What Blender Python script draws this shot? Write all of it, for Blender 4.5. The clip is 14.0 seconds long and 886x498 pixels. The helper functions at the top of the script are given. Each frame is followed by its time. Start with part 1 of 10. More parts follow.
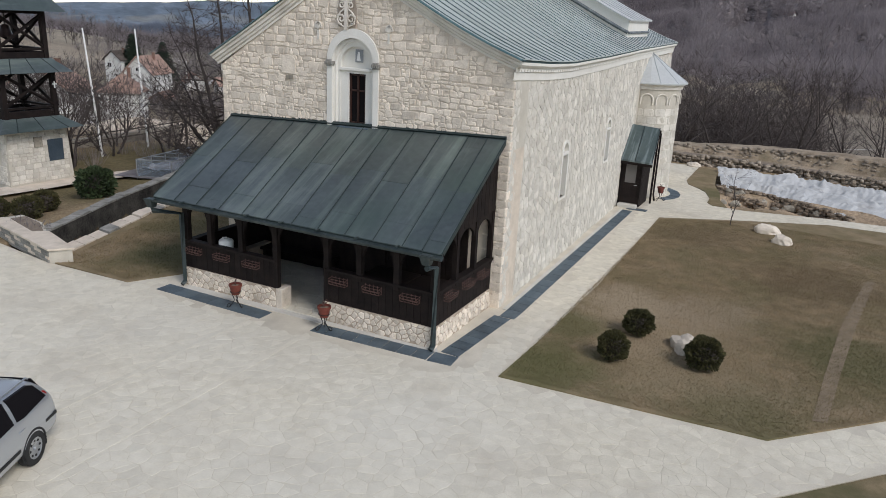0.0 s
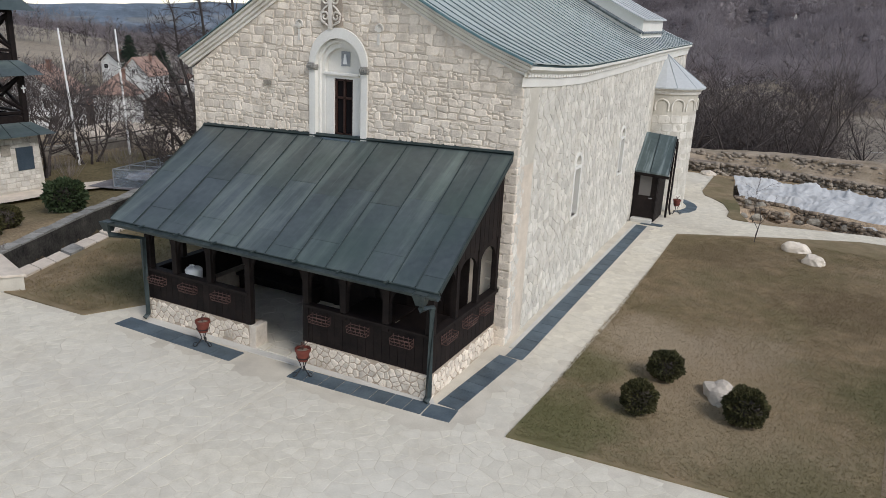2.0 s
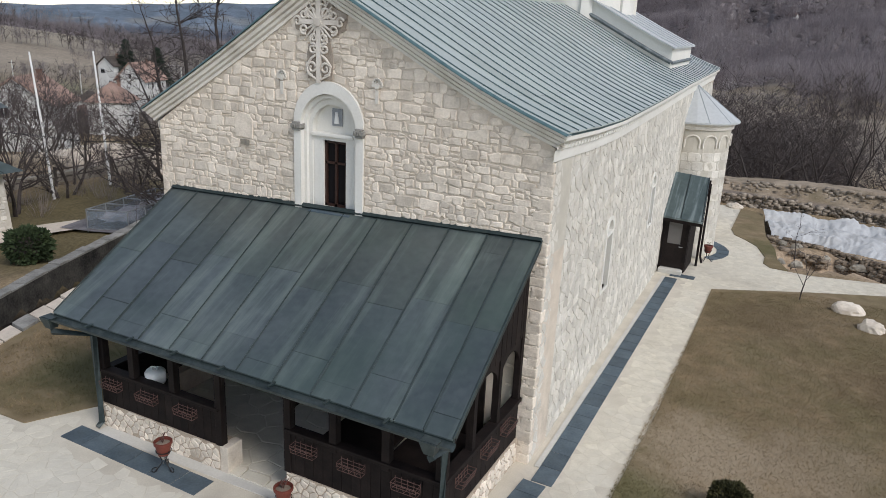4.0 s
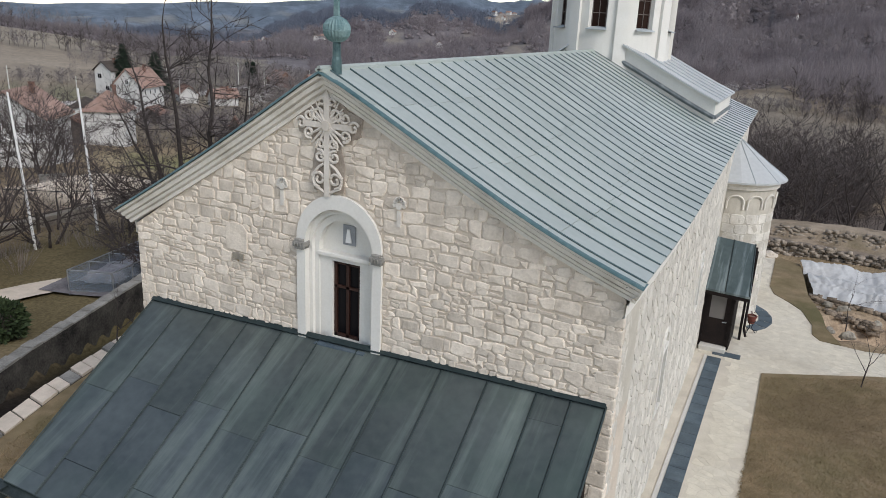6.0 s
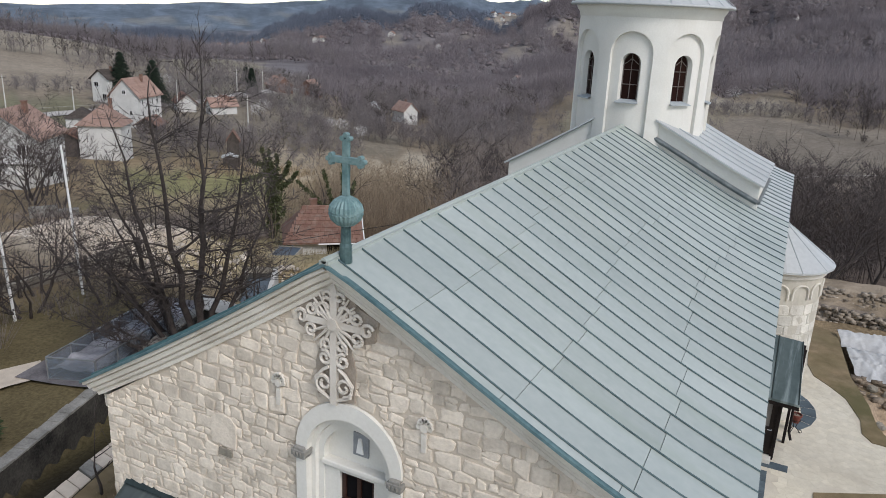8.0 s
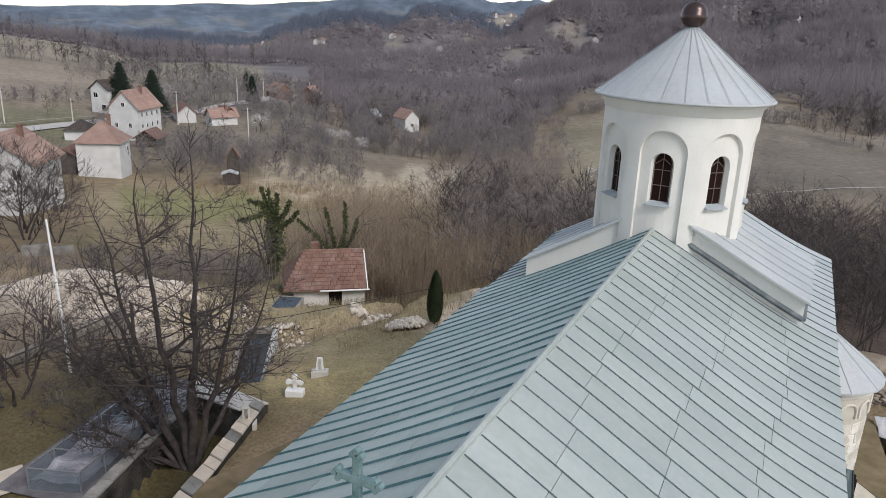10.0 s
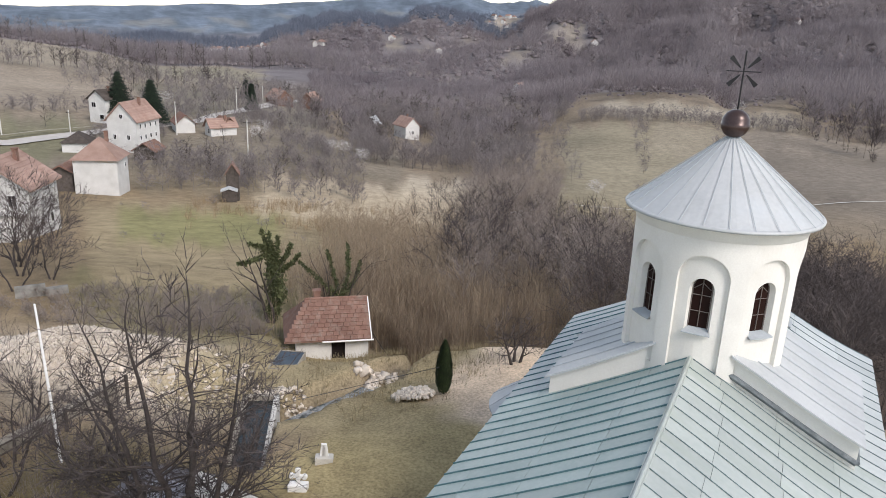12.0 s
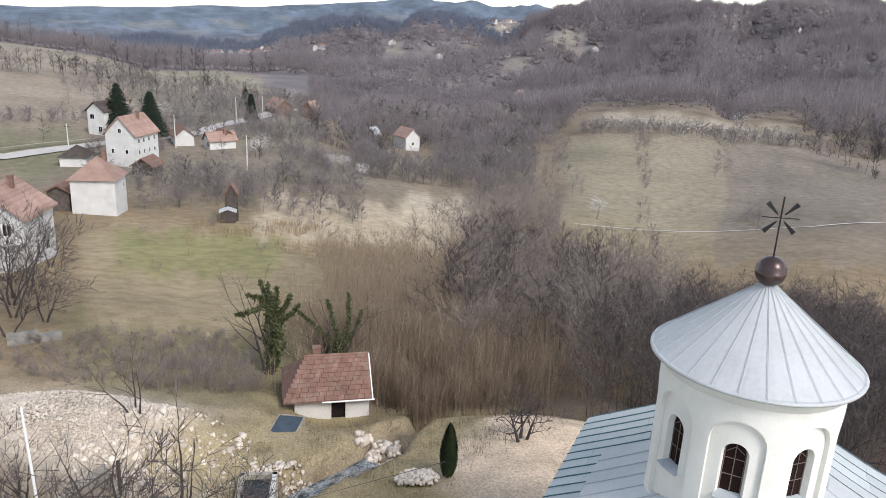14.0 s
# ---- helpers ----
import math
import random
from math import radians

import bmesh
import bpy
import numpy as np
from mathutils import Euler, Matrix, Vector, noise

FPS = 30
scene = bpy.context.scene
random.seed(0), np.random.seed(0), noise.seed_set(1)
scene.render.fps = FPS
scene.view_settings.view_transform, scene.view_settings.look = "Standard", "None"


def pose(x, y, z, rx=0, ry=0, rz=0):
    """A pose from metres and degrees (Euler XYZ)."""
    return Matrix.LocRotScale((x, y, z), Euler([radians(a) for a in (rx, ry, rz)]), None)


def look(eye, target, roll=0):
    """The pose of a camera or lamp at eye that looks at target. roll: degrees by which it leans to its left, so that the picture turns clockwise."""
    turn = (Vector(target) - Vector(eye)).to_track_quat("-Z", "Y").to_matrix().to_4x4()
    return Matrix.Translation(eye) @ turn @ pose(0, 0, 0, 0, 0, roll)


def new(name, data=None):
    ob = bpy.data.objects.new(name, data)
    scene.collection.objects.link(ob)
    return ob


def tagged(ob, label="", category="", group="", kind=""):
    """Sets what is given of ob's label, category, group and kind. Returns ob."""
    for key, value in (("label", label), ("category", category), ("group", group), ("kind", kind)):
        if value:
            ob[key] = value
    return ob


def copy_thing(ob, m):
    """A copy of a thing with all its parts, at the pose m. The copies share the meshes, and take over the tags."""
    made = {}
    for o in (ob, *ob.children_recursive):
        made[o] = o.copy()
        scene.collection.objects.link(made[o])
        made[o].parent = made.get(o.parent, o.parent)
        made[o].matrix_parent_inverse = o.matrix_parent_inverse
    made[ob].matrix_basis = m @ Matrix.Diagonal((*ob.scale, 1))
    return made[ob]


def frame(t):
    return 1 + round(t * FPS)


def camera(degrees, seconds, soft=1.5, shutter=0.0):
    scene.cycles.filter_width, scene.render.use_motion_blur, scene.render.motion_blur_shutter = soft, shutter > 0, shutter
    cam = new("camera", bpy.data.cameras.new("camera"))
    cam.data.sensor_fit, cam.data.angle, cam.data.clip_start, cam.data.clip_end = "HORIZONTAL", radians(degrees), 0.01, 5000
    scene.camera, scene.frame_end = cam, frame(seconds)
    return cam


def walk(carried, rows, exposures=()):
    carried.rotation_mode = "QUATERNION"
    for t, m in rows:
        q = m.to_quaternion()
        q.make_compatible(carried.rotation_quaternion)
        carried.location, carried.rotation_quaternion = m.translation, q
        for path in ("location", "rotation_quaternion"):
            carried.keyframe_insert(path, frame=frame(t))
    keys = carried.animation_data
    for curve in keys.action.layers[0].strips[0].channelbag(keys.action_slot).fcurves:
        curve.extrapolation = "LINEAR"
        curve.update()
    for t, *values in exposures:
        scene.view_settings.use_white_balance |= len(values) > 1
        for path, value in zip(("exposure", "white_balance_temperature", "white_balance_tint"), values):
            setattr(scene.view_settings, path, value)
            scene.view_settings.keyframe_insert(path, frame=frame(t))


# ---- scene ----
cam = camera(61.8, 14.0, 0.9)
PATH = [
    (0, (5.989, -15.053, 6.441), (5.138, -13.344, 5.844), 2.8),
    (0.5, (5.808, -14.674, 6.439), (4.956, -12.965, 5.844), 2.8),
    (1, (5.563, -14.182, 6.386), (4.711, -12.473, 5.792), 2.8),
    (1.5, (5.322, -13.682, 6.328), (4.47, -11.973, 5.734), 2.8),
    (2, (5.035, -13.084, 6.37), (4.183, -11.375, 5.776), 2.8),
    (2.5, (4.707, -12.458, 6.52), (3.853, -10.749, 5.927), 2.7),
    (3, (4.322, -11.807, 6.715), (3.468, -10.099, 6.123), 2.7),
    (5.5, (2.143, -8.878, 8.151), (1.292, -7.17, 7.554), 2.7),
    (6, (1.696, -8.354, 8.524), (0.845, -6.645, 7.927), 2.7),
    (6.5, (1.246, -7.833, 8.922), (0.396, -6.124, 8.323), 2.8),
    (7, (0.81, -7.3, 9.351), (-0.039, -5.591, 8.752), 2.8),
    (7.5, (0.435, -6.77, 9.783), (-0.414, -5.061, 9.185), 2.8),
    (8, (0.078, -6.237, 10.299), (-0.771, -4.528, 9.702), 2.6),
    (8.5, (-0.245, -5.733, 10.839), (-1.097, -4.024, 10.241), 2.4),
    (9, (-0.621, -5.231, 11.409), (-1.473, -3.523, 10.812), 2.4),
    (11.5, (-2.472, -2.959, 14.044), (-3.323, -1.251, 13.446), 2.5),
    (12, (-2.853, -2.535, 14.698), (-3.703, -0.826, 14.101), 2.5),
    (12.5, (-3.166, -2.095, 15.372), (-4.016, -0.386, 14.775), 2.5),
    (13, (-3.483, -1.69, 16.091), (-4.333, 0.02, 15.496), 2.6),
    (13.5, (-3.772, -1.264, 16.719), (-4.622, 0.446, 16.126), 2.7),
    (14, (-4.145, -0.923, 17.307), (-4.993, 0.789, 16.717), 2.9),
]
EXPOSURES = [(0.0, 0.29, 6500, 10), (2.0, 0.36, 6500, 10), (3.0, 0.41, 6500, 10), (6.5, 0.33, 6500, 10), (9.0, 0.36, 6500, 10), (11.5, 0.75, 6750, 12), (14.0, 0.97, 6600, 11)]
walk(cam, [(t, look(eye, target, roll)) for t, eye, target, roll in PATH], EXPOSURES)
SKY, SUN = 0.13, 1.7

# ---- world, sun, exposure ----
world = bpy.data.worlds.new("sky")
scene.world = world
world.use_nodes = True
_wt = world.node_tree
_wt.nodes.clear()
_sky = _wt.nodes.new("ShaderNodeTexSky")
_sky.sky_type = "NISHITA"
_sky.sun_disc = False
_sky.sun_elevation = radians(42)
_sky.sun_rotation = radians(116)
_sky.altitude = 400
_sky.air_density = 1.0
_sky.dust_density = 0.4
_sky.ozone_density = 1.0
_bg = _wt.nodes.new("ShaderNodeBackground")
_bg.inputs["Strength"].default_value = SKY
_wo = _wt.nodes.new("ShaderNodeOutputWorld")
_veil = _wt.nodes.new("ShaderNodeHueSaturation")  # thin even cloud
_veil.inputs["Saturation"].default_value = 0.6
_wt.links.new(_sky.outputs["Color"], _veil.inputs["Color"])
_wt.links.new(_veil.outputs["Color"], _bg.inputs["Color"])
_wt.links.new(_bg.outputs["Background"], _wo.inputs["Surface"])
sun = new("sun", bpy.data.lights.new("sun", "SUN"))
sun.data.energy = SUN
sun.data.angle = radians(22)
sun.data.color = (1.0, 0.955, 0.935)
sun.matrix_basis = look((0, 0, 60), (0 - 60 * math.sin(radians(116)), 0 - 60 * math.cos(radians(116)), 60 - 60 * math.tan(radians(42))))


# ---- materials ----
def mat(name, low, high, rough=0.85, scale=3.0, fine=40.0, bump=0.3, metal=0.0, vary=0.0, stain=None, stain_scale=0.6, stain_amount=0.5, spec=0.3, detail=6.0, streak=None, sharp=0.17, leafy=0.0, stain2=None, stain2_scale=0.35, stain2_amount=0.6, spots=()):
    """A surface whose colour runs between two tones at two scales, with fine relief."""
    m = bpy.data.materials.new(name)
    m.use_nodes = True
    nt = m.node_tree
    n, l = nt.nodes, nt.links
    b = n["Principled BSDF"]
    g = n.new("ShaderNodeNewGeometry")
    a1 = n.new("ShaderNodeTexNoise")
    a1.inputs["Scale"].default_value = scale
    a1.inputs["Detail"].default_value = detail
    a2 = n.new("ShaderNodeTexNoise")
    a2.inputs["Scale"].default_value = fine
    a2.inputs["Detail"].default_value = 4.0
    l.new(g.outputs["Position"], a1.inputs["Vector"])
    l.new(g.outputs["Position"], a2.inputs["Vector"])
    mix = n.new("ShaderNodeMath")
    mix.operation = "MULTIPLY_ADD"
    mix.inputs[1].default_value = 0.62
    half = n.new("ShaderNodeMath")
    half.operation = "MULTIPLY"
    half.inputs[1].default_value = 0.38
    l.new(a2.outputs["Fac"], half.inputs[0])
    l.new(a1.outputs["Fac"], mix.inputs[0])
    l.new(half.outputs[0], mix.inputs[2])
    ramp = n.new("ShaderNodeValToRGB")
    ramp.color_ramp.elements[0].position = 0.5 - sharp
    ramp.color_ramp.elements[0].color = (*low, 1)
    ramp.color_ramp.elements[1].position = 0.5 + sharp
    ramp.color_ramp.elements[1].color = (*high, 1)
    l.new(mix.outputs[0], ramp.inputs["Fac"])
    out = ramp.outputs["Color"]
    if stain:
        a3 = n.new("ShaderNodeTexNoise")
        a3.inputs["Scale"].default_value = stain_scale
        a3.inputs["Detail"].default_value = 8.0
        a3.inputs["Roughness"].default_value = 0.65
        if streak:
            mp = n.new("ShaderNodeMapping")
            mp.inputs["Scale"].default_value = streak
            l.new(g.outputs["Position"], mp.inputs["Vector"])
            l.new(mp.outputs["Vector"], a3.inputs["Vector"])
        else:
            l.new(g.outputs["Position"], a3.inputs["Vector"])
        r3 = n.new("ShaderNodeMapRange")
        r3.inputs["From Min"].default_value = 0.5
        r3.inputs["From Max"].default_value = 0.72
        r3.inputs["To Max"].default_value = stain_amount
        l.new(a3.outputs["Fac"], r3.inputs["Value"])
        mx = n.new("ShaderNodeMixRGB")
        mx.inputs["Color2"].default_value = (*stain, 1)
        l.new(r3.outputs["Result"], mx.inputs["Fac"])
        l.new(out, mx.inputs["Color1"])
        out = mx.outputs["Color"]
    if stain2:
        a4 = n.new("ShaderNodeTexNoise")
        a4.inputs["Scale"].default_value = stain2_scale
        a4.inputs["Detail"].default_value = 9.0
        a4.inputs["Roughness"].default_value = 0.68
        off = n.new("ShaderNodeVectorMath")
        off.inputs[1].default_value = (13.7, 5.1, 2.3)
        l.new(g.outputs["Position"], off.inputs[0])
        l.new(off.outputs["Vector"], a4.inputs["Vector"])
        r4 = n.new("ShaderNodeMapRange")
        r4.inputs["From Min"].default_value = 0.44
        r4.inputs["From Max"].default_value = 0.66
        r4.inputs["To Max"].default_value = stain2_amount
        l.new(a4.outputs["Fac"], r4.inputs["Value"])
        mx2 = n.new("ShaderNodeMixRGB")
        mx2.inputs["Color2"].default_value = (*stain2, 1)
        l.new(r4.outputs["Result"], mx2.inputs["Fac"])
        l.new(out, mx2.inputs["Color1"])
        out = mx2.outputs["Color"]
    for place, radius, colour, amount in spots:  # worn or lusher places, ragged at the edge
        dist = n.new("ShaderNodeVectorMath")
        dist.operation = "DISTANCE"
        dist.inputs[1].default_value = place
        l.new(g.outputs["Position"], dist.inputs[0])
        rag = n.new("ShaderNodeTexNoise")
        rag.inputs["Scale"].default_value = 1.1
        rag.inputs["Detail"].default_value = 8.0
        rag.inputs["Roughness"].default_value = 0.7
        l.new(g.outputs["Position"], rag.inputs["Vector"])
        wide = n.new("ShaderNodeMath")
        wide.operation = "MULTIPLY_ADD"
        wide.inputs[1].default_value = radius * 2.2
        l.new(rag.outputs["Fac"], wide.inputs[0])
        l.new(dist.outputs["Value"], wide.inputs[2])
        edge = n.new("ShaderNodeMapRange")
        edge.interpolation_type = "SMOOTHSTEP"
        edge.inputs["From Min"].default_value = radius * 1.45
        edge.inputs["From Max"].default_value = radius * 2.5
        edge.inputs["To Min"].default_value = amount
        edge.inputs["To Max"].default_value = 0.0
        l.new(wide.outputs[0], edge.inputs["Value"])
        mx3 = n.new("ShaderNodeMixRGB")
        mx3.inputs["Color2"].default_value = (*colour, 1)
        l.new(edge.outputs["Result"], mx3.inputs["Fac"])
        l.new(out, mx3.inputs["Color1"])
        out = mx3.outputs["Color"]
    if vary:
        oi = n.new("ShaderNodeObjectInfo")
        add = n.new("ShaderNodeMath")
        add.operation = "ADD"
        fr = n.new("ShaderNodeMath")
        fr.operation = "FRACT"
        l.new(oi.outputs["Random"], add.inputs[0])
        l.new(g.outputs["Random Per Island"], add.inputs[1])
        l.new(add.outputs[0], fr.inputs[0])
        mr = n.new("ShaderNodeMapRange")
        mr.inputs["To Min"].default_value = 1 - vary
        mr.inputs["To Max"].default_value = 1 + vary * 0.6
        l.new(fr.outputs[0], mr.inputs["Value"])
        hs = n.new("ShaderNodeHueSaturation")
        l.new(mr.outputs["Result"], hs.inputs["Value"])
        l.new(out, hs.inputs["Color"])
        out = hs.outputs["Color"]
    l.new(out, b.inputs["Base Color"])
    b.inputs["Roughness"].default_value = rough
    b.inputs["Metallic"].default_value = metal
    b.inputs["Specular IOR Level"].default_value = spec
    if bump:
        bp = n.new("ShaderNodeBump")
        bp.inputs["Strength"].default_value = bump
        bp.inputs["Distance"].default_value = 0.02
        l.new(mix.outputs[0], bp.inputs["Height"])
        l.new(bp.outputs["Normal"], b.inputs["Normal"])
    if leafy:
        tr = n.new("ShaderNodeBsdfTranslucent")
        l.new(out, tr.inputs["Color"])
        ms = n.new("ShaderNodeMixShader")
        ms.inputs["Fac"].default_value = leafy
        l.new(b.outputs["BSDF"], ms.inputs[1])
        l.new(tr.outputs["BSDF"], ms.inputs[2])
        l.new(ms.outputs["Shader"], n["Material Output"].inputs["Surface"])
    return m


def glass_mat(name, tint):
    m = bpy.data.materials.new(name)
    m.use_nodes = True
    b = m.node_tree.nodes["Principled BSDF"]
    b.inputs["Base Color"].default_value = (*tint, 1)
    b.inputs["Roughness"].default_value = 0.06
    b.inputs["Specular IOR Level"].default_value = 0.06
    return m


# stone and mortar in two tones: west raised against shade, south set for sun
STONE = mat("limestone", (0.61, 0.53, 0.435), (0.87, 0.78, 0.66), 0.92, 3.2, 30, 1.1, vary=0.20, stain=(0.30, 0.25, 0.19), stain_scale=2.2, stain_amount=0.55)
STONE_S = mat("sun_side_limestone", (0.515, 0.48, 0.415), (0.73, 0.695, 0.62), 0.92, 3.0, 28, 1.3, vary=0.16, stain=(0.45, 0.40, 0.32), stain_scale=0.8, stain_amount=0.35)
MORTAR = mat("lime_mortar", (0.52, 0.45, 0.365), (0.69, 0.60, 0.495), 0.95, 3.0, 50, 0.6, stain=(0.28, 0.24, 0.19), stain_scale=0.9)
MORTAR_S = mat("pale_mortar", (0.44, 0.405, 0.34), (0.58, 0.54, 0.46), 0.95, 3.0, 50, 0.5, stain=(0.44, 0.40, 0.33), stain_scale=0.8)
STONE_DARK = mat("weathered_stone", (0.20, 0.18, 0.145), (0.42, 0.38, 0.31), 0.95, 1.6, 18, 1.0, vary=0.25, stain=(0.10, 0.095, 0.08), stain_scale=1.3)
PLASTER = mat("white_lime_plaster", (0.66, 0.637, 0.58), (0.76, 0.74, 0.683), 0.9, 1.2, 30, 0.15, stain=(0.60, 0.57, 0.50), stain_scale=0.7, stain_amount=0.35)
CREAM = mat("cream_moulding", (0.62, 0.58, 0.51), (0.76, 0.72, 0.65), 0.9, 1.8, 34, 0.25, stain=(0.40, 0.35, 0.28), stain_scale=1.4, stain_amount=0.5)
CARVED = mat("carved_pale_stone", (0.56, 0.51, 0.44), (0.72, 0.67, 0.60), 0.9, 3.0, 40, 0.4, stain=(0.38, 0.33, 0.27), stain_scale=2.5, stain_amount=0.5)
# brownish backing stone and the carving's gap shadow in one colour
CARVED_BED = mat("brown_shadow_backing", (0.29, 0.24, 0.19), (0.47, 0.41, 0.34), 0.95, 5.0, 40, 0.8, stain=(0.20, 0.165, 0.13), stain_scale=3.0)
COPPER = mat("verdigris_copper_sheet", (0.375, 0.415, 0.39), (0.475, 0.508, 0.472), 0.5, 0.5, 9, 0.06, metal=0.15, vary=0.10, stain=(0.34, 0.385, 0.32), stain_scale=1.0, stain_amount=0.6, spec=0.5, streak=(0.2, 1.6, 0.2))
COPPER_PALE = mat("pale_weathered_sheet", (0.42, 0.45, 0.435), (0.53, 0.555, 0.54), 0.55, 0.5, 9, 0.06, metal=0.1, vary=0.08, stain=(0.40, 0.43, 0.41), stain_scale=1.0, stain_amount=0.5, spec=0.5)
# south slope's sheet again, with the teal of its grazing view in the colour
COPPER_NORTH = mat("north_copper_grazing_tone", (0.34, 0.41, 0.39), (0.45, 0.505, 0.475), 0.5, 0.5, 9, 0.06, metal=0.15, vary=0.12, stain=(0.26, 0.34, 0.325), stain_scale=1.2, stain_amount=0.6, spec=0.5)
SEAM_NORTH = mat("teal_standing_seam", (0.05, 0.125, 0.14), (0.13, 0.235, 0.245), 0.6, 3.0, 20, 0.1, metal=0.2, stain=(0.02, 0.04, 0.045), stain_scale=4.0)
CROSS_COPPER = mat("pale_verdigris_copper", (0.10, 0.185, 0.19), (0.25, 0.35, 0.345), 0.5, 5.0, 30, 0.15, metal=0.15, stain=(0.05, 0.09, 0.09), stain_scale=6.0)
COPPER_EDGE = mat("green_copper_edging", (0.045, 0.095, 0.105), (0.14, 0.225, 0.235), 0.5, 2.0, 20, 0.2, metal=0.15, stain=(0.04, 0.08, 0.08), stain_scale=2.0)
LEAD = mat("dark_lead_flashing", (0.07, 0.085, 0.09), (0.17, 0.19, 0.195), 0.6, 4.0, 20, 0.5, stain=(0.30, 0.33, 0.33), stain_scale=3.0, stain_amount=0.6)
FINIAL = mat("dark_patinated_copper", (0.045, 0.085, 0.09), (0.13, 0.20, 0.20), 0.45, 6.0, 30, 0.2, metal=0.3, stain=(0.03, 0.05, 0.05), stain_scale=5.0)
ZINC_SEAM = mat("zinc_seam", (0.34, 0.37, 0.38), (0.44, 0.47, 0.48), 0.6, 3.0, 20, 0.1)
SEAM = mat("dark_standing_seam", (0.045, 0.08, 0.085), (0.10, 0.15, 0.155), 0.6, 3.0, 20, 0.1, metal=0.2)
PORCH_METAL = mat("dark_green_painted_sheet", (0.056, 0.071, 0.077), (0.116, 0.138, 0.142), 0.36, 0.9, 7, 0.06, metal=0.25, vary=0.10, stain=(0.22, 0.265, 0.235), stain_scale=0.8, stain_amount=0.75, spec=0.5, streak=(3.0, 0.25, 0.25), stain2=(0.062, 0.092, 0.082), stain2_scale=0.3, stain2_amount=0.7)
PORCH_UPPER = mat("green_patinated_sheet", (0.056, 0.070, 0.070), (0.110, 0.130, 0.125), 0.36, 0.9, 7, 0.06, metal=0.25, vary=0.10, stain=(0.22, 0.27, 0.24), stain_scale=0.8, stain_amount=0.75, spec=0.5, streak=(3.0, 0.25, 0.25), stain2=(0.075, 0.112, 0.092), stain2_scale=0.3, stain2_amount=0.7)
GUTTER = mat("dark_gutter_sheet", (0.022, 0.032, 0.033), (0.05, 0.066, 0.066), 0.5, 3.0, 20, 0.1, metal=0.2, stain=(0.12, 0.14, 0.135), stain_scale=2.0, stain_amount=0.5)
PORCH_SEAM = mat("porch_seam", (0.018, 0.03, 0.03), (0.04, 0.055, 0.055), 0.45, 3.0, 20, 0.1, metal=0.2)
VEST_METAL = mat("green_sheet_with_pale_streaks", (0.060, 0.085, 0.085), (0.11, 0.14, 0.14), 0.35, 0.9, 7, 0.06, metal=0.25, stain=(0.32, 0.38, 0.38), stain_scale=1.6, stain_amount=0.9, spec=0.5, streak=(3.2, 0.25, 0.25))
ZINC = mat("pale_zinc_sheet", (0.425, 0.438, 0.434), (0.53, 0.542, 0.535), 0.62, 0.8, 10, 0.05, metal=0.05, vary=0.06, stain=(0.46, 0.50, 0.52), stain_scale=0.9, stain_amount=0.4, spec=0.5)
WOOD_DARK = mat("dark_stained_wood", (0.008, 0.006, 0.006), (0.021, 0.015, 0.013), 0.7, 4.0, 30, 0.25, vary=0.2, spec=0.15)
WOOD_BROWN = mat("brown_window_wood", (0.026, 0.011, 0.008), (0.05, 0.022, 0.015), 0.5, 4.0, 30, 0.2)
GLASS_DARK = glass_mat("dark_window_glass", (0.010, 0.009, 0.010))
# near-black colour in place of the unlit inside
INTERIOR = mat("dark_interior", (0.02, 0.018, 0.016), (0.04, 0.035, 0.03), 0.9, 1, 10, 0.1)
SLATE = mat("slate_drain_slab", (0.055, 0.078, 0.096), (0.118, 0.15, 0.17), 0.6, 2.2, 28, 0.3, vary=0.18, stain=(0.05, 0.06, 0.065), stain_scale=1.5)
FLAG = mat("limestone_flag", (0.565, 0.515, 0.41), (0.71, 0.655, 0.535), 0.85, 5.0, 34, 0.5, vary=0.065, stain=(0.43, 0.375, 0.295), stain_scale=0.45, stain_amount=0.6, detail=10, stain2=(0.66, 0.63, 0.55), stain2_scale=0.22, stain2_amount=0.45)
FLAG_BED = mat("paving_joint", (0.51, 0.462, 0.37), (0.665, 0.61, 0.505), 0.95, 2.0, 40, 0.4, stain=(0.36, 0.32, 0.27), stain_scale=0.7)
CONCRETE = mat("pale_concrete", (0.50, 0.48, 0.43), (0.62, 0.60, 0.55), 0.9, 1.6, 26, 0.2, stain=(0.40, 0.37, 0.32), stain_scale=0.7, stain_amount=0.4)
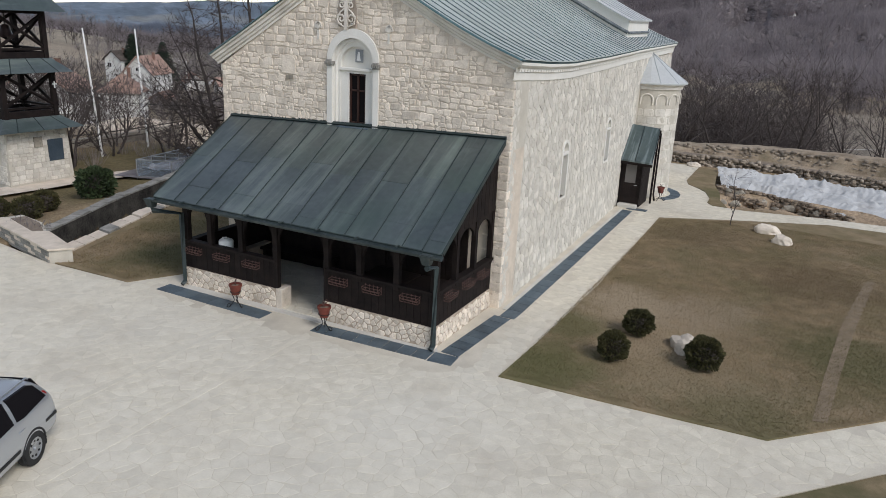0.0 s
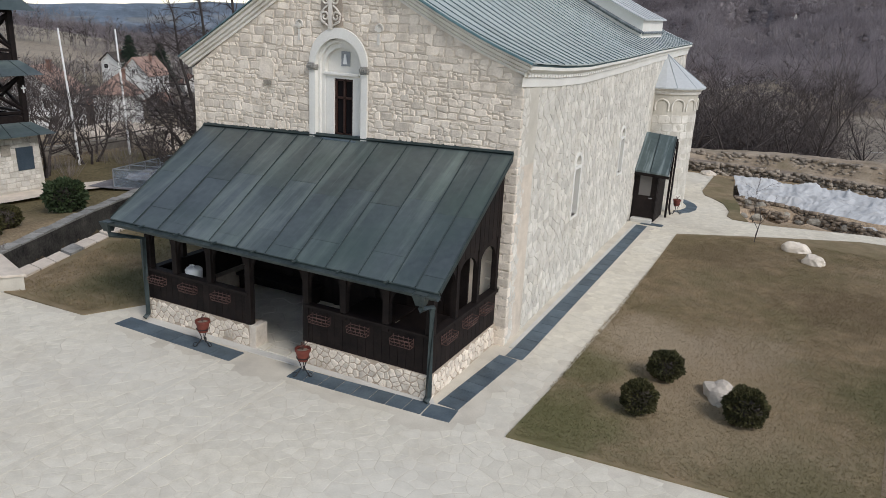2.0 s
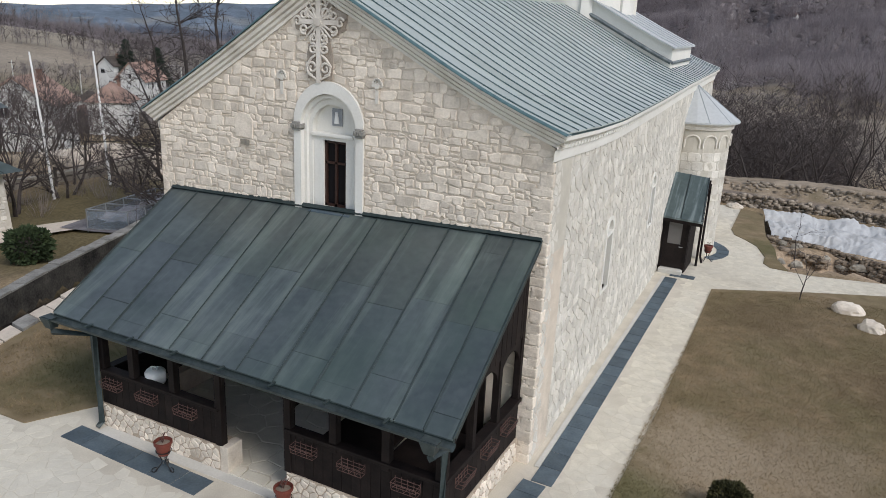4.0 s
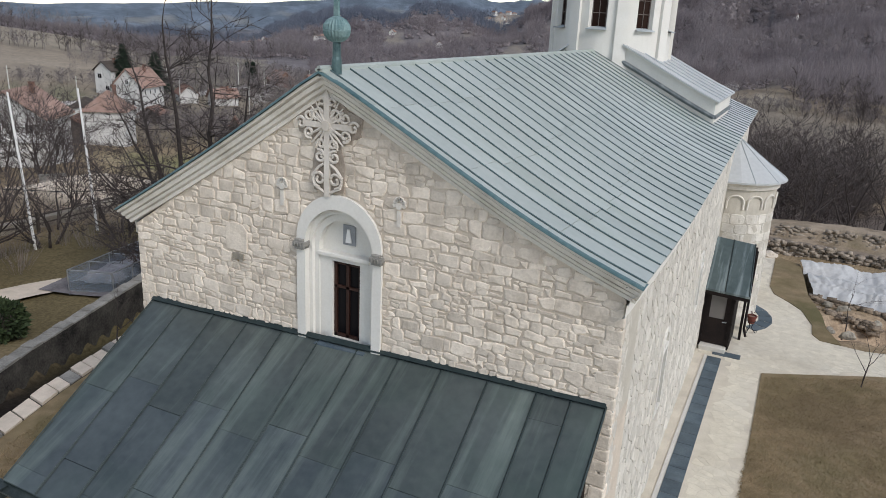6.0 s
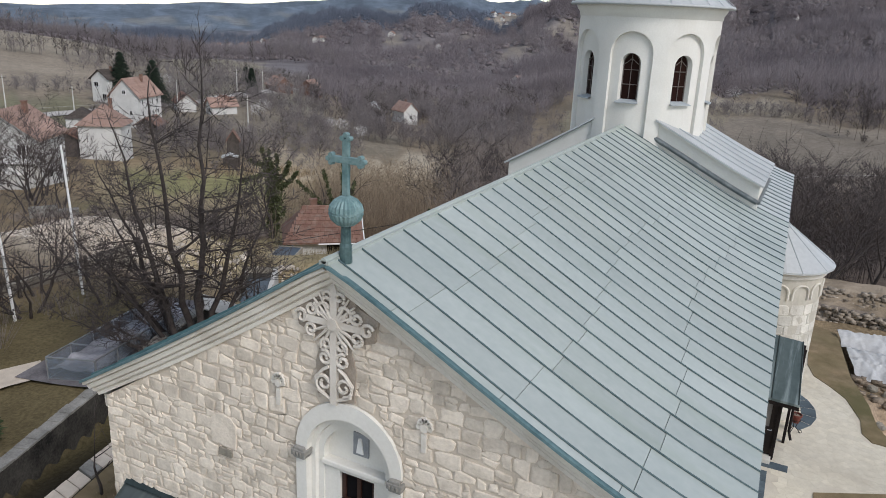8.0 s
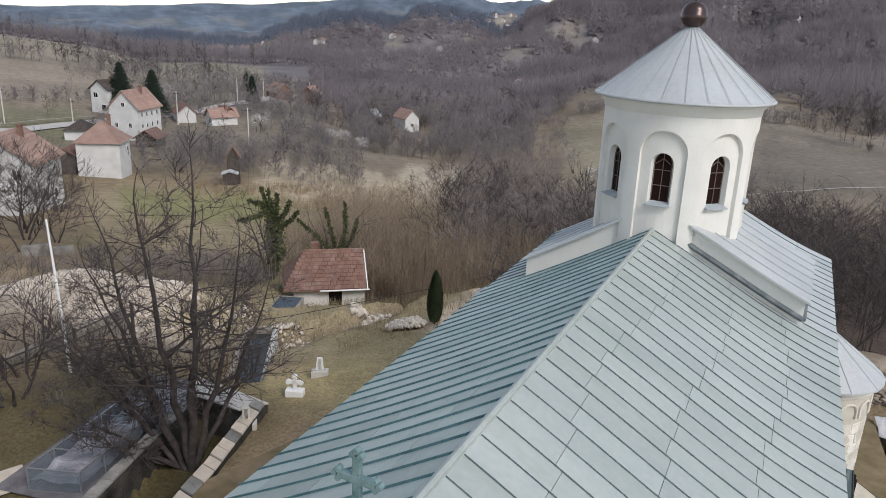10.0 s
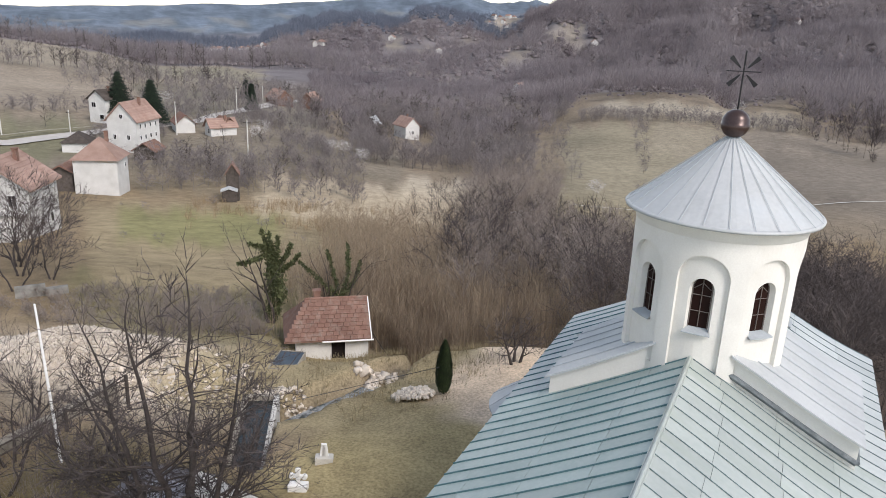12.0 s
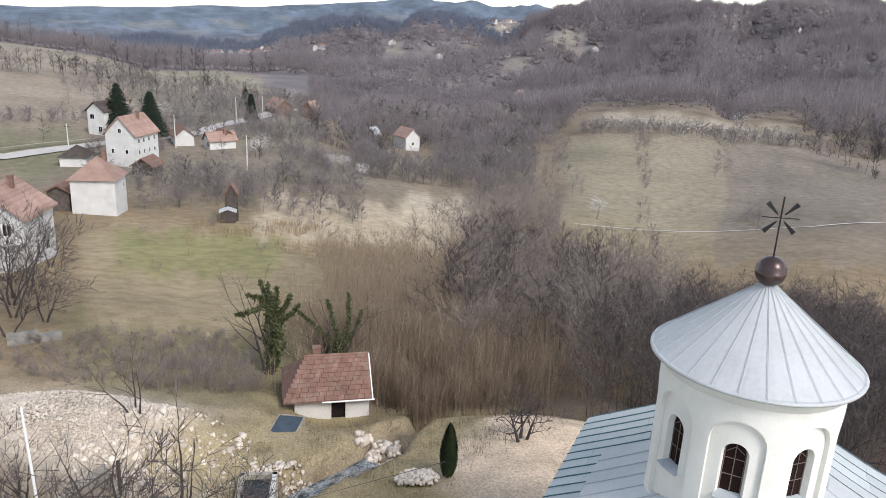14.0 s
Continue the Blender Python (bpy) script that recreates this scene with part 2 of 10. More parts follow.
LAWN_SPOTS = (((7.4, -5.2, 0), 2.2, (0.085, 0.082, 0.036), 0.8), ((3.3, 0.9, 0), 1.9, (0.37, 0.285, 0.185), 0.6), ((4.2, -1.2, 0), 1.8, (0.34, 0.265, 0.165), 0.5), ((1.9, -2.2, 0), 1.3, (0.12, 0.122, 0.048), 0.7), ((1.8, 0.0, 0), 0.9, (0.12, 0.118, 0.048), 0.7), ((5.6, -2.3, 0), 1.3, (0.115, 0.108, 0.048), 0.6), ((7.8, 1.5, 0), 1.6, (0.11, 0.105, 0.046), 0.7), ((2.6, 2.0, 0), 1.3, (0.36, 0.29, 0.20), 0.8), ((4.4, 2.4, 0), 1.2, (0.31, 0.245, 0.165), 0.6), ((4.6, -1.2, 0), 1.0, (0.29, 0.23, 0.145), 0.5), ((6.6, 6.5, 0), 1.8, (0.15, 0.105, 0.06), 0.6), ((3.0, 9.5, 0), 1.4, (0.16, 0.118, 0.068), 0.6), ((-8.9, -1.6, 0), 1.3, (0.115, 0.112, 0.05), 0.8), ((-10.8, 0.8, 0), 1.2, (0.13, 0.118, 0.055), 0.7), ((2.3, 16.8, 0), 1.2, (0.10, 0.095, 0.04), 0.7))
LAWN = mat("dry_lawn", (0.135, 0.100, 0.054), (0.285, 0.215, 0.128), 1.0, 2.2, 60, 1.0, stain=(0.36, 0.285, 0.195), stain_scale=0.45, stain_amount=0.6, detail=12, sharp=0.2, stain2=(0.125, 0.110, 0.048), stain2_scale=0.5, stain2_amount=0.6, spots=LAWN_SPOTS)
EARTH = mat("bare_earth", (0.17, 0.135, 0.105), (0.31, 0.255, 0.20), 1.0, 1.2, 18, 1.0, stain=(0.12, 0.085, 0.06), stain_scale=0.9)
RUBBLE = mat("white_rubble", (0.53, 0.46, 0.375), (0.76, 0.68, 0.575), 0.95, 1.4, 14, 1.0, vary=0.22, stain=(0.42, 0.34, 0.26), stain_scale=0.5)
# ditch faces: dark moss, with the ditch's shade put into the colour
MOSSY_SHADED = mat("mossy_shaded_ditch_wall", (0.012, 0.011, 0.010), (0.088, 0.081, 0.069), 0.95, 1.8, 16, 1.0, vary=0.1, stain=(0.02, 0.02, 0.016), stain_scale=1.1)
TWIG_NEAR = mat("dark_twigs", (0.052, 0.042, 0.040), (0.115, 0.095, 0.088), 0.95, 0.3, 5, 0.0, vary=0.25)
BARK = mat("grey_brown_bark", (0.032, 0.026, 0.024), (0.09, 0.074, 0.067), 0.95, 5.0, 40, 0.6)
TWIG = mat("bare_twigs", (0.20, 0.174, 0.166), (0.33, 0.29, 0.277), 0.95, 0.15, 3, 0.0, vary=0.28, leafy=0.4)
TWIG_WARM = mat("warm_bare_twigs", (0.225, 0.188, 0.163), (0.39, 0.33, 0.288), 0.95, 0.15, 3, 0.0, vary=0.2, leafy=0.45)
BRUSH = mat("willow_brush", (0.29, 0.225, 0.155), (0.48, 0.38, 0.27), 0.95, 0.08, 2, 0.0, vary=0.22, leafy=0.45)
MUNTIN = mat("weathered_muntin_wood", (0.11, 0.09, 0.08), (0.20, 0.17, 0.15), 0.6, 4.0, 30, 0.1)
PANE_BROWN = glass_mat("brown_dark_glass", (0.022, 0.011, 0.009))
WOODS = mat("leafless_woods", (0.165, 0.138, 0.148), (0.36, 0.318, 0.312), 0.95, 0.010, 0.7, 0.0, vary=0.2, leafy=0.35)
# far woods carry the blue of aerial haze in their colour
WOODS_HAZED = mat("haze_blue_far_woods", (0.118, 0.136, 0.178), (0.205, 0.224, 0.264), 0.95, 0.006, 0.3, 0.0, vary=0.15, leafy=0.3)
BRUSH_NEAR = mat("brown_thicket_stems", (0.21, 0.158, 0.112), (0.40, 0.31, 0.22), 0.95, 0.12, 2, 0.0, vary=0.25, leafy=0.35)
LEAF_DARK = mat("evergreen_leaves", (0.018, 0.032, 0.013), (0.05, 0.072, 0.028), 0.8, 3.0, 30, 0.0, vary=0.35)
SPRUCE = mat("spruce_needles", (0.012, 0.022, 0.014), (0.035, 0.05, 0.03), 0.85, 1.0, 10, 0.0, vary=0.3)
BLOSSOM = mat("white_blossom", (0.45, 0.42, 0.40), (0.68, 0.65, 0.62), 0.9, 1, 10, 0.0, vary=0.2)
ROOF_TILE = mat("red_clay_tile", (0.15, 0.078, 0.058), (0.25, 0.145, 0.108), 0.85, 1.5, 14, 0.5, vary=0.12, stain=(0.27, 0.23, 0.19), stain_scale=2.2, stain_amount=0.7)
ROOF_ORANGE = mat("orange_clay_roof", (0.29, 0.185, 0.145), (0.40, 0.275, 0.222), 0.85, 0.8, 9, 0.4, vary=0.15, stain=(0.24, 0.13, 0.09), stain_scale=0.5)
RENDER_WHITE = mat("white_house_render", (0.50, 0.485, 0.455), (0.66, 0.645, 0.61), 0.9, 0.6, 10, 0.1, stain=(0.5, 0.48, 0.44), stain_scale=0.4)
SHED_WOOD = mat("old_shed_boards", (0.05, 0.04, 0.034), (0.12, 0.10, 0.085), 0.9, 2, 20, 0.4, vary=0.25)
MORTAR_P = mat("brown_pointing", (0.36, 0.29, 0.22), (0.50, 0.42, 0.33), 0.95, 4.0, 40, 0.6)
QUICK = mat("quick_water_with_foam", (0.014, 0.030, 0.036), (0.38, 0.40, 0.40), 0.28, 2.2, 9.0, 0.6, spec=0.4, detail=10, sharp=0.09)
TERRACOTTA = mat("terracotta_pot", (0.11, 0.028, 0.02), (0.18, 0.05, 0.034), 0.6, 4, 30, 0.1)
IRON = mat("black_wrought_iron", (0.02, 0.02, 0.022), (0.045, 0.045, 0.045), 0.5, 5, 40, 0.1, metal=0.6)
RUST = mat("red_painted_iron", (0.075, 0.04, 0.034), (0.14, 0.08, 0.066), 0.6, 5, 40, 0.1, metal=0.2)
WHITE_PAINT = mat("white_paint", (0.74, 0.73, 0.70), (0.83, 0.82, 0.79), 0.6, 2, 30, 0.08)
TARP = mat("pale_plastic_sheeting", (0.44, 0.44, 0.43), (0.58, 0.58, 0.565), 0.55, 1.5, 12, 0.3, spec=0.5, stain=(0.34, 0.31, 0.27), stain_scale=0.9, stain_amount=0.4)
COPING = mat("grey_weathered_coping", (0.17, 0.165, 0.15), (0.36, 0.345, 0.31), 0.95, 1.8, 22, 0.6, vary=0.15, stain=(0.10, 0.10, 0.085), stain_scale=1.2, stain_amount=0.6)
WATER = mat("dark_water", (0.010, 0.018, 0.020), (0.02, 0.034, 0.036), 0.14, 2.5, 9, 0.5, spec=0.5)
CAR_PAINT = mat("silver_car_paint", (0.44, 0.455, 0.47), (0.49, 0.505, 0.52), 0.25, 0.5, 300, 0.0, metal=0.6, spec=0.6)
RUBBER = mat("black_rubber", (0.012, 0.012, 0.012), (0.03, 0.03, 0.03), 0.8, 6, 50, 0.1)
STEEL = mat("grey_steel", (0.30, 0.31, 0.32), (0.46, 0.47, 0.48), 0.4, 3, 40, 0.05, metal=0.7)
BRONZE = mat("brown_patinated_ball", (0.045, 0.028, 0.025), (0.09, 0.058, 0.05), 0.3, 2, 20, 0.05, metal=0.5, spec=0.6)
SHEET_BLUE = mat("blue_grey_film", (0.15, 0.148, 0.17), (0.46, 0.46, 0.49), 0.4, 1.6, 14, 0.3, spec=0.5, stain=(0.11, 0.085, 0.06), stain_scale=1.2, stain_amount=0.8)
CAGE = mat("blue_grey_mesh_sheet", (0.16, 0.20, 0.24), (0.28, 0.32, 0.36), 0.5, 1.5, 30, 0.2, metal=0.2)
PAD = mat("violet_grey_slabs", (0.095, 0.088, 0.092), (0.25, 0.235, 0.24), 0.9, 2.2, 26, 0.5, stain=(0.08, 0.072, 0.07), stain_scale=1.1, stain_amount=0.7)
ROAD_M = mat("pale_gravelled_road", (0.40, 0.375, 0.34), (0.50, 0.47, 0.43), 0.9, 0.5, 8, 0.1)
PLAQUE = mat("dark_blue_slate_plaque", (0.03, 0.045, 0.06), (0.06, 0.08, 0.10), 0.35, 2, 20, 0.05)

_b = CAGE.node_tree.nodes["Principled BSDF"]
_b.inputs["Alpha"].default_value = 0.35

# ---- mesh building ----
class M:
    """A list of points and faces to become one mesh."""

    def __init__(self):
        self.v, self.f = [], []

    def add(self, pts, faces):
        o = len(self.v)
        self.v.extend(tuple(p) for p in pts)
        self.f.extend(tuple(i + o for i in fc) for fc in faces)
        return self

    def box(self, x0, x1, y0, y1, z0, z1):
        p = [(x, y, z) for z in (z0, z1) for y in (y0, y1) for x in (x0, x1)]
        return self.add(p, [(0, 2, 3, 1), (4, 5, 7, 6), (0, 1, 5, 4), (2, 6, 7, 3), (0, 4, 6, 2), (1, 3, 7, 5)])

    def prism(self, base, top):
        """Two rings of the same length, joined and capped."""
        n = len(base)
        return self.add(list(base) + list(top), [tuple(range(n - 1, -1, -1)), tuple(range(n, 2 * n))] + [(i, (i + 1) % n, n + (i + 1) % n, n + i) for i in range(n)])

    def poly(self, outline, z0, z1):
        return self.prism([(x, y, z0) for x, y in outline], [(x, y, z1) for x, y in outline])

    def tube(self, pts, radii, n=8, cap=True):
        pts = [Vector(p) for p in pts]
        if not isinstance(radii, (list, tuple)):
            radii = [radii] * len(pts)
        rings = []
        for i, p in enumerate(pts):
            d = (pts[min(i + 1, len(pts) - 1)] - pts[max(i - 1, 0)]).normalized()
            a = d.orthogonal().normalized() if abs(d.z) < 0.99 else Vector((1, 0, 0))
            a = (Vector((0, 0, 1)).cross(d)).normalized() if abs(d.z) < 0.99 else Vector((1, 0, 0))
            b = d.cross(a)
            rings.append([p + radii[i] * (math.cos(2 * math.pi * k / n) * a + math.sin(2 * math.pi * k / n) * b) for k in range(n)])
        fs = [(r * n + k, r * n + (k + 1) % n, (r + 1) * n + (k + 1) % n, (r + 1) * n + k) for r in range(len(pts) - 1) for k in range(n)]
        if cap:
            fs += [tuple(range(n - 1, -1, -1)), tuple((len(pts) - 1) * n + k for k in range(n))]
        return self.add([p for r in rings for p in r], fs)

    def lathe(self, profile, n=24, centre=(0, 0), a0=0.0, a1=2 * math.pi):
        full = abs(a1 - a0 - 2 * math.pi) < 1e-6
        m = n if full else n + 1
        pts = [(centre[0] + r * math.cos(a0 + (a1 - a0) * k / n), centre[1] + r * math.sin(a0 + (a1 - a0) * k / n), z) for r, z in profile for k in range(m)]
        fs = []
        for i in range(len(profile) - 1):
            for k in range(n):
                k2 = (k + 1) % m
                fs.append((i * m + k, i * m + k2, (i + 1) * m + k2, (i + 1) * m + k))
        return self.add(pts, fs)

    def ring(self, outer, inner):
        """Fill between two closed rings of the same length."""
        n = len(outer)
        return self.add(list(outer) + list(inner), [(i, (i + 1) % n, n + (i + 1) % n, n + i) for i in range(n)])

    def grid(self, rows):
        n = len(rows[0])
        return self.add([p for r in rows for p in r], [(i * n + k, i * n + k + 1, (i + 1) * n + k + 1, (i + 1) * n + k) for i in range(len(rows) - 1) for k in range(n - 1)])

    def mesh(self, name, material, smooth=False):
        me = bpy.data.meshes.new(name)
        me.from_pydata(self.v, [], self.f)
        me.materials.append(material)
        if smooth:
            me.polygons.foreach_set("use_smooth", [True] * len(me.polygons))
        me.update()
        return me


def turned(me):
    """Make a mesh's faces look outward."""
    bm = bmesh.new()
    bm.from_mesh(me)
    bmesh.ops.remove_doubles(bm, verts=bm.verts, dist=1e-5)
    bmesh.ops.recalc_face_normals(bm, faces=bm.faces)
    bm.to_mesh(me)
    bm.free()
    return me


def part(name, m, material, parent=None, label="", smooth=False, bevel=0.0, fix=True):
    me = m.mesh(name, material, smooth)
    if fix:
        turned(me)
    ob = new(name, me)
    ob.parent = parent
    if label:
        ob["label"] = label
    if bevel:
        mod = ob.modifiers.new("edge", "BEVEL")
        mod.width, mod.segments, mod.limit_method = bevel, 2, "ANGLE"
    return ob


def thing(name, label, category, group="", kind="", at=(0, 0, 0), rz=0.0):
    ob = new(name)
    ob.empty_display_size = 0.2
    ob.matrix_basis = pose(*at, 0, 0, rz)
    return tagged(ob, label, category, group, kind)


def smooth01(a, b, x):
    t = np.clip((np.asarray(x, float) - a) / (b - a), 0, 1)
    return t * t * (3 - 2 * t)


def arch(w, z0, spring, n=14):
    """Outline of an arched opening about x = 0: points (x, z), from the lower right round over the top."""
    pts = [(w / 2, z0), (w / 2, z0 + (spring - z0) * 0.33), (w / 2, z0 + (spring - z0) * 0.67)]
    pts += [(w / 2 * math.cos(math.pi * k / n), spring + w / 2 * math.sin(math.pi * k / n)) for k in range(n + 1)]
    pts += [(-w / 2, z0 + (spring - z0) * 0.67), (-w / 2, z0 + (spring - z0) * 0.33), (-w / 2, z0)]
    pts += [(-w / 2 + w * k / 4, z0) for k in range(1, 4)]
    return pts


def onto_rect(inner, x0, x1, z0, z1, cx, cz):
    """For each point of a ring, the point of a rectangle that lies in the same direction from (cx, cz)."""
    out = []
    for x, z in inner:
        dx, dz = x - cx, z - cz
        k = min([(x1 - cx) / dx if dx > 1e-9 else (x0 - cx) / dx if dx < -1e-9 else 1e9, (z1 - cz) / dz if dz > 1e-9 else (z0 - cz) / dz if dz < -1e-9 else 1e9])
        out.append((cx + dx * k, cz + dz * k))
    corners = [(x0, z0), (x0, z1), (x1, z0), (x1, z1)]
    for c in corners:
        i = min(range(len(out)), key=lambda j: (out[j][0] - c[0]) ** 2 + (out[j][1] - c[1]) ** 2)
        out[i] = c
    return out


def cells(points, inside, reach=3.0):
    """Voronoi cells of scattered points, cut to a neighbourhood; only points that pass inside() give a cell."""
    pts = np.array(points, float)
    out = []
    step = reach
    buckets = {}
    for i, p in enumerate(pts):
        buckets.setdefault((int(p[0] // step), int(p[1] // step)), []).append(i)
    for i, p in enumerate(pts):
        if not inside(p[0], p[1]):
            continue
        a, b = int(p[0] // step), int(p[1] // step)
        near = [j for da in (-1, 0, 1) for db in (-1, 0, 1) for j in buckets.get((a + da, b + db), ()) if j != i]
        near.sort(key=lambda j: (pts[j][0] - p[0]) ** 2 + (pts[j][1] - p[1]) ** 2)
        ring = [(p[0] - step, p[1] - step), (p[0] + step, p[1] - step), (p[0] + step, p[1] + step), (p[0] - step, p[1] + step)]
        for j in near[:22]:
            q = pts[j]
            mx, my, nx, ny = (p[0] + q[0]) / 2, (p[1] + q[1]) / 2, q[0] - p[0], q[1] - p[1]
            cut = []
            for k in range(len(ring)):
                s, e = ring[k], ring[(k + 1) % len(ring)]
                ds, de = (s[0] - mx) * nx + (s[1] - my) * ny, (e[0] - mx) * nx + (e[1] - my) * ny
                if ds <= 0:
                    cut.append(s)
                if ds * de < 0:
                    t = ds / (ds - de)
                    cut.append((s[0] + t * (e[0] - s[0]), s[1] + t * (e[1] - s[1])))
            ring = cut
            if not ring:
                break
        if len(ring) >= 3:
            out.append((tuple(p), ring))
    return out


def courses(u0, u1, v0, v1, h0, h1, w0, w1, rng, rough=0.028):
    """Roughly squared stones in uneven courses with wavy beds; (centre, outline) pairs."""
    out, lines = [], [v0]
    while lines[-1] < v1:
        lines.append(lines[-1] + rng.uniform(h0, h1))
    wob = lambda k, u: lines[k] + 0.035 * noise.noise((u * 0.9, k * 3.7, 1.0)) + 0.02 * noise.noise((u * 3.1, k * 5.1, 2.0))
    for k in range(len(lines) - 1):
        u = u0 - rng.uniform(0, w1)
        tall = (lines[k + 1] - lines[k]) / h1
        while u < u1:
            w = (w0 + (w1 - w0) * rng.random() ** 1.4) * (0.6 + 0.55 * tall)
            a, b = u, u + w
            u = b
            tiers = [(0.0, 1.0)]
            if lines[k + 1] - lines[k] > h0 * 1.3 and w < w1 * 0.8 and rng.random() < 0.45:
                f = rng.uniform(0.4, 0.6)
                tiers = [(0.0, f), (f, 1.0)]
            for f0, f1 in tiers:
                at_ = lambda uu, f: wob(k, uu) * (1 - f) + wob(k + 1, uu) * f
                q = []
                for x, f, sx, sf in ((a, f0, 1, 1), (b, f0, -1, 1), (b, f1, -1, -1), (a, f1, 1, -1)):
                    cx, cv = rng.uniform(0.03, 0.20) * w * sx, rng.uniform(0.05, 0.26) * (at_(x, f1) - at_(x, f0)) * sf
                    j = lambda: rng.gauss(0, rough * 0.35)
                    p1, p2 = (x + j() * 0.5, at_(x, f) + cv), (x + cx, at_(x + cx, f) + j() * 0.5)
                    q += [p1, p2] if sx * sf > 0 else [p2, p1]
                c = (sum(p[0] for p in q) / len(q), sum(p[1] for p in q) / len(q))
                out.append((c, q))
    return out


def pillow(centre, ring, gap, height, rng, bulge=0.25):
    """A stone on a flat bed: outline drawn in by the joint, sides and a chamfered, slightly uneven face. Local (u, v, w) points."""
    def inset(r, d):
        res = []
        for u, v in r:
            du, dv = u - centre[0], v - centre[1]
            k = max(0.2, 1 - d / (math.hypot(du, dv) + 1e-6))
            res.append((centre[0] + du * k, centre[1] + dv * k))
        return res
    clean = [ring[0]]
    for q in ring[1:]:
        if math.hypot(q[0] - clean[-1][0], q[1] - clean[-1][1]) > 0.03:
            clean.append(q)
    if len(clean) < 3:
        return None
    n = len(clean)
    a, b = inset(clean, gap), inset(clean, gap + height * 0.9 + 0.006)
    hh = [height * (1 + bulge * rng.uniform(-1, 1)) for _ in range(n)]
    pts = [(u, v, -0.02) for u, v in a] + [(u, v, h * 0.55) for (u, v), h in zip(a, hh)] + [(u, v, h) for (u, v), h in zip(b, hh)]
    fs = [(i, (i + 1) % n, n + (i + 1) % n, n + i) for i in range(n)] + [(n + i, n + (i + 1) % n, 2 * n + (i + 1) % n, 2 * n + i) for i in range(n)] + [tuple(range(2 * n, 3 * n))]
    return pts, fs

# ---- the ground: one sheet from the yard to the hills ----
AZ = np.array([-4.0, 10.0, 27.0, 43.5, 57.3, 80.0])
FAR_R = np.log(np.array([45.0, 62, 90, 125, 165, 220, 300, 430, 600, 850, 1200, 1600, 2300, 3200, 4500]))
FAR_Z = np.array([
    [-4, -7.5, -12.4, -14.6, -16.7, -18.2, -18, -13.5, 1, 24, 46, 58, 58, 58, 58],
    [-5, -9.2, -15.2, -18.8, -21.3, -19.4, -14.8, -13, -4, 15, 46, 62, 62, 62, 62],
    [-6.2, -9, -13.6, -18, -20.5, -24.6, -29.6, -32.5, -31.6, -29.5, -21, -8, 13, 56, 110],
    [-5, -7.8, -12, -15.2, -15.4, -15, -18, -23, -30, -38, -47, -52, -53, -24, 16],
    [-4, -5.9, -10.2, -13.5, -16.2, -12.6, -12.6, -9, -12, -28, -44, -50, -52, -44, -26],
    [-2, -4, -7, -9, -9, -7, -5, 0, 5, 2, -10, -20, -25, -20, -10]])


# wooded ridges of the hills: range, half width, crest as (bearing, height)
RIDGES = (
    (1500, 230, ((30.7, 0), (32.8, 7), (34.9, 8), (38.1, -10), (39.7, -30), (41.4, -60))),
    (1250, 170, ((24.5, 4), (26.6, 18), (28.1, 24), (29.1, 18), (31.1, -16))),
    (1150, 200, ((-6, 44), (-2.4, 43), (0.5, 50), (1.5, 54), (2.9, 56), (4.6, 49), (6.4, 41), (7.5, 45), (12, 41), (14, 46), (16, 47), (17, 39), (18.4, 34), (20, 22), (21.5, 6))),
    (800, 95, ((6.1, 5), (8, 14), (10.3, 14), (12.9, 2), (14.4, -11), (18, -34))),
    (840, 100, ((-6, 21), (-2.7, 19), (0.5, 13), (2.8, 5), (4.5, -4), (6.2, -15))),
    (560, 62, ((4.4, -15), (5.9, -7), (7.3, -8), (9.1, -16), (10.9, -32))),
    (440, 50, ((-6, -10), (-3.3, -11), (-0.4, -12), (2.3, -15), (4.7, -21), (6.1, -28))),
    (620, 62, ((15.4, -30), (17.9, -26), (20.8, -31), (23.3, -41))))


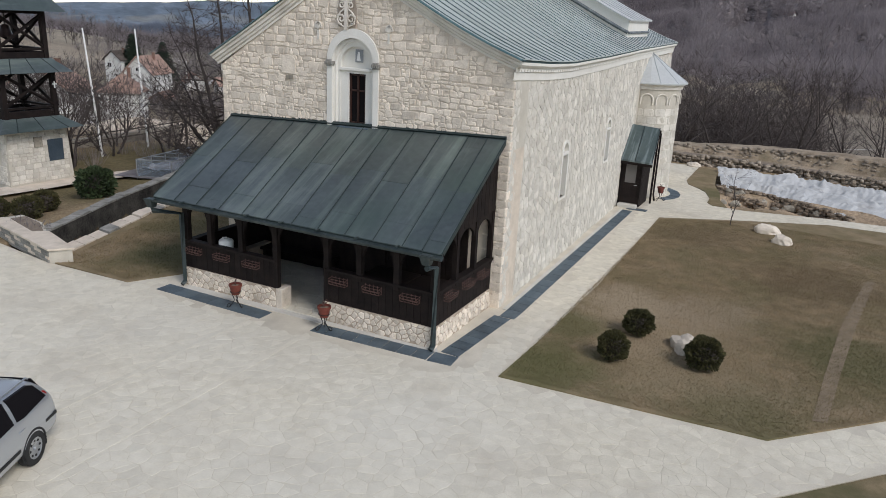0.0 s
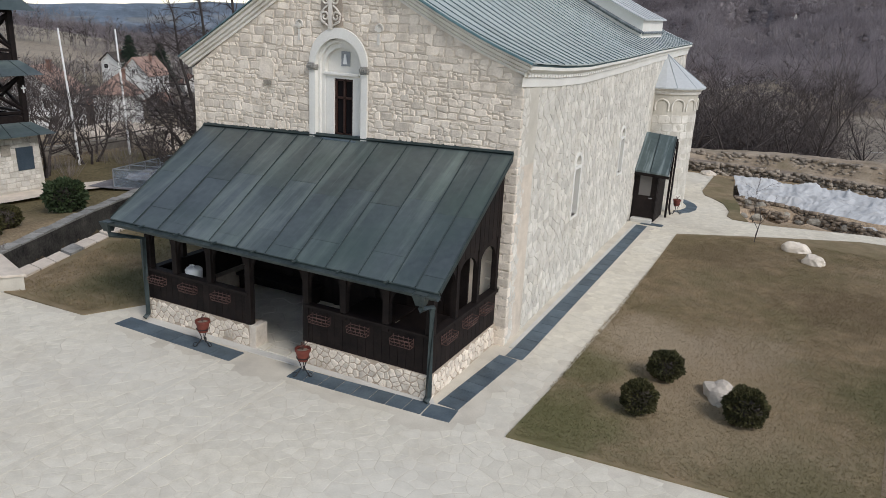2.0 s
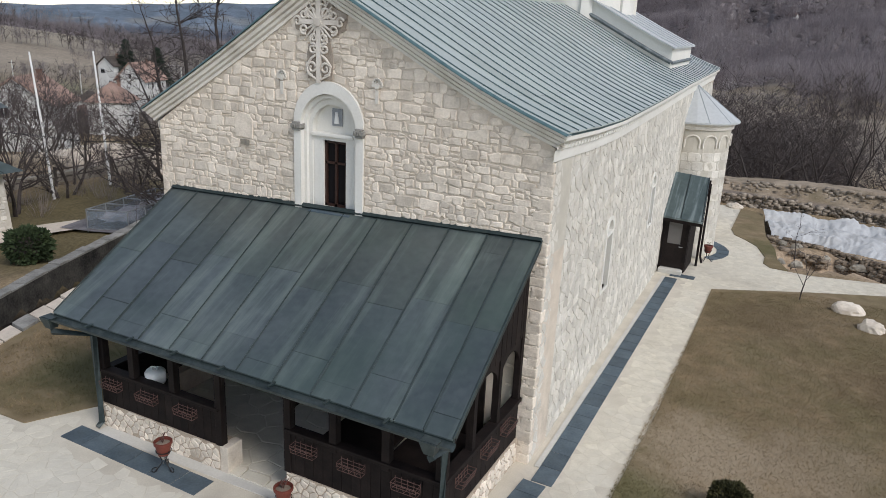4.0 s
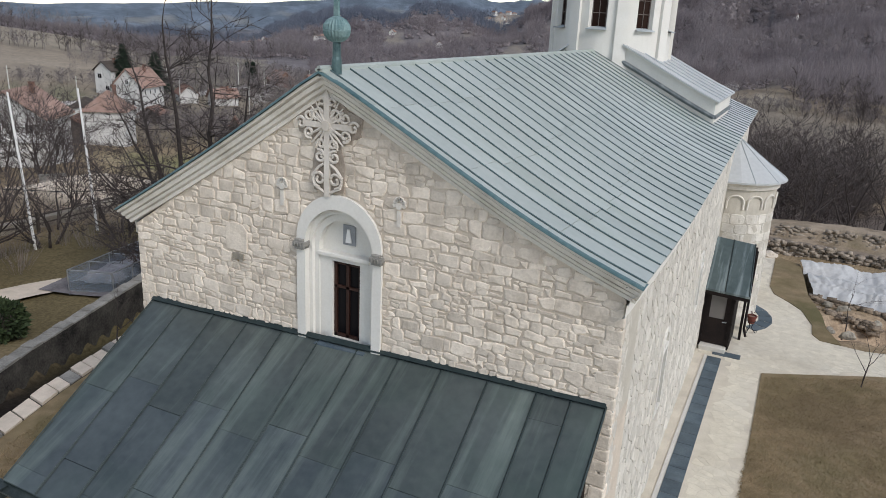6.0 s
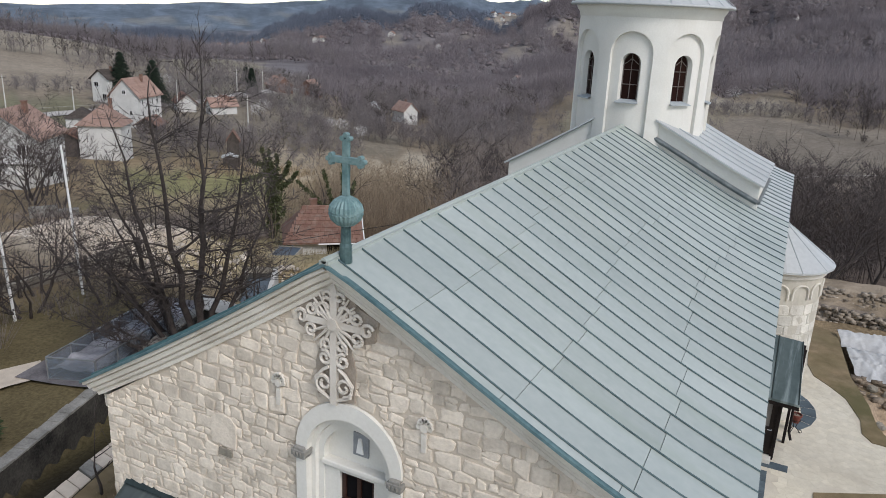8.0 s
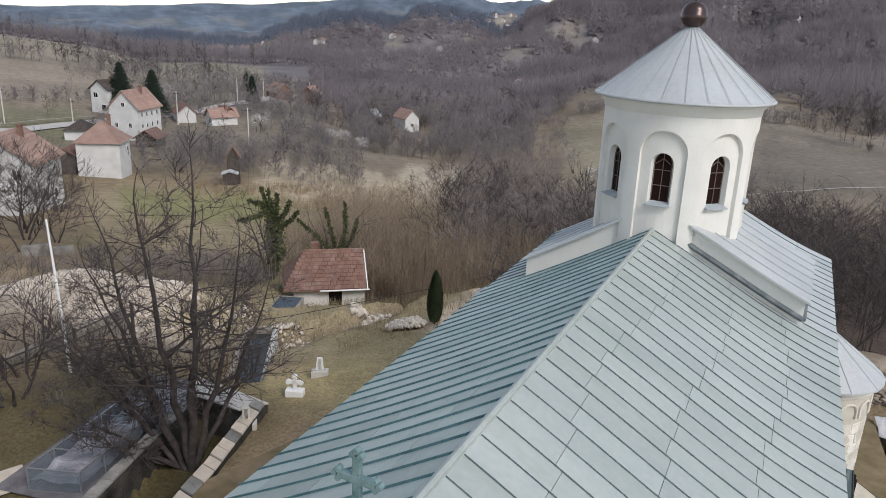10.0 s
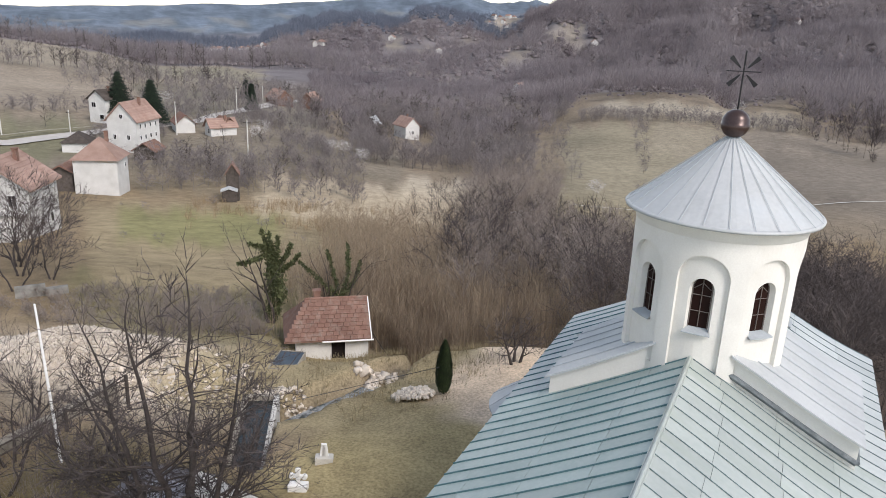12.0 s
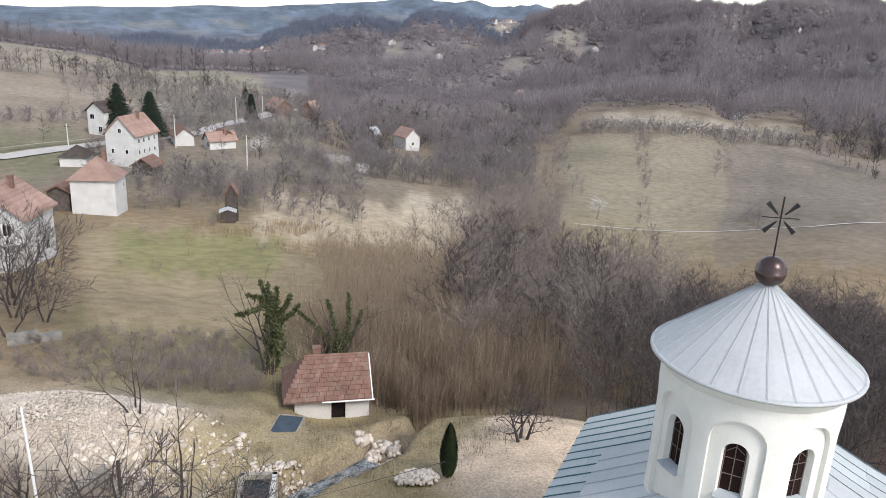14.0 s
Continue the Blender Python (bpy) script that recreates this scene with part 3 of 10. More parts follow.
def lift(x, y):
    """Height of the ground."""
    x, y = np.asarray(x, float), np.asarray(y, float)
    r = np.hypot(x + 4, y)
    az = np.degrees(np.arctan2(-(x + 4), y))
    # the yard and its slope to the stream
    near = -0.55 * smooth01(-13.5, -19, x)
    near = near - 0.21 * np.clip(-x - 16, 0, 9) * smooth01(13, 20, y)
    near = near - 0.95 * smooth01(-12, -16, x) * smooth01(10, 20, y) * 0.35
    near = near - np.minimum(3.4, 0.48 * np.maximum(0, y - 27.5 + 0.12 * np.maximum(x, -10)))
    near = near + 2.3 * np.exp(-(((x + 35) / 5.5) ** 2 + ((y - 19.8) / 3.2) ** 2)) + 0.9 * np.exp(-(((x + 29.5) / 2.2) ** 2 + ((y - 21.5) / 2.4) ** 2))
    near = near - 1.5 * np.exp(-(((x + 25.2) / 3.6) ** 2 + ((y - 28.9) / 1.9) ** 2))
    near = near - 0.5 * np.exp(-(((x + 16.5) / 2.6) ** 2 + ((y - 26.8) / 3.0) ** 2))
    # the hills
    a = np.clip(az, AZ[0], AZ[-1])
    i = np.clip(np.searchsorted(AZ, a) - 1, 0, len(AZ) - 2)
    t = (a - AZ[i]) / (AZ[i + 1] - AZ[i])
    t = t * t * (3 - 2 * t)
    q = np.clip(np.log(np.maximum(r, 1e-3)), FAR_R[0], FAR_R[-1])
    j = np.clip(np.searchsorted(FAR_R, q) - 1, 0, len(FAR_R) - 2)
    s = (q - FAR_R[j]) / (FAR_R[j + 1] - FAR_R[j])
    far = (FAR_Z[i, j] * (1 - s) + FAR_Z[i, j + 1] * s) * (1 - t) + (FAR_Z[i + 1, j] * (1 - s) + FAR_Z[i + 1, j + 1] * s) * t
    wave = np.sin(az * 0.42 + r / 210) * 0.5 + np.sin(az * 0.9 - r / 330 + 1) * 0.35 + np.sin(r / 95 + az * 0.2) * 0.2
    far = far + wave * np.clip(r - 150, 0, 1500) * 0.0065
    fold = (1 - np.abs(np.sin(x / 118 + y / 260 + 0.6))) + 0.7 * (1 - np.abs(np.sin(x / 71 - y / 190 + 1.9 + 0.5 * np.sin(y / 140)))) + 0.45 * np.sin(y / 97 + 0.8 * np.sin(x / 88)) - 0.75
    far = far + fold * np.clip(r - 380, 0, 1000) * 0.024 * smooth01(34, 22, az)
    for a0, r0, h0, w0 in ((32.5, 1150, 26, 150), (14.2, 1180, 16, 110), (1.5, 1050, 24, 120), (36, 4300, 18, 1000), (27, 1350, 30, 150)):
        far = far + h0 * np.exp(-((x + 4 + r0 * math.sin(radians(a0))) ** 2 + (y - r0 * math.cos(radians(a0))) ** 2) / (w0 * w0))
    far = far - 13 * smooth01(340, 520, r) * smooth01(1050, 900, r) * smooth01(24, 17, az)
    for r0, wide, crest in RIDGES:
        ca, cz = [c[0] for c in crest], [c[1] for c in crest]
        d = (r - r0 * (1 + 0.035 * np.sin(az * 0.55 + r0) + 0.012 * np.sin(az * 1.9 + r0))) / (wide * np.where(r < r0, 1.35, 0.8))
        ends = smooth01(ca[0] - 1.6, ca[0] + 0.4, az) * smooth01(ca[-1] + 1.6, ca[-1] - 0.4, az)
        knobs = 1.5 * np.sin(az * 3.1 + r0) + 1.0 * np.sin(az * 6.7 + 2 * r0)
        far = far + (np.interp(az, ca, cz) + knobs * r0 / 900 - far) * np.exp(-d * d) * ends
    front = smooth01(95, 75, np.abs(az - 27))
    far = far * front - 3 * (1 - front)
    k = smooth01(33, 47, r)
    z = near * (1 - k) + far * k
    # the stream's bed, the water basin, the ditch by the church and the dug trench
    z = z - 1.1 * dip(x, y, STREAM, 0.7, 1.5)
    z = z - 1.9 * boxed(x, y, BASIN, 0.3)
    z = z - 0.74 * dip(x, y, DITCH, 0.98, 1.28)
    z = z - 0.38 * dip(x, y, [(2.6, 20.6), (5.2, 20.4), (8.6, 19.2), (12.5, 18.0)], 1.0, 2.1)
    z = z - 0.85 * dip(x, y, TRENCH, 0.7, 1.05)
    return z


STREAM = [(-21.7, 20.6), (-21.2, 22.1), (-20.3, 23.9), (-19.9, 25.4), (-20.4, 27.2), (-20, 31), (-23, 36), (-28, 40)]
BASIN = ((-21.25, 17.75), 3.4, 0.62, 34.0)
DITCH = [(-12.3, -2.4), (-14.1, 1.9), (-15.15, 5.0), (-16.4, 9.0), (-17.3, 11.3)]
TRENCH = [(3.6, 16.4), (4.9, 16.7), (6.0, 16.3), (7.6, 16.0)]


def dip(x, y, line, inner, outer):
    best = np.full(np.shape(x), 1e9)
    for (x0, y0), (x1, y1) in zip(line, line[1:]):
        dx, dy = x1 - x0, y1 - y0
        t = np.clip(((x - x0) * dx + (y - y0) * dy) / (dx * dx + dy * dy), 0, 1)
        best = np.minimum(best, np.hypot(x - x0 - t * dx, y - y0 - t * dy))
    return smooth01(outer, inner, best)


def boxed(x, y, b, soft):
    (cx, cy), hl, hw, ang = b
    c, s = math.cos(radians(ang)), math.sin(radians(ang))
    u, v = (x - cx) * -s + (y - cy) * c, (x - cx) * c + (y - cy) * s
    return smooth01(hl + soft, hl, np.abs(u)) * smooth01(hw + soft, hw, np.abs(v))


CLEARINGS = ((17.0, 19.6, 838, 915), (20.3, 22.6, 715, 772), (15.6, 17.4, 832, 852), (30.2, 31.5, 920, 1015), (26.4, 28.8, 800, 890), (24.4, 25.8, 900, 985), (35.8, 37.1, 930, 1000), (30.6, 33.2, 672, 708), (25.5, 29.8, 600, 630), (15.0, 17.4, 480, 500), (21.2, 23.9, 1280, 1460), (39.6, 44.5, 985, 1180))


def ground_cover(x, y):
    """Base colour of the land: dry grass, meadow, straw, ploughland, wood floor, rubble; far off also haze blue."""
    r = np.hypot(x + 4, y)
    az = np.degrees(np.arctan2(-(x + 4), y))
    n = len(x)
    col = np.tile(np.array([0.25, 0.19, 0.118]), (n, 1))

    def paint(mask, c):
        nonlocal col
        col = col * (1 - mask[:, None]) + np.array(c) * mask[:, None]

    def patch(a0, a1, r0, r1, c, amount=1.0, sa=0.8, sr=0.06):
        wob = 0.9 * np.sin(r / 13.0) + 0.5 * np.sin(az * 2.3)
        wr = 1 + 0.03 * np.sin(az * 1.7) + 0.015 * np.sin(az * 5.1)
        m = smooth01(a0 - sa, a0 + sa, az + wob * 0.35) * smooth01(a1 + sa, a1 - sa, az + wob * 0.35) * smooth01(r0 * (1 - sr), r0 * (1 + sr), r * wr) * smooth01(r1 * (1 + sr), r1 * (1 - sr), r * wr)
        paint(m * amount, c)

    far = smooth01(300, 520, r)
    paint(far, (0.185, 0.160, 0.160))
    patch(20, 56, 36, 62, (0.215, 0.185, 0.102), 0.9)        # rough meadow by the mill
    patch(35, 54, 55, 112, (0.305, 0.245, 0.150))            # meadow
    patch(40, 52, 80, 106, (0.230, 0.220, 0.098), 0.8)      # greener part
    patch(23, 42, 104, 158, (0.465, 0.385, 0.265))             # straw-coloured field
    patch(-12, 34, 38, 95, (0.225, 0.175, 0.130), 0.85)
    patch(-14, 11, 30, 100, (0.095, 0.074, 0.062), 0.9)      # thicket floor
    patch(30, 58, 125, 215, (0.225, 0.182, 0.122))           # gardens round the houses
    patch(24, 41, 106, 142, (0.455, 0.375, 0.262), 0.9, 0.5, 0.03)
    patch(53, 62, 165, 205, (0.190, 0.185, 0.085), 0.7)      # orchard
    patch(49.5, 75, 222, 345, (0.315, 0.248, 0.168))            # brown field on the slope
    patch(40.5, 75, 352, 600, (0.295, 0.240, 0.162))
    patch(40.5, 49, 400, 560, (0.285, 0.255, 0.155), 0.7)
    patch(36, 49.5, 215, 345, (0.215, 0.185, 0.128), 0.9)            # upper field
    patch(10.9, 17.5, 118, 262, (0.272, 0.226, 0.134), 1.0, 0.25, 0.02)        # long fields
    patch(5.4, 10.9, 118, 268, (0.288, 0.236, 0.148), 1.0, 0.2, 0.02)
    patch(-12, 5.4, 118, 272, (0.245, 0.197, 0.140), 1.0, 0.2, 0.02)
    patch(6.5, 11.6, 155, 215, (0.275, 0.235, 0.130), 0.4, 0.3, 0.05)
    patch(-8, 2.8, 165, 235, (0.205, 0.166, 0.120), 0.8, 0.3, 0.04)
    patch(1, 15, 278, 318, (0.390, 0.330, 0.225), 0.9)
    patch(-12, 3, 300, 345, (0.300, 0.232, 0.135), 0.5)
    for a0, a1, r0, r1 in CLEARINGS:
        patch(a0, a1, r0, r1, (0.285, 0.236, 0.166), 0.85, 0.4)
    # aerial haze put into the colour: far hills run to blue
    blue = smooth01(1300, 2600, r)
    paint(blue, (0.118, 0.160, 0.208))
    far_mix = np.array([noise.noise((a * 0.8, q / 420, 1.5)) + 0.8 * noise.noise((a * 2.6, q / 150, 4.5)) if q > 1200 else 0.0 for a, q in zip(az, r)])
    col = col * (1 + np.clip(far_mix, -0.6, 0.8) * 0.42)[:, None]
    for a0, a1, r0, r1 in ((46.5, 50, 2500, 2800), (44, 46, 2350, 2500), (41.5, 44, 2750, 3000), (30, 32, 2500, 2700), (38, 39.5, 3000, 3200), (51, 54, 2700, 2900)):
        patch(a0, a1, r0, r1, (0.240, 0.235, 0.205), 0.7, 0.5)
    # colours made greyer from 120 m outward
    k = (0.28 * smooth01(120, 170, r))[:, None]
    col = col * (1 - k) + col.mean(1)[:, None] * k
    # near: earth and rubble by the stream
    paint(np.exp(-(((x + 33) / 6.0) ** 2 + ((y - 19.2) / 3.6) ** 2)) ** 0.6, (0.580, 0.505, 0.410))
    paint(0.75 * np.exp(-(((x + 27) / 2.8) ** 2 + ((y - 19) / 4.0) ** 2)), (0.500, 0.427, 0.323))
    paint(0.95 * smooth01(-10.5, -12, x) * smooth01(12, 15, y) * smooth01(25, 21, y) * smooth01(-19, -17.5, x), (0.365, 0.295, 0.155))
    paint(0.85 * smooth01(-13.8, -15.2, x) * smooth01(17, 20, y) * smooth01(33, 30, y) * smooth01(-30, -27, x), (0.33, 0.27, 0.155))
    paint(smooth01(1.25, 0.95, np.sqrt(((x + 12.0) / 4.0) ** 2 + ((y - 26.4) / 5.2) ** 2) + 0.10 * np.sin(x * 2.1) * np.cos(y * 1.7)), (0.60, 0.475, 0.345))
    paint(0.8 * dip(x, y, STREAM, 0.7, 1.8), (0.225, 0.180, 0.128))
    # ditch bed painted near black, the recess's darkness put into the colour
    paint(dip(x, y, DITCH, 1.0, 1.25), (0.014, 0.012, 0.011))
    paint(dip(x, y, TRENCH, 1.0, 1.8), (0.430, 0.325, 0.225))
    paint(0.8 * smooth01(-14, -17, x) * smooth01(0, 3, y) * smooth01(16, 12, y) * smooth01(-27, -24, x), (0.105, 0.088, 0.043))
    return col


def ground_sheet():
    radii = np.concatenate([[0.01], np.arange(0.45, 47, 0.45), np.exp(np.linspace(math.log(47.6), math.log(4800), 170))])
    angles = np.concatenate([np.linspace(-20, 75, 420, endpoint=False), np.linspace(75, 340, 150, endpoint=False)])
    R, A = np.meshgrid(radii, np.radians(angles), indexing="ij")
    X, Y = (-4 - R * np.sin(A)).ravel(), (R * np.cos(A)).ravel()
    Z = lift(X, Y)
    rough = np.array([(noise.noise((x * 0.35, y * 0.35, 0)) * 0.12 + noise.noise((x * 0.95, y * 0.95, 5)) * 0.07) * (1.0 if abs(x + 4) + y < 64 else 0.0) + noise.noise((x * 0.06, y * 0.06, 3)) * 0.3 for x, y in zip(X, Y)])
    under = smooth01(3.7, 3.2, X) * smooth01(-9.5, -8.5, X) * smooth01(23.6, 22.9, Y)   # below the paving
    outside = smooth01(-11.5, -13.5, X) + smooth01(13.5, 16, Y) * (1 - under) + smooth01(9, 13, X) * smooth01(15.5, 17.5, Y)
    Z = Z + rough * np.clip(outside, 0, 1) - 0.05 - 0.12 * under * smooth01(13, 14, Y)
    na, nr = len(angles), len(radii)
    i = np.arange(nr - 1)[:, None] * na
    k = np.arange(na)[None, :]
    k2 = (k + 1) % na
    F = np.stack([i + k, i + k2, i + na + k2, i + na + k], -1).reshape(-1, 4)
    me = bpy.data.meshes.new("ground")
    me.from_pydata(np.stack([X, Y, Z], 1).tolist(), [], F.tolist())
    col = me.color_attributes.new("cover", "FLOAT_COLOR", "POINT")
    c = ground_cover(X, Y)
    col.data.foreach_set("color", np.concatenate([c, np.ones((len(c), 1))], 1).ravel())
    me.polygons.foreach_set("use_smooth", [True] * len(me.polygons))
    m = bpy.data.materials.new("land")
    m.use_nodes = True
    nt = m.node_tree
    n, l = nt.nodes, nt.links
    b = n["Principled BSDF"]
    at = n.new("ShaderNodeAttribute")
    at.attribute_name = "cover"
    g = n.new("ShaderNodeNewGeometry")
    prev = at.outputs["Color"]
    for sc, lo, hi, det in ((0.035, 0.82, 1.18, 8), (0.6, 0.80, 1.20, 8), (9.0, 0.72, 1.28, 4)):
        t = n.new("ShaderNodeTexNoise")
        t.inputs["Scale"].default_value = sc
        t.inputs["Detail"].default_value = det
        t.inputs["Roughness"].default_value = 0.6
        l.new(g.outputs["Position"], t.inputs["Vector"])
        mr = n.new("ShaderNodeMapRange")
        mr.inputs["From Min"].default_value, mr.inputs["From Max"].default_value = 0.32, 0.68
        mr.inputs["To Min"].default_value, mr.inputs["To Max"].default_value = lo, hi
        l.new(t.outputs["Fac"], mr.inputs["Value"])
        hs = n.new("ShaderNodeHueSaturation")
        l.new(mr.outputs["Result"], hs.inputs["Value"])
        l.new(prev, hs.inputs["Color"])
        prev = hs.outputs["Color"]
        last = t
    l.new(prev, b.inputs["Base Color"])
    b.inputs["Roughness"].default_value = 1.0
    b.inputs["Specular IOR Level"].default_value = 0.1
    bp = n.new("ShaderNodeBump")
    bp.inputs["Strength"].default_value = 0.8
    bp.inputs["Distance"].default_value = 0.06
    l.new(last.outputs["Fac"], bp.inputs["Height"])
    l.new(bp.outputs["Normal"], b.inputs["Normal"])
    me.materials.append(m)
    me.update()
    return tagged(new("ground", me), "rolling land of dry grass, meadow, fields and bare earth", "ground", kind="structure")


ground_sheet()

# ---- the church ----
W = 8.2           # width across the west front
RX = -4.3         # the ridge's line
RIDGE = 7.80
END = 20.5        # east end
church = thing("church", "pale limestone monastery church with verdigris metal roof and white drum", "church")


def eave_s(y):
    return np.interp(y, [-0.3, 2, 4, 8, 13, 21], [5.70, 5.58, 5.53, 5.60, 5.74, 5.88])


EAVE_N = 5.28


def roof_z(x, y):
    """Top of the nave's roof."""
    if x >= RX:
        s = (x - RX) / (0.2 - RX)
        return RIDGE * (1 - s) + float(eave_s(y)) * s - 0.105 * math.sin(math.pi * min(s, 1) ** 1.7)
    s = (RX - x) / (RX + W + 0.22)
    return RIDGE * (1 - s) + EAVE_N * s - 0.05 * math.sin(math.pi * min(s, 1))


# west front, with the window's recess cut through it
NX = -4.11        # centre line of the recess


def west_front():
    m = M()
    th = 0.9
    top = [(0.0, 5.42), (RX, 7.50), (-W, 5.02)]
    # lower part, below the recess
    m.box(-W, 0.0, 0.0, th, -0.4, 3.70)
    # left and right of the recess, then above it
    rim = arch(1.16, 3.70, 5.30, 20)
    right = [p for p in rim if p[0] >= -1e-6 and not (p[1] <= 3.7001 and p[0] < 0.579)]
    right.sort(key=lambda p: p[1])
    for side in (1, -1):
        ins = [(NX + side * x, z) for x, z in right]
        lim = 5.42 if side == 1 else 5.02
        xe = 0.0 if side == 1 else -W
        outs = []
        for k, (x, z) in enumerate(ins):
            outs.append((xe, 3.70 + (lim - 3.70) * k / (len(ins) - 1)))
        outs[-1] = (xe, lim)
        for (a, b), (c, d) in zip(zip(ins, ins[1:]), zip(outs, outs[1:])):
            quad = [(a[0], 0, a[1]), (c[0], 0, c[1]), (d[0], 0, d[1]), (b[0], 0, b[1])]
            m.add(quad, [(0, 1, 2, 3)])
        # the gable above the arch's crown
        m.add([(ins[-1][0], 0, ins[-1][1]), (xe, 0, lim), (RX, 0, 7.50)], [(0, 1, 2)])
    # back face
    m.add([(0, th, 3.7), (0, th, 5.42), (RX, th, 7.5), (-W, th, 5.02), (-W, th, 3.7)], [(0, 1, 2, 3, 4)])
    return m


part("west_wall", west_front(), MORTAR, church, "coursed limestone gable wall", fix=False)


def long_wall(x, th, y0, y1, openings, top):
    """A long wall in the plane x with arched openings (centre y, width, sill, spring)."""
    m = M()
    spans = sorted(openings)
    cuts = [y0] + [(a[0] + b[0]) / 2 for a, b in zip(spans, spans[1:])] + [y1] if spans else [y0, y1]
    for k in range(len(cuts) - 1):
        a, b = cuts[k], cuts[k + 1]
        if not spans:
            m.box(min(x, x + th), max(x, x + th), a, b, -0.4, top)
            continue
        c, w, sill, spring = spans[k]
        rim = [(c + u, z) for u, z in arch(w, sill, spring, 12)]
        rect = onto_rect(rim, a, b, -0.4, top, c, (sill + spring) / 2)
        m.ring([(x, u, z) for u, z in rect], [(x, u, z) for u, z in rim])
        m.ring([(x, u, z) for u, z in rim], [(x + th, u, z) for u, z in rim])
        m.ring([(x + th, u, z) for u, z in rect], [(x + th, u, z) for u, z in rim])
    return m


S_WIN = [(4.42, 0.50, 1.82, 3.10), (9.30, 0.50, 2.12, 3.24)]
part("south_wall", long_wall(0.0, -0.85, 0.9, END, S_WIN, 5.34), MORTAR_S, church, "rubble limestone wall, toned for its sunlit side")
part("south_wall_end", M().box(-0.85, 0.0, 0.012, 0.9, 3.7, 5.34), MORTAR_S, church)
part("north_wall", long_wall(-W, 0.85, 0.9, END, [], 5.0), MORTAR, church)
part("east_wall", M().prism([(0, END - 0.9, -1.5), (0, END - 0.9, 5.4), (RX, END - 0.9, 7.5), (-W, END - 0.9, 5.0), (-W, END - 0.9, -1.5)],
                            [(0, END, -1.5), (0, END, 5.4), (RX, END, 7.5), (-W, END, 5.0), (-W, END, -1.5)]), MORTAR, church)
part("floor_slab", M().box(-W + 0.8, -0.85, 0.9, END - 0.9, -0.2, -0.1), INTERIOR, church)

# the recess of the west window: moulded white surround, lunette, window
sur = thing("recess", "", "")
sur.parent = church


def arch3(w, z0, spring, y, n=20):
    return [(NX + x, y, z) for x, z in arch(w, z0, spring, n)]


m = M()
m.ring(arch3(1.46, 3.70, 5.36, -0.05), arch3(1.16, 3.70, 5.30, -0.05))
m.ring(arch3(1.46, 3.70, 5.36, 0.02), arch3(1.46, 3.70, 5.36, -0.05))
m.ring(arch3(1.16, 3.70, 5.30, -0.05), arch3(1.16, 3.70, 5.30, 0.05))
m.ring(arch3(1.16, 3.70, 5.30, 0.05), arch3(1.04, 3.70, 5.28, 0.05))
m.ring(arch3(1.04, 3.70, 5.28, 0.05), arch3(1.02, 3.70, 5.28, 0.10))
m.ring(arch3(1.02, 3.70, 5.28, 0.10), arch3(0.86, 3.70, 5.26, 0.10))
m.ring(arch3(0.86, 3.70, 5.26, 0.10), arch3(0.86, 3.70, 5.26, 0.25))
part("surround", m, PLASTER, church, "white stepped arched surround")
# inner wall of the recess: round the window, and the lunette above
WX0, WX1, WZ0, WZ1 = NX - 0.21, NX + 0.27, 3.86, 5.06
m = M()
m.box(NX - 0.52, WX0, 0.12, 0.30, 3.7, 5.16)
m.box(WX1, NX + 0.52, 0.12, 0.30, 3.7, 5.16)
m.box(WX0, WX1, 0.12, 0.30, WZ1, 5.16)
m.box(WX0, WX1, 0.12, 0.30, 3.7, WZ0)
lun = [(NX + x, z) for x, z in arch(0.92, 5.10, 5.27, 20)]
m.prism([(x, 0.20, z) for x, z in lun], [(x, 0.30, z) for x, z in lun])
part("recess_wall", m, PLASTER, church)
part("ledge", M().box(NX - 0.45, NX + 0.45, 0.07, 0.28, 5.12, 5.19), PLASTER, church, bevel=0.015)
for sx in (-0.66, 0.66):
    mm = M()
    mm.box(NX + sx - 0.08, NX + sx + 0.08, -0.09, 0.08, 5.20, 5.24)
    mm.box(NX + sx - 0.10, NX + sx + 0.10, -0.11, 0.08, 5.24, 5.32)
    mm.box(NX + sx - 0.07, NX + sx + 0.07, -0.10, 0.08, 5.32, 5.36)
    for q in (-0.05, 0.0, 0.05):
        mm.tube([(NX + sx + q, -0.115, 5.25), (NX + sx + q, -0.125, 5.31)], 0.016, 5)
    part("impost", mm, COPING, church, "carved weathered impost block", bevel=0.02)
m = M().box(NX - 0.06, NX + 0.15, 0.175, 0.198, 5.32, 5.62)
icon = part("icon_panel", m, mat("grey_icon_ground", (0.20, 0.21, 0.22), (0.32, 0.33, 0.34), 0.7, 6, 40, 0.1), church, "small grey relief icon panel")
part("figure_relief", M().poly([(NX - 0.01, 0), (NX + 0.09, 0), (NX + 0.07, 0.13), (NX + 0.06, 0.20), (NX + 0.02, 0.20), (NX + 0.01, 0.13)], 0, 0.02), WHITE_PAINT, icon).matrix_basis = pose(0, 0.176, 5.36, 90, 0, 0)
win = part("window", M().box(WX0 + 0.01, WX1 - 0.01, 0.20, 0.214, WZ0 + 0.01, WZ1 - 0.01), GLASS_DARK, church, "dark four-light wooden window")
fr = M()
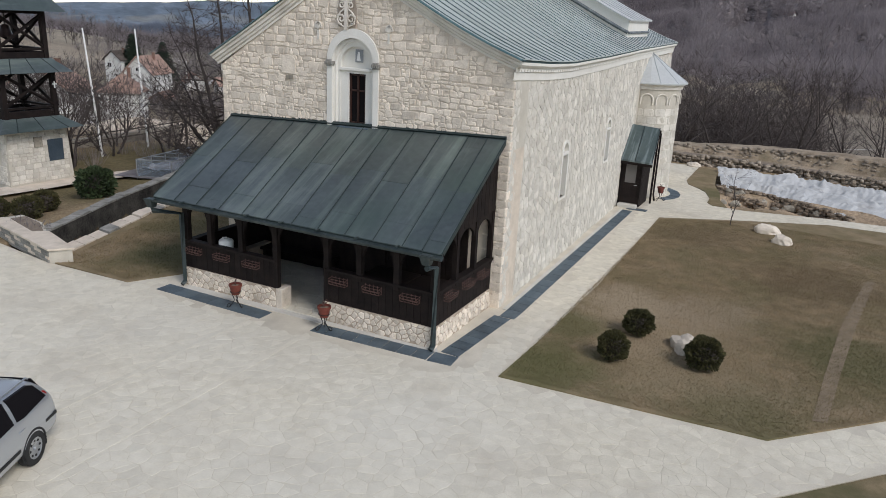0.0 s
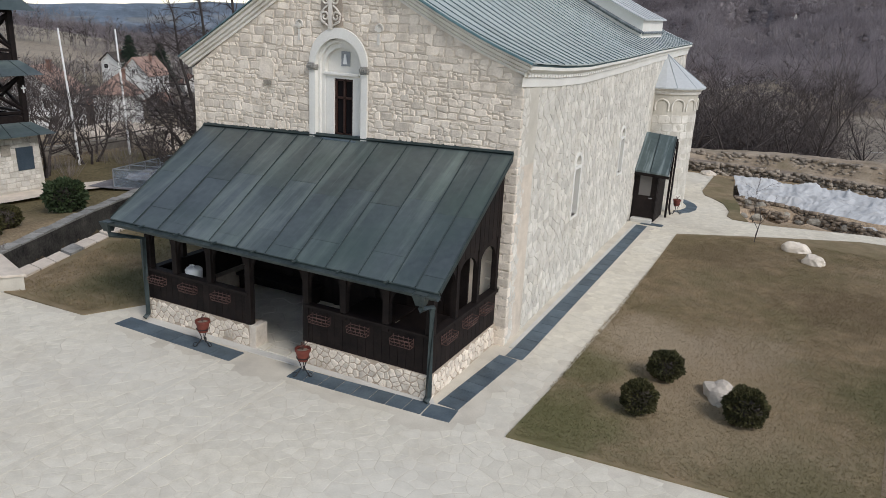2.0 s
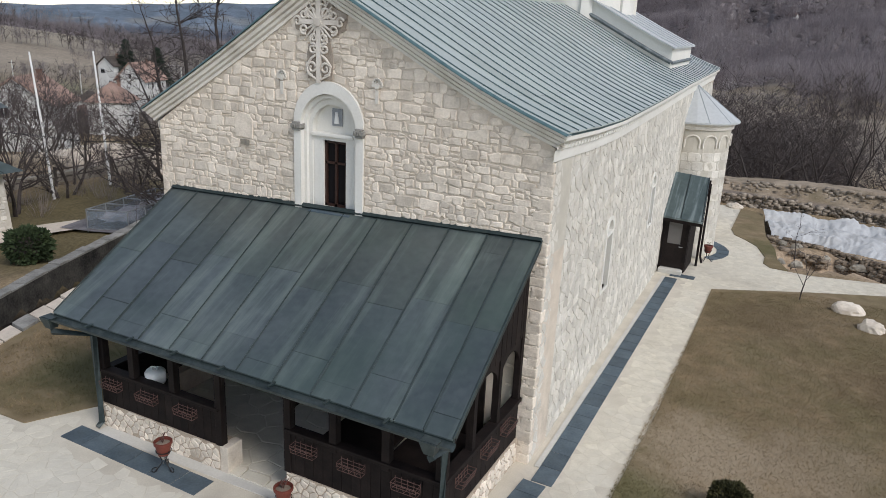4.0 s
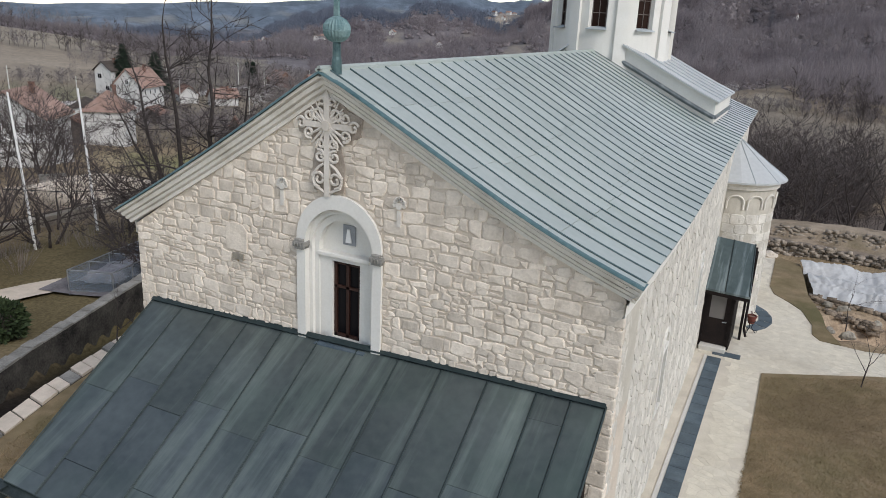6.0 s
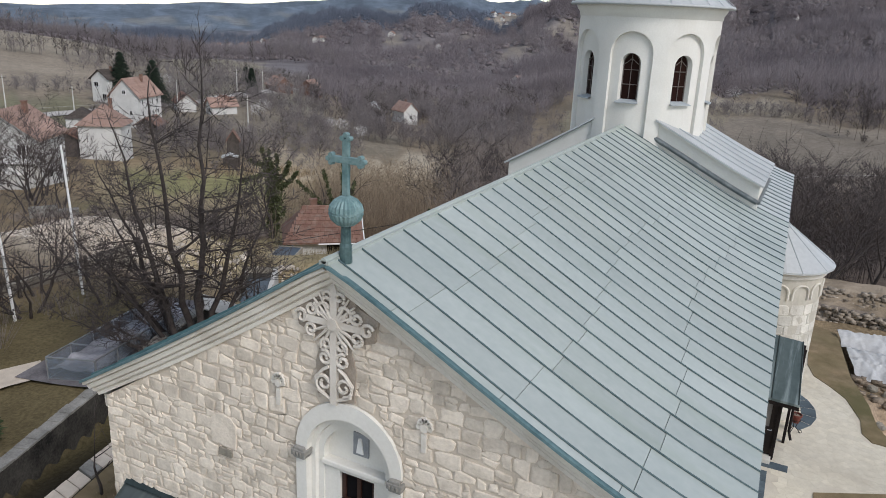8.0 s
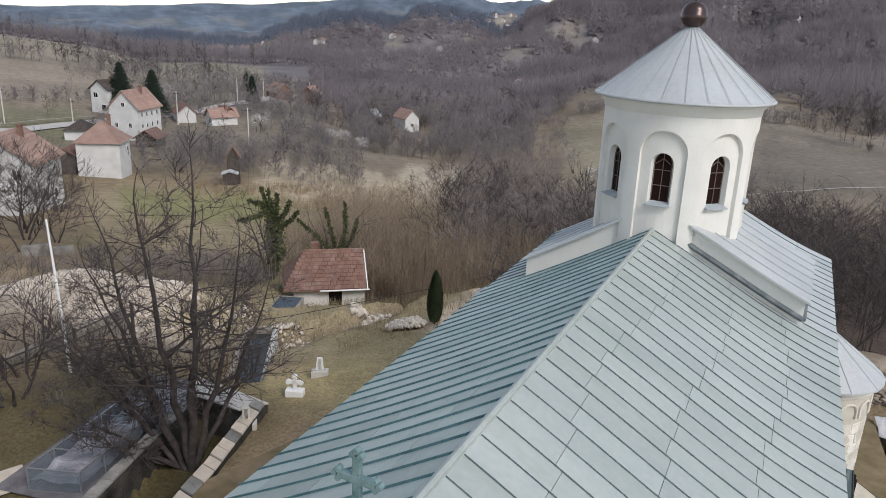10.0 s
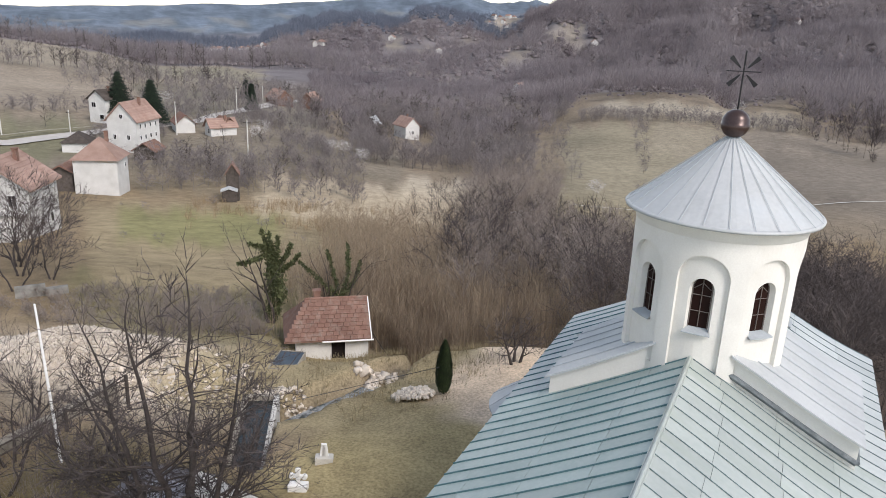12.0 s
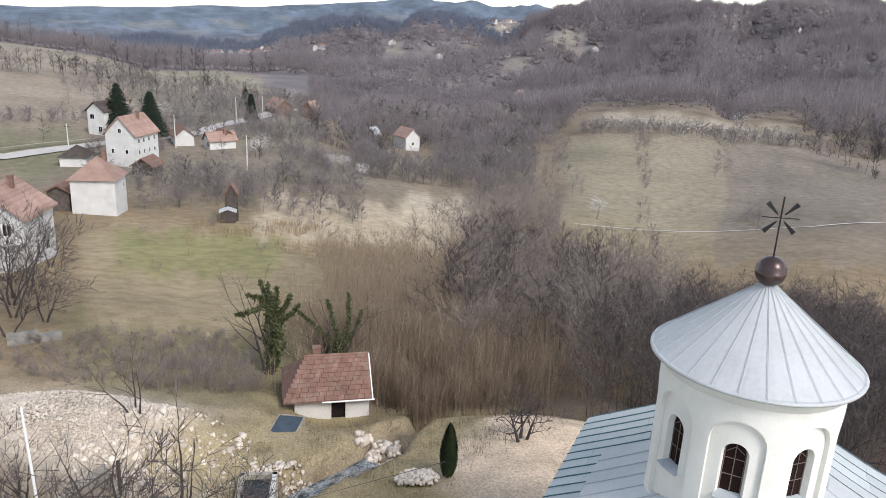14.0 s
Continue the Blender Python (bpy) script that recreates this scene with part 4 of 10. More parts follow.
for a, b, c, d in ((WX0, WX0 + 0.05, WZ0, WZ1), (WX1 - 0.05, WX1, WZ0, WZ1), (WX0, WX1, WZ0, WZ0 + 0.05), (WX0, WX1, WZ1 - 0.05, WZ1), ((WX0 + WX1) / 2 - 0.025, (WX0 + WX1) / 2 + 0.025, WZ0, WZ1), (WX0, WX1, WZ0 + 0.78, WZ0 + 0.82)):
    fr.box(a, b, 0.165, 0.205, c, d)
part("window_frame", fr, WOOD_BROWN, win)
part("window_sill", M().prism([(NX - 0.40, -0.12, 3.78), (NX + 0.50, -0.12, 3.78), (NX + 0.50, 0.16, 3.80), (NX - 0.30, 0.16, 3.80)], [(NX - 0.36, -0.10, 3.81), (NX + 0.50, -0.12, 3.82), (NX + 0.50, 0.16, 3.86), (NX - 0.28, 0.16, 3.85)]), SLATE, win, "broken dark slate sill")
# added dark sheet behind the window stands for the unlit inside
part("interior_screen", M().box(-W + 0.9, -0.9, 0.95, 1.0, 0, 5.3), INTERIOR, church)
sur.parent = None
bpy.data.objects.remove(sur)

# south windows
for c, w, sill, spring in S_WIN:
    m = M()
    rim = lambda ww, s0, sp, x: [(x, c + u, z) for u, z in arch(ww, s0, sp, 12)]
    m.ring(rim(w + 0.16, sill - 0.06, spring, 0.04), rim(w - 0.02, sill, spring, 0.04))
    m.ring(rim(w + 0.16, sill - 0.06, spring, -0.02), rim(w + 0.16, sill - 0.06, spring, 0.04))
    m.ring(rim(w - 0.02, sill, spring, 0.04), rim(w - 0.02, sill, spring, -0.22))
    part("window_surround", m, PLASTER, church, "white arched surround", fix=False)
    wn = part("window", M().box(-0.24, -0.22, c - 0.14, c + 0.14, sill + 0.02, spring - 0.12), GLASS_DARK, church)
    part("window_wall", M().box(-0.26, -0.20, c - w / 2, c - 0.14, sill, spring + 0.02).box(-0.26, -0.20, c + 0.14, c + w / 2, sill, spring + 0.02).box(-0.26, -0.20, c - 0.14, c + 0.14, spring - 0.12, spring + 0.02).prism(*[[(xx, c + u, z) for u, z in arch(w - 0.01, spring - 0.02, spring + 0.001, 12)] for xx in (-0.27, -0.10)]), PLASTER, wn)
    # dark plug coloured as the shade of a small hole
    part("niche_hole", M().prism(*[[(xx, c + u, z) for u, z in arch(0.16, spring + 0.03, spring + 0.10, 10)] for xx in (-0.12, -0.09)]), INTERIOR, wn)
    part("ledge", M().box(-0.20, 0.05, c - w / 2 - 0.03, c + w / 2 + 0.03, spring - 0.09, spring - 0.02), PLASTER, wn, bevel=0.01)
    part("window_frame", M().box(-0.23, -0.19, c - 0.015, c + 0.015, sill, spring - 0.1).box(-0.23, -0.19, c - 0.14, c + 0.14, sill + 0.5, sill + 0.53), WOOD_BROWN, wn)

# cornices
prof = [(0.0, -0.10), (0.035, -0.09), (0.045, 0.08), (0.07, 0.09), (0.075, 0.16), (0.12, 0.19), (0.17, 0.23), (0.17, 0.29), (0.0, 0.30)]
ys = np.linspace(-0.16, END, 40)
rows = [[(0.0 + px, y, float(eave_s(y)) - 0.36 + pz) for px, pz in prof] for y in ys]
part("south_cornice", M().grid(rows), PLASTER, church, "white moulded cornice")
# small dentils of the south cornice
m = M()
for y in np.arange(0.0, END - 0.1, 0.19):
    z = float(eave_s(y)) - 0.36
    m.box(0.04, 0.088, y, y + 0.09, z + 0.095, z + 0.15)
tagged(part("dentil_course", m, PLASTER, church), kind="stuff")
rows = [[(-W - px, y, EAVE_N - 0.34 + pz) for px, pz in prof] for y in (0.0, END)]
part("north_cornice", M().grid(rows), PLASTER, church)


def rake(x0, z0, x1, z1, name):
    """Moulded band along a gable's slope, and the copper strip over it."""
    d = Vector((x1 - x0, 0, z1 - z0)).normalized()
    up = Vector((-d.z, 0, d.x)) if d.x > 0 else Vector((d.z, 0, -d.x))
    pr = [(0.02, -0.265), (-0.045, -0.26), (-0.05, -0.215), (-0.035, -0.205), (-0.085, -0.185), (-0.10, -0.145), (-0.08, -0.135), (-0.13, -0.12), (-0.145, -0.065), (-0.125, -0.055), (-0.19, -0.04), (-0.19, 0.0), (0.05, 0.0)]
    ends = [Vector((x0, 0, z0)), Vector((x1, 0, z1))]
    line = [Vector((x, 0, roof_z(x, -0.1) - 0.035)) for x in np.linspace(x0, x1, 14)]
    mm = M().grid([[tuple(e + Vector((0, py, 0)) + up * pz) for py, pz in pr] for e in line])
    part("rake_cornice", mm, CREAM, church, "cream moulded raking cornice")
    pr = [(0.05, 0.005), (-0.20, 0.005), (-0.222, -0.004), (-0.230, 0.0), (-0.222, 0.026), (-0.20, 0.036), (-0.17, 0.034), (-0.16, 0.02)]
    line = [Vector((x, 0, roof_z(x, -0.1) - 0.03)) for x in np.linspace(x0, x1, 14)]
    mm = M().grid([[tuple(e + Vector((0, py, 0)) + up * pz) for py, pz in pr] for e in line])
    part("rake_edging", mm, COPPER_EDGE, church, "green copper edge strip")


rake(RX - 0.02, RIDGE - 0.03, 0.22, 5.66, "s")
rake(RX + 0.02, RIDGE - 0.03, -W - 0.24, 5.24, "n")


# nave roof: sheets between standing seams
def roof_patch(x0, x1, y0, y1, n=6, th=0.03, dz=0.0):
    xs = np.linspace(x0, x1, n + 1)
    m = M()
    yy = np.linspace(y0, y1, 3 if y1 - y0 < 2 else 41)
    top = [[(x, y, roof_z(x, y) + dz) for x in xs] for y in yy]
    bot = [[(x, y, z - th) for x, y, z in r] for r in top]
    m.grid(top)
    m.grid(bot)
    m.add(top[0] + bot[0], [(k, k + 1, n + 2 + k, n + 1 + k) for k in range(n)])
    m.add(top[-1] + bot[-1], [(k, k + 1, n + 2 + k, n + 1 + k) for k in range(n)])
    ra, rb = [r[0] for r in top], [r[0] for r in bot]
    ny = len(yy)
    m.add(ra + rb, [(q, q + 1, ny + q + 1, ny + q) for q in range(ny - 1)])
    ra, rb = [r[-1] for r in top], [r[-1] for r in bot]
    m.add(ra + rb, [(q, q + 1, ny + q + 1, ny + q) for q in range(ny - 1)])
    return m


roof_south = part("south_roof", roof_patch(RX, 0.16, -0.08, END + 0.05, 8, 0.06, -0.045), SEAM, church, "standing-seam verdigris metal roof slope")
roof_north = part("north_roof", roof_patch(RX, -W - 0.18, -0.08, END + 0.05, 8, 0.06, -0.045), SEAM, church, "standing-seam verdigris metal roof slope")
STRIPS = 44
PITCH = 0.474     # between seams, ridge to eave
rng = random.Random(4)
for side, par in ((1, roof_south), (-1, roof_north)):
    xe = 0.21 if side == 1 else -W - 0.23
    for k in range(STRIPS):
        y0 = -0.504 + k * PITCH
        lo, hi = max(y0, -0.21), min(y0 + PITCH, END + 0.06)
        off = 0.80 + 0.05 * (k % 2) + 0.16 * math.sin(k * 0.35)
        marks = [RX + side * 0.03]
        x = abs(xe - RX)
        marks += [RX + side * q for q in (off, off + 1.25, off + 2.5) if q < x - 0.3] + [xe]
        for a, b in zip(marks, marks[1:]):
            part("metal_sheet", roof_patch(a + side * 0.004, b - side * 0.004, lo + 0.007, hi - 0.007, 5, 0.02, rng.uniform(0, 0.006)), (COPPER if side == 1 else COPPER_NORTH) if y0 < 13.3 else COPPER_PALE, par, smooth=False)
        if k:
            xs = np.linspace(RX + side * 0.02, xe, 13)
            if side == 1:
                part("standing_seam", M().tube([(q, y0, roof_z(q, y0) + 0.012) for q in xs], 0.0115, 4), SEAM, par)
            else:
                mm = M().grid([[(q, y0 + dy, roof_z(q, y0) + dz) for dy, dz in ((-0.012, -0.01), (-0.010, 0.036), (0.010, 0.036), (0.012, -0.01))] for q in xs])
                part("standing_seam", mm, SEAM_NORTH, par)
m = M()
m.tube([(RX, -0.22, RIDGE + 0.012), (RX, 13.4, RIDGE + 0.012)], 0.035, 8)
m.box(RX - 0.06, RX + 0.06, -0.22, 13.4, RIDGE - 0.03, RIDGE + 0.008)
part("ridge_cap", m, COPPER, church, "pale rolled ridge capping")

# finial with ball and cross over the west gable
fin = thing("gable_cross", "verdigris copper cross on a ribbed ball over the gable", "cross", at=(RX + 0.09, 0.06, RIDGE + 0.14))
m = M().lathe([(0.0, -0.2), (0.072, -0.2), (0.066, -0.02), (0.056, 0.02), (0.053, 0.22), (0.055, 0.235), (0.0, 0.235)], 12)
part("foot", m, FINIAL, fin)
m = M()
n, pts = 48, []
profile = [(0.035, 0.20), (0.09, 0.225), (0.14, 0.28), (0.160, 0.345), (0.168, 0.352), (0.168, 0.368), (0.160, 0.376), (0.150, 0.43), (0.11, 0.49), (0.06, 0.525), (0.035, 0.535)]
for i, (r, z) in enumerate(profile):
    for k in range(n):
        rr = 1.08 * r * (1 + (0.085 if k % 2 == 0 and i not in (4, 5) else 0.0))
        pts.append((rr * math.cos(2 * math.pi * k / n), rr * math.sin(2 * math.pi * k / n), z))
m.add(pts, [(i * n + k, i * n + (k + 1) % n, (i + 1) * n + (k + 1) % n, (i + 1) * n + k) for i in range(len(profile) - 1) for k in range(n)])
part("ball", m, CROSS_COPPER, fin, "ribbed copper ball")
m = M()
m.box(-0.036, 0.036, -0.026, 0.026, 0.52, 1.13)
m.box(-0.18, 0.18, -0.030, 0.030, 0.875, 0.945)
for cx, cz, dx, dz in ((0, 1.135, 1, 0), (-0.18, 0.91, 0, 1), (0.18, 0.91, 0, 1)):
    for q in (-0.040, 0.040):
        m.tube([(cx + q * dx, -0.032, cz + q * dz), (cx + q * dx, 0.032, cz + q * dz)], 0.028, 10)
    ux, uz = (0, 0.036) if dx else (math.copysign(0.036, cx), 0)
    m.tube([(cx + ux, -0.032, cz + uz), (cx + ux, 0.032, cz + uz)], 0.028, 10)
part("cross", m, CROSS_COPPER, fin, bevel=0.005)

# carved cross in relief under the gable's point
rel = thing("relief_cross", "carved stone cross in scrolled relief on the gable wall", "relief", at=(NX - 0.17, -0.02, 6.26))
m = M()
m.box(-0.045, 0.045, -0.06, 0.03, -0.20, 1.16)
m.prism([(-0.045, -0.06, 1.16), (0.045, -0.06, 1.16), (0.0, -0.05, 1.27)], [(-0.045, 0.03, 1.16), (0.045, 0.03, 1.16), (0.0, 0.03, 1.27)])
m.box(-0.40, 0.40, -0.06, 0.03, 0.75, 0.83)


def scroll(cx, cz, r, turns, a0, flip=1):
    pts = [(cx + flip * (r * (1 - 0.72 * k / 16)) * math.cos(a0 + turns * 2 * math.pi * k / 16), -0.045, cz + (r * (1 - 0.72 * k / 16)) * math.sin(a0 + turns * 2 * math.pi * k / 16)) for k in range(17)]
    m.tube(pts, 0.022, 5)


for f in (-1, 1):
    scroll(f * 0.135, 0.04, 0.12, 1.4, -1.6, f)
    scroll(f * 0.12, 0.36, 0.095, 1.4, 1.2, f)
    scroll(f * 0.10, 0.53, 0.075, 1.3, -0.6, f)
    scroll(f * 0.13, 0.93, 0.10, 1.2, -1.0, f)
    scroll(f * 0.30, 0.91, 0.085, 1.3, 2.0, f)
    scroll(f * 0.30, 0.67, 0.085, 1.3, -2.0, f)
    scroll(f * 0.43, 0.79, 0.09, 1.1, 0.4, f)
    scroll(f * 0.075, 1.10, 0.07, 1.1, -0.8, f)
    # bowed outline of the foot and pointed rays between the arms
    m.tube([(f * 0.05, -0.045, -0.14), (f * 0.22, -0.045, -0.06), (f * 0.25, -0.045, 0.08), (f * 0.15, -0.045, 0.20), (f * 0.06, -0.045, 0.26)], 0.022, 5)
    for a in (0.45, 0.72, 1.0, -0.45, -0.75, -1.05):
        m.tube([(f * 0.06 * math.cos(a), -0.05, 0.79 + 0.06 * math.sin(a)), (f * 0.36 * math.cos(a), -0.045, 0.79 + 0.38 * math.sin(a))], [0.024, 0.012], 5)
m.tube([(0, 0.0, 0.79), (0, -0.085, 0.79)], 0.07, 12)
part("carving", m, CARVED, rel, "pale carved scrollwork")
# slab added behind the carving to darken its gaps
lobes = [(-0.26, -0.14), (0.26, -0.14), (0.28, 0.26), (0.20, 0.55), (0.52, 0.66), (0.56, 0.92), (0.30, 1.02), (0.10, 1.24), (-0.10, 1.24), (-0.30, 1.02), (-0.56, 0.92), (-0.52, 0.66), (-0.20, 0.55), (-0.28, 0.26)]
part("carved_ground", M().prism([(x, 0.03, z) for x, z in lobes], [(x * 0.97, -0.008, z) for x, z in lobes]), CARVED_BED, rel, "added brown backing with the gaps' shadow in its colour")
for x, z in ((-5.10, 5.80), (-3.13, 5.80)):
    r2 = thing("small_relief", "small weathered carved cross set in the wall", "relief", "small carved crosses", at=(x, -0.02, z))
    m = M()
    m.box(-0.03, 0.03, -0.02, 0.03, 0.0, 0.22)
    part("stem", m, CREAM, r2)
    for k in range(7):
        a = math.pi * k / 6
        part("petal", M().tube([(0.07 * math.cos(a), 0.02, 0.30 + 0.09 * math.sin(a)), (0.07 * math.cos(a), -0.018, 0.30 + 0.09 * math.sin(a))], 0.034, 6), CREAM, r2)
    part("boss", M().tube([(0, 0.02, 0.29), (0, -0.026, 0.29)], 0.05, 8), CREAM, r2)
pl = thing("blank_tablet", "smooth pale stone tablet with an arched head in the wall", "tablet", at=(-6.02, -0.02, 5.10))
m = M()
o = [(-0.20, -0.16), (0.20, -0.18), (0.22, 0.16), (0.14, 0.26), (0.0, 0.29), (-0.13, 0.27), (-0.22, 0.17)]
m.prism([(x, 0.04, z) for x, z in o], [(x, -0.005, z) for x, z in o])
part("tablet", m, STONE, pl, bevel=0.01)
part("dark_brick", M().box(-0.07, 0.14, -0.02, 0.04, -0.30, -0.20), STONE_DARK, pl)

# raised arms beside the drum
DY, DR = 15.0, 1.86
DX = -4.53
for side in (1, -1):
    xa, xb = (RX + 0.6, -1.0) if side == 1 else (RX - 1.0, -7.7)
    ya, yb = 13.42, 16.7
    xs = np.linspace(xa, xb, 6)
    h = 0.52 if side == 1 else 0.80
    m = M()
    base = [[(x, y, roof_z(x, y) - 0.15) for x in xs] for y in (ya, yb)]
    topr = [[(x, y, roof_z(x, y) + h - 0.06) for x in xs] for y in (ya, yb)]
    for r in range(2):
        m.add(base[r] + topr[r], [(k, k + 1, 7 + k, 6 + k) for k in range(5)])
    m.add([base[0][-1], base[1][-1], topr[1][-1], topr[0][-1]], [(0, 1, 2, 3)])
    arm = part("raised_arm", m, PLASTER, church, "white plastered wall of the raised roof arm", fix=False)
    xo = xb + side * 0.10
    xs2 = np.linspace(xa, xo, 6)
    nst = 6
    for k in range(nst):
        y0, y1 = ya - 0.14 + (yb - ya + 0.28) * k / nst, ya - 0.14 + (yb - ya + 0.28) * (k + 1) / nst
        mm = M()
        t = [[(x, y, roof_z(x, min(max(y, ya), yb)) + h) for x in xs2] for y in (y0 + 0.006, y1 - 0.006)]
        b = [[(x, y, z - 0.05) for x, y, z in r] for r in t]
        mm.grid(t).grid(b)
        for r in range(2):
            mm.add(t[r] + b[r], [(q, q + 1, 7 + q, 6 + q) for q in range(5)])
        mm.add([t[0][-1], t[1][-1], b[1][-1], b[0][-1]], [(0, 1, 2, 3)])
        part("metal_sheet", mm, ZINC, arm)
        if k:
            part("standing_seam", M().tube([(x, y0, roof_z(x, min(max(y0, ya), yb)) + h + 0.012) for x in xs2], 0.016, 4), ZINC_SEAM, arm)
    m = M().tube([(x, ya - 0.02, roof_z(x, ya) + 0.03) for x in np.linspace(xa, xb, 8)], 0.07, 6)
    m.tube([(xb + side * 0.03, ya, roof_z(xb, ya) + 0.02), (xb + side * 0.03, yb, roof_z(xb, yb) + 0.02)], 0.05, 6)
    part("flashing", m, LEAD, arm, "dark weathered flashing")

# the drum
drum = part("drum", M().lathe([(1.36, 6.9), (1.36, 10.6)], 32, (DX, DY)), PLASTER, church, "round white plastered drum with arched windows", fix=False)


def on_drum(u, z, r, mid):
    a = mid + u / DR
    return (DX + r * math.cos(a), DY + r * math.sin(a), z)


for k in range(8):
    mid = radians(-89.0 - 45 * k)
    half = math.pi * DR / 8
    big, small = arch(1.10, 7.45, 9.62, 18), arch(0.56, 8.42, 9.36, 18)
    rect = onto_rect(big, -half, half, 6.9, 10.75, 0, 8.6)
    face = M()
    # subdivide between outline and edge so that it follows the curve
    def loft(o, i, ro, ri, mm, steps=4):
        prev = [on_drum(u, z, ro, mid) for u, z in o]
        for s in range(1, steps + 1):
            f = s / steps
            cur = [on_drum(a[0] + (b[0] - a[0]) * f, a[1] + (b[1] - a[1]) * f, ro + (ri - ro) * f, mid) for a, b in zip(o, i)]
            mm.ring(prev, cur)
            prev = cur
    loft(rect, big, DR, DR, face)
    loft(big, big, DR, DR - 0.10, face, 1)
    loft(big, small, DR - 0.10, DR - 0.10, face)
    loft(small, [(u * 0.86, z if z > 8.5 else z) for u, z in small], DR - 0.10, DR - 0.27, face, 2)
    bay = part("bay", face, PLASTER, drum)
    ins = [(u * 0.88, z) for u, z in small]
    g = M()
    loft(ins, [(0, 9.0)] * len(ins), DR - 0.255, DR - 0.255, g, 3)
    part("pane", g, PANE_BROWN, bay, fix=False)
    fr = M()
    q = [on_drum(u * 0.84, z, DR - 0.24, mid) for u, z in small]
    fr.tube(q + [q[0]], 0.015, 4)
    for u0, z0, u1, z1 in ((0, 8.42, 0, 9.60), (-0.22, 8.85, 0.22, 8.85), (-0.22, 9.22, 0.22, 9.22), (-0.2, 9.36, 0, 9.5), (0.2, 9.36, 0, 9.5)):
        fr.tube([on_drum(u0, z0, DR - 0.24, mid), on_drum(u1, z1, DR - 0.24, mid)], 0.010, 4)
    part("window_frame", fr, MUNTIN, bay)
    sl = M()
    us = np.linspace(-0.30, 0.30, 5)
    sl.grid([[on_drum(u, zz, rr, mid) for u in us] for rr, zz in ((DR - 0.27, 8.48), (DR - 0.12, 8.44), (DR + 0.01, 8.41), (DR + 0.01, 8.385), (DR - 0.12, 8.39))])
    part("window_sill", sl, ZINC_SEAM, bay, "grey metal sill")
m = M().lathe([(DR - 0.02, 10.50), (DR + 0.02, 10.52), (DR + 0.03, 10.62), (DR + 0.09, 10.70), (DR + 0.12, 10.78), (DR + 0.12, 10.84), (DR - 0.3, 10.86)], 64, (DX, DY))
part("drum_cornice", m, PLASTER, drum, smooth=True)
cone = part("drum_roof", M().lathe([(DR - 0.4, 10.80), (DR + 0.24, 10.80), (DR + 0.24, 10.845), (0.05, 12.50)], 48, (DX, DY)), ZINC, church, "pale zinc conical roof")
for k in range(26):
    a = 2 * math.pi * (k + 0.3) / 26
    c, s = math.cos(a), math.sin(a)
    part("standing_seam", M().tube([(DX + (DR + 0.27) * c, DY + (DR + 0.27) * s, 10.86), (DX + 0.08 * c, DY + 0.08 * s, 12.50)], 0.007, 4), ZINC_SEAM, cone)
m = M().lathe([(DR + 0.24, 10.80), (DR + 0.285, 10.79), (DR + 0.295, 10.83), (DR + 0.27, 10.865), (DR + 0.22, 10.87)], 48, (DX, DY))
part("eave_bead", m, ZINC, cone, smooth=True)
top = thing("dome_cross", "brown metal ball with thin cross over the drum", "cross", at=(DX, DY, 12.40))
part("ball", M().lathe([(0.0, 0.02), (0.10, 0.03), (0.22, 0.11), (0.29, 0.22), (0.31, 0.33), (0.30, 0.34), (0.29, 0.45), (0.22, 0.56), (0.12, 0.63), (0.0, 0.65)], 28), BRONZE, top, "dark brown ball with pale droppings", smooth=True)
m = M()
m.tube([(0, 0, 0.60), (0, 0, 1.89)], 0.018, 6)
m.tube([(-0.36, 0, 1.455), (0.36, 0, 1.455)], 0.012, 5)
for q in (45, 135, 225, 315):
    c, s = math.cos(radians(q)), math.sin(radians(q))
    m.prism([(0.10 * c - 0.012 * s, -0.012, 1.455 + 0.10 * s + 0.012 * c), (0.10 * c + 0.012 * s, -0.012, 1.455 + 0.10 * s - 0.012 * c), (0.42 * c + 0.05 * s, -0.012, 1.455 + 0.42 * s - 0.05 * c), (0.42 * c - 0.05 * s, -0.012, 1.455 + 0.42 * s + 0.05 * c)],
            [(0.10 * c - 0.012 * s, 0.012, 1.455 + 0.10 * s + 0.012 * c), (0.10 * c + 0.012 * s, 0.012, 1.455 + 0.10 * s - 0.012 * c), (0.42 * c + 0.05 * s, 0.012, 1.455 + 0.42 * s - 0.05 * c), (0.42 * c - 0.05 * s, 0.012, 1.455 + 0.42 * s + 0.05 * c)])
part("cross", m, IRON, top).matrix_basis = pose(0, 0, 0, 0, 0, 20)

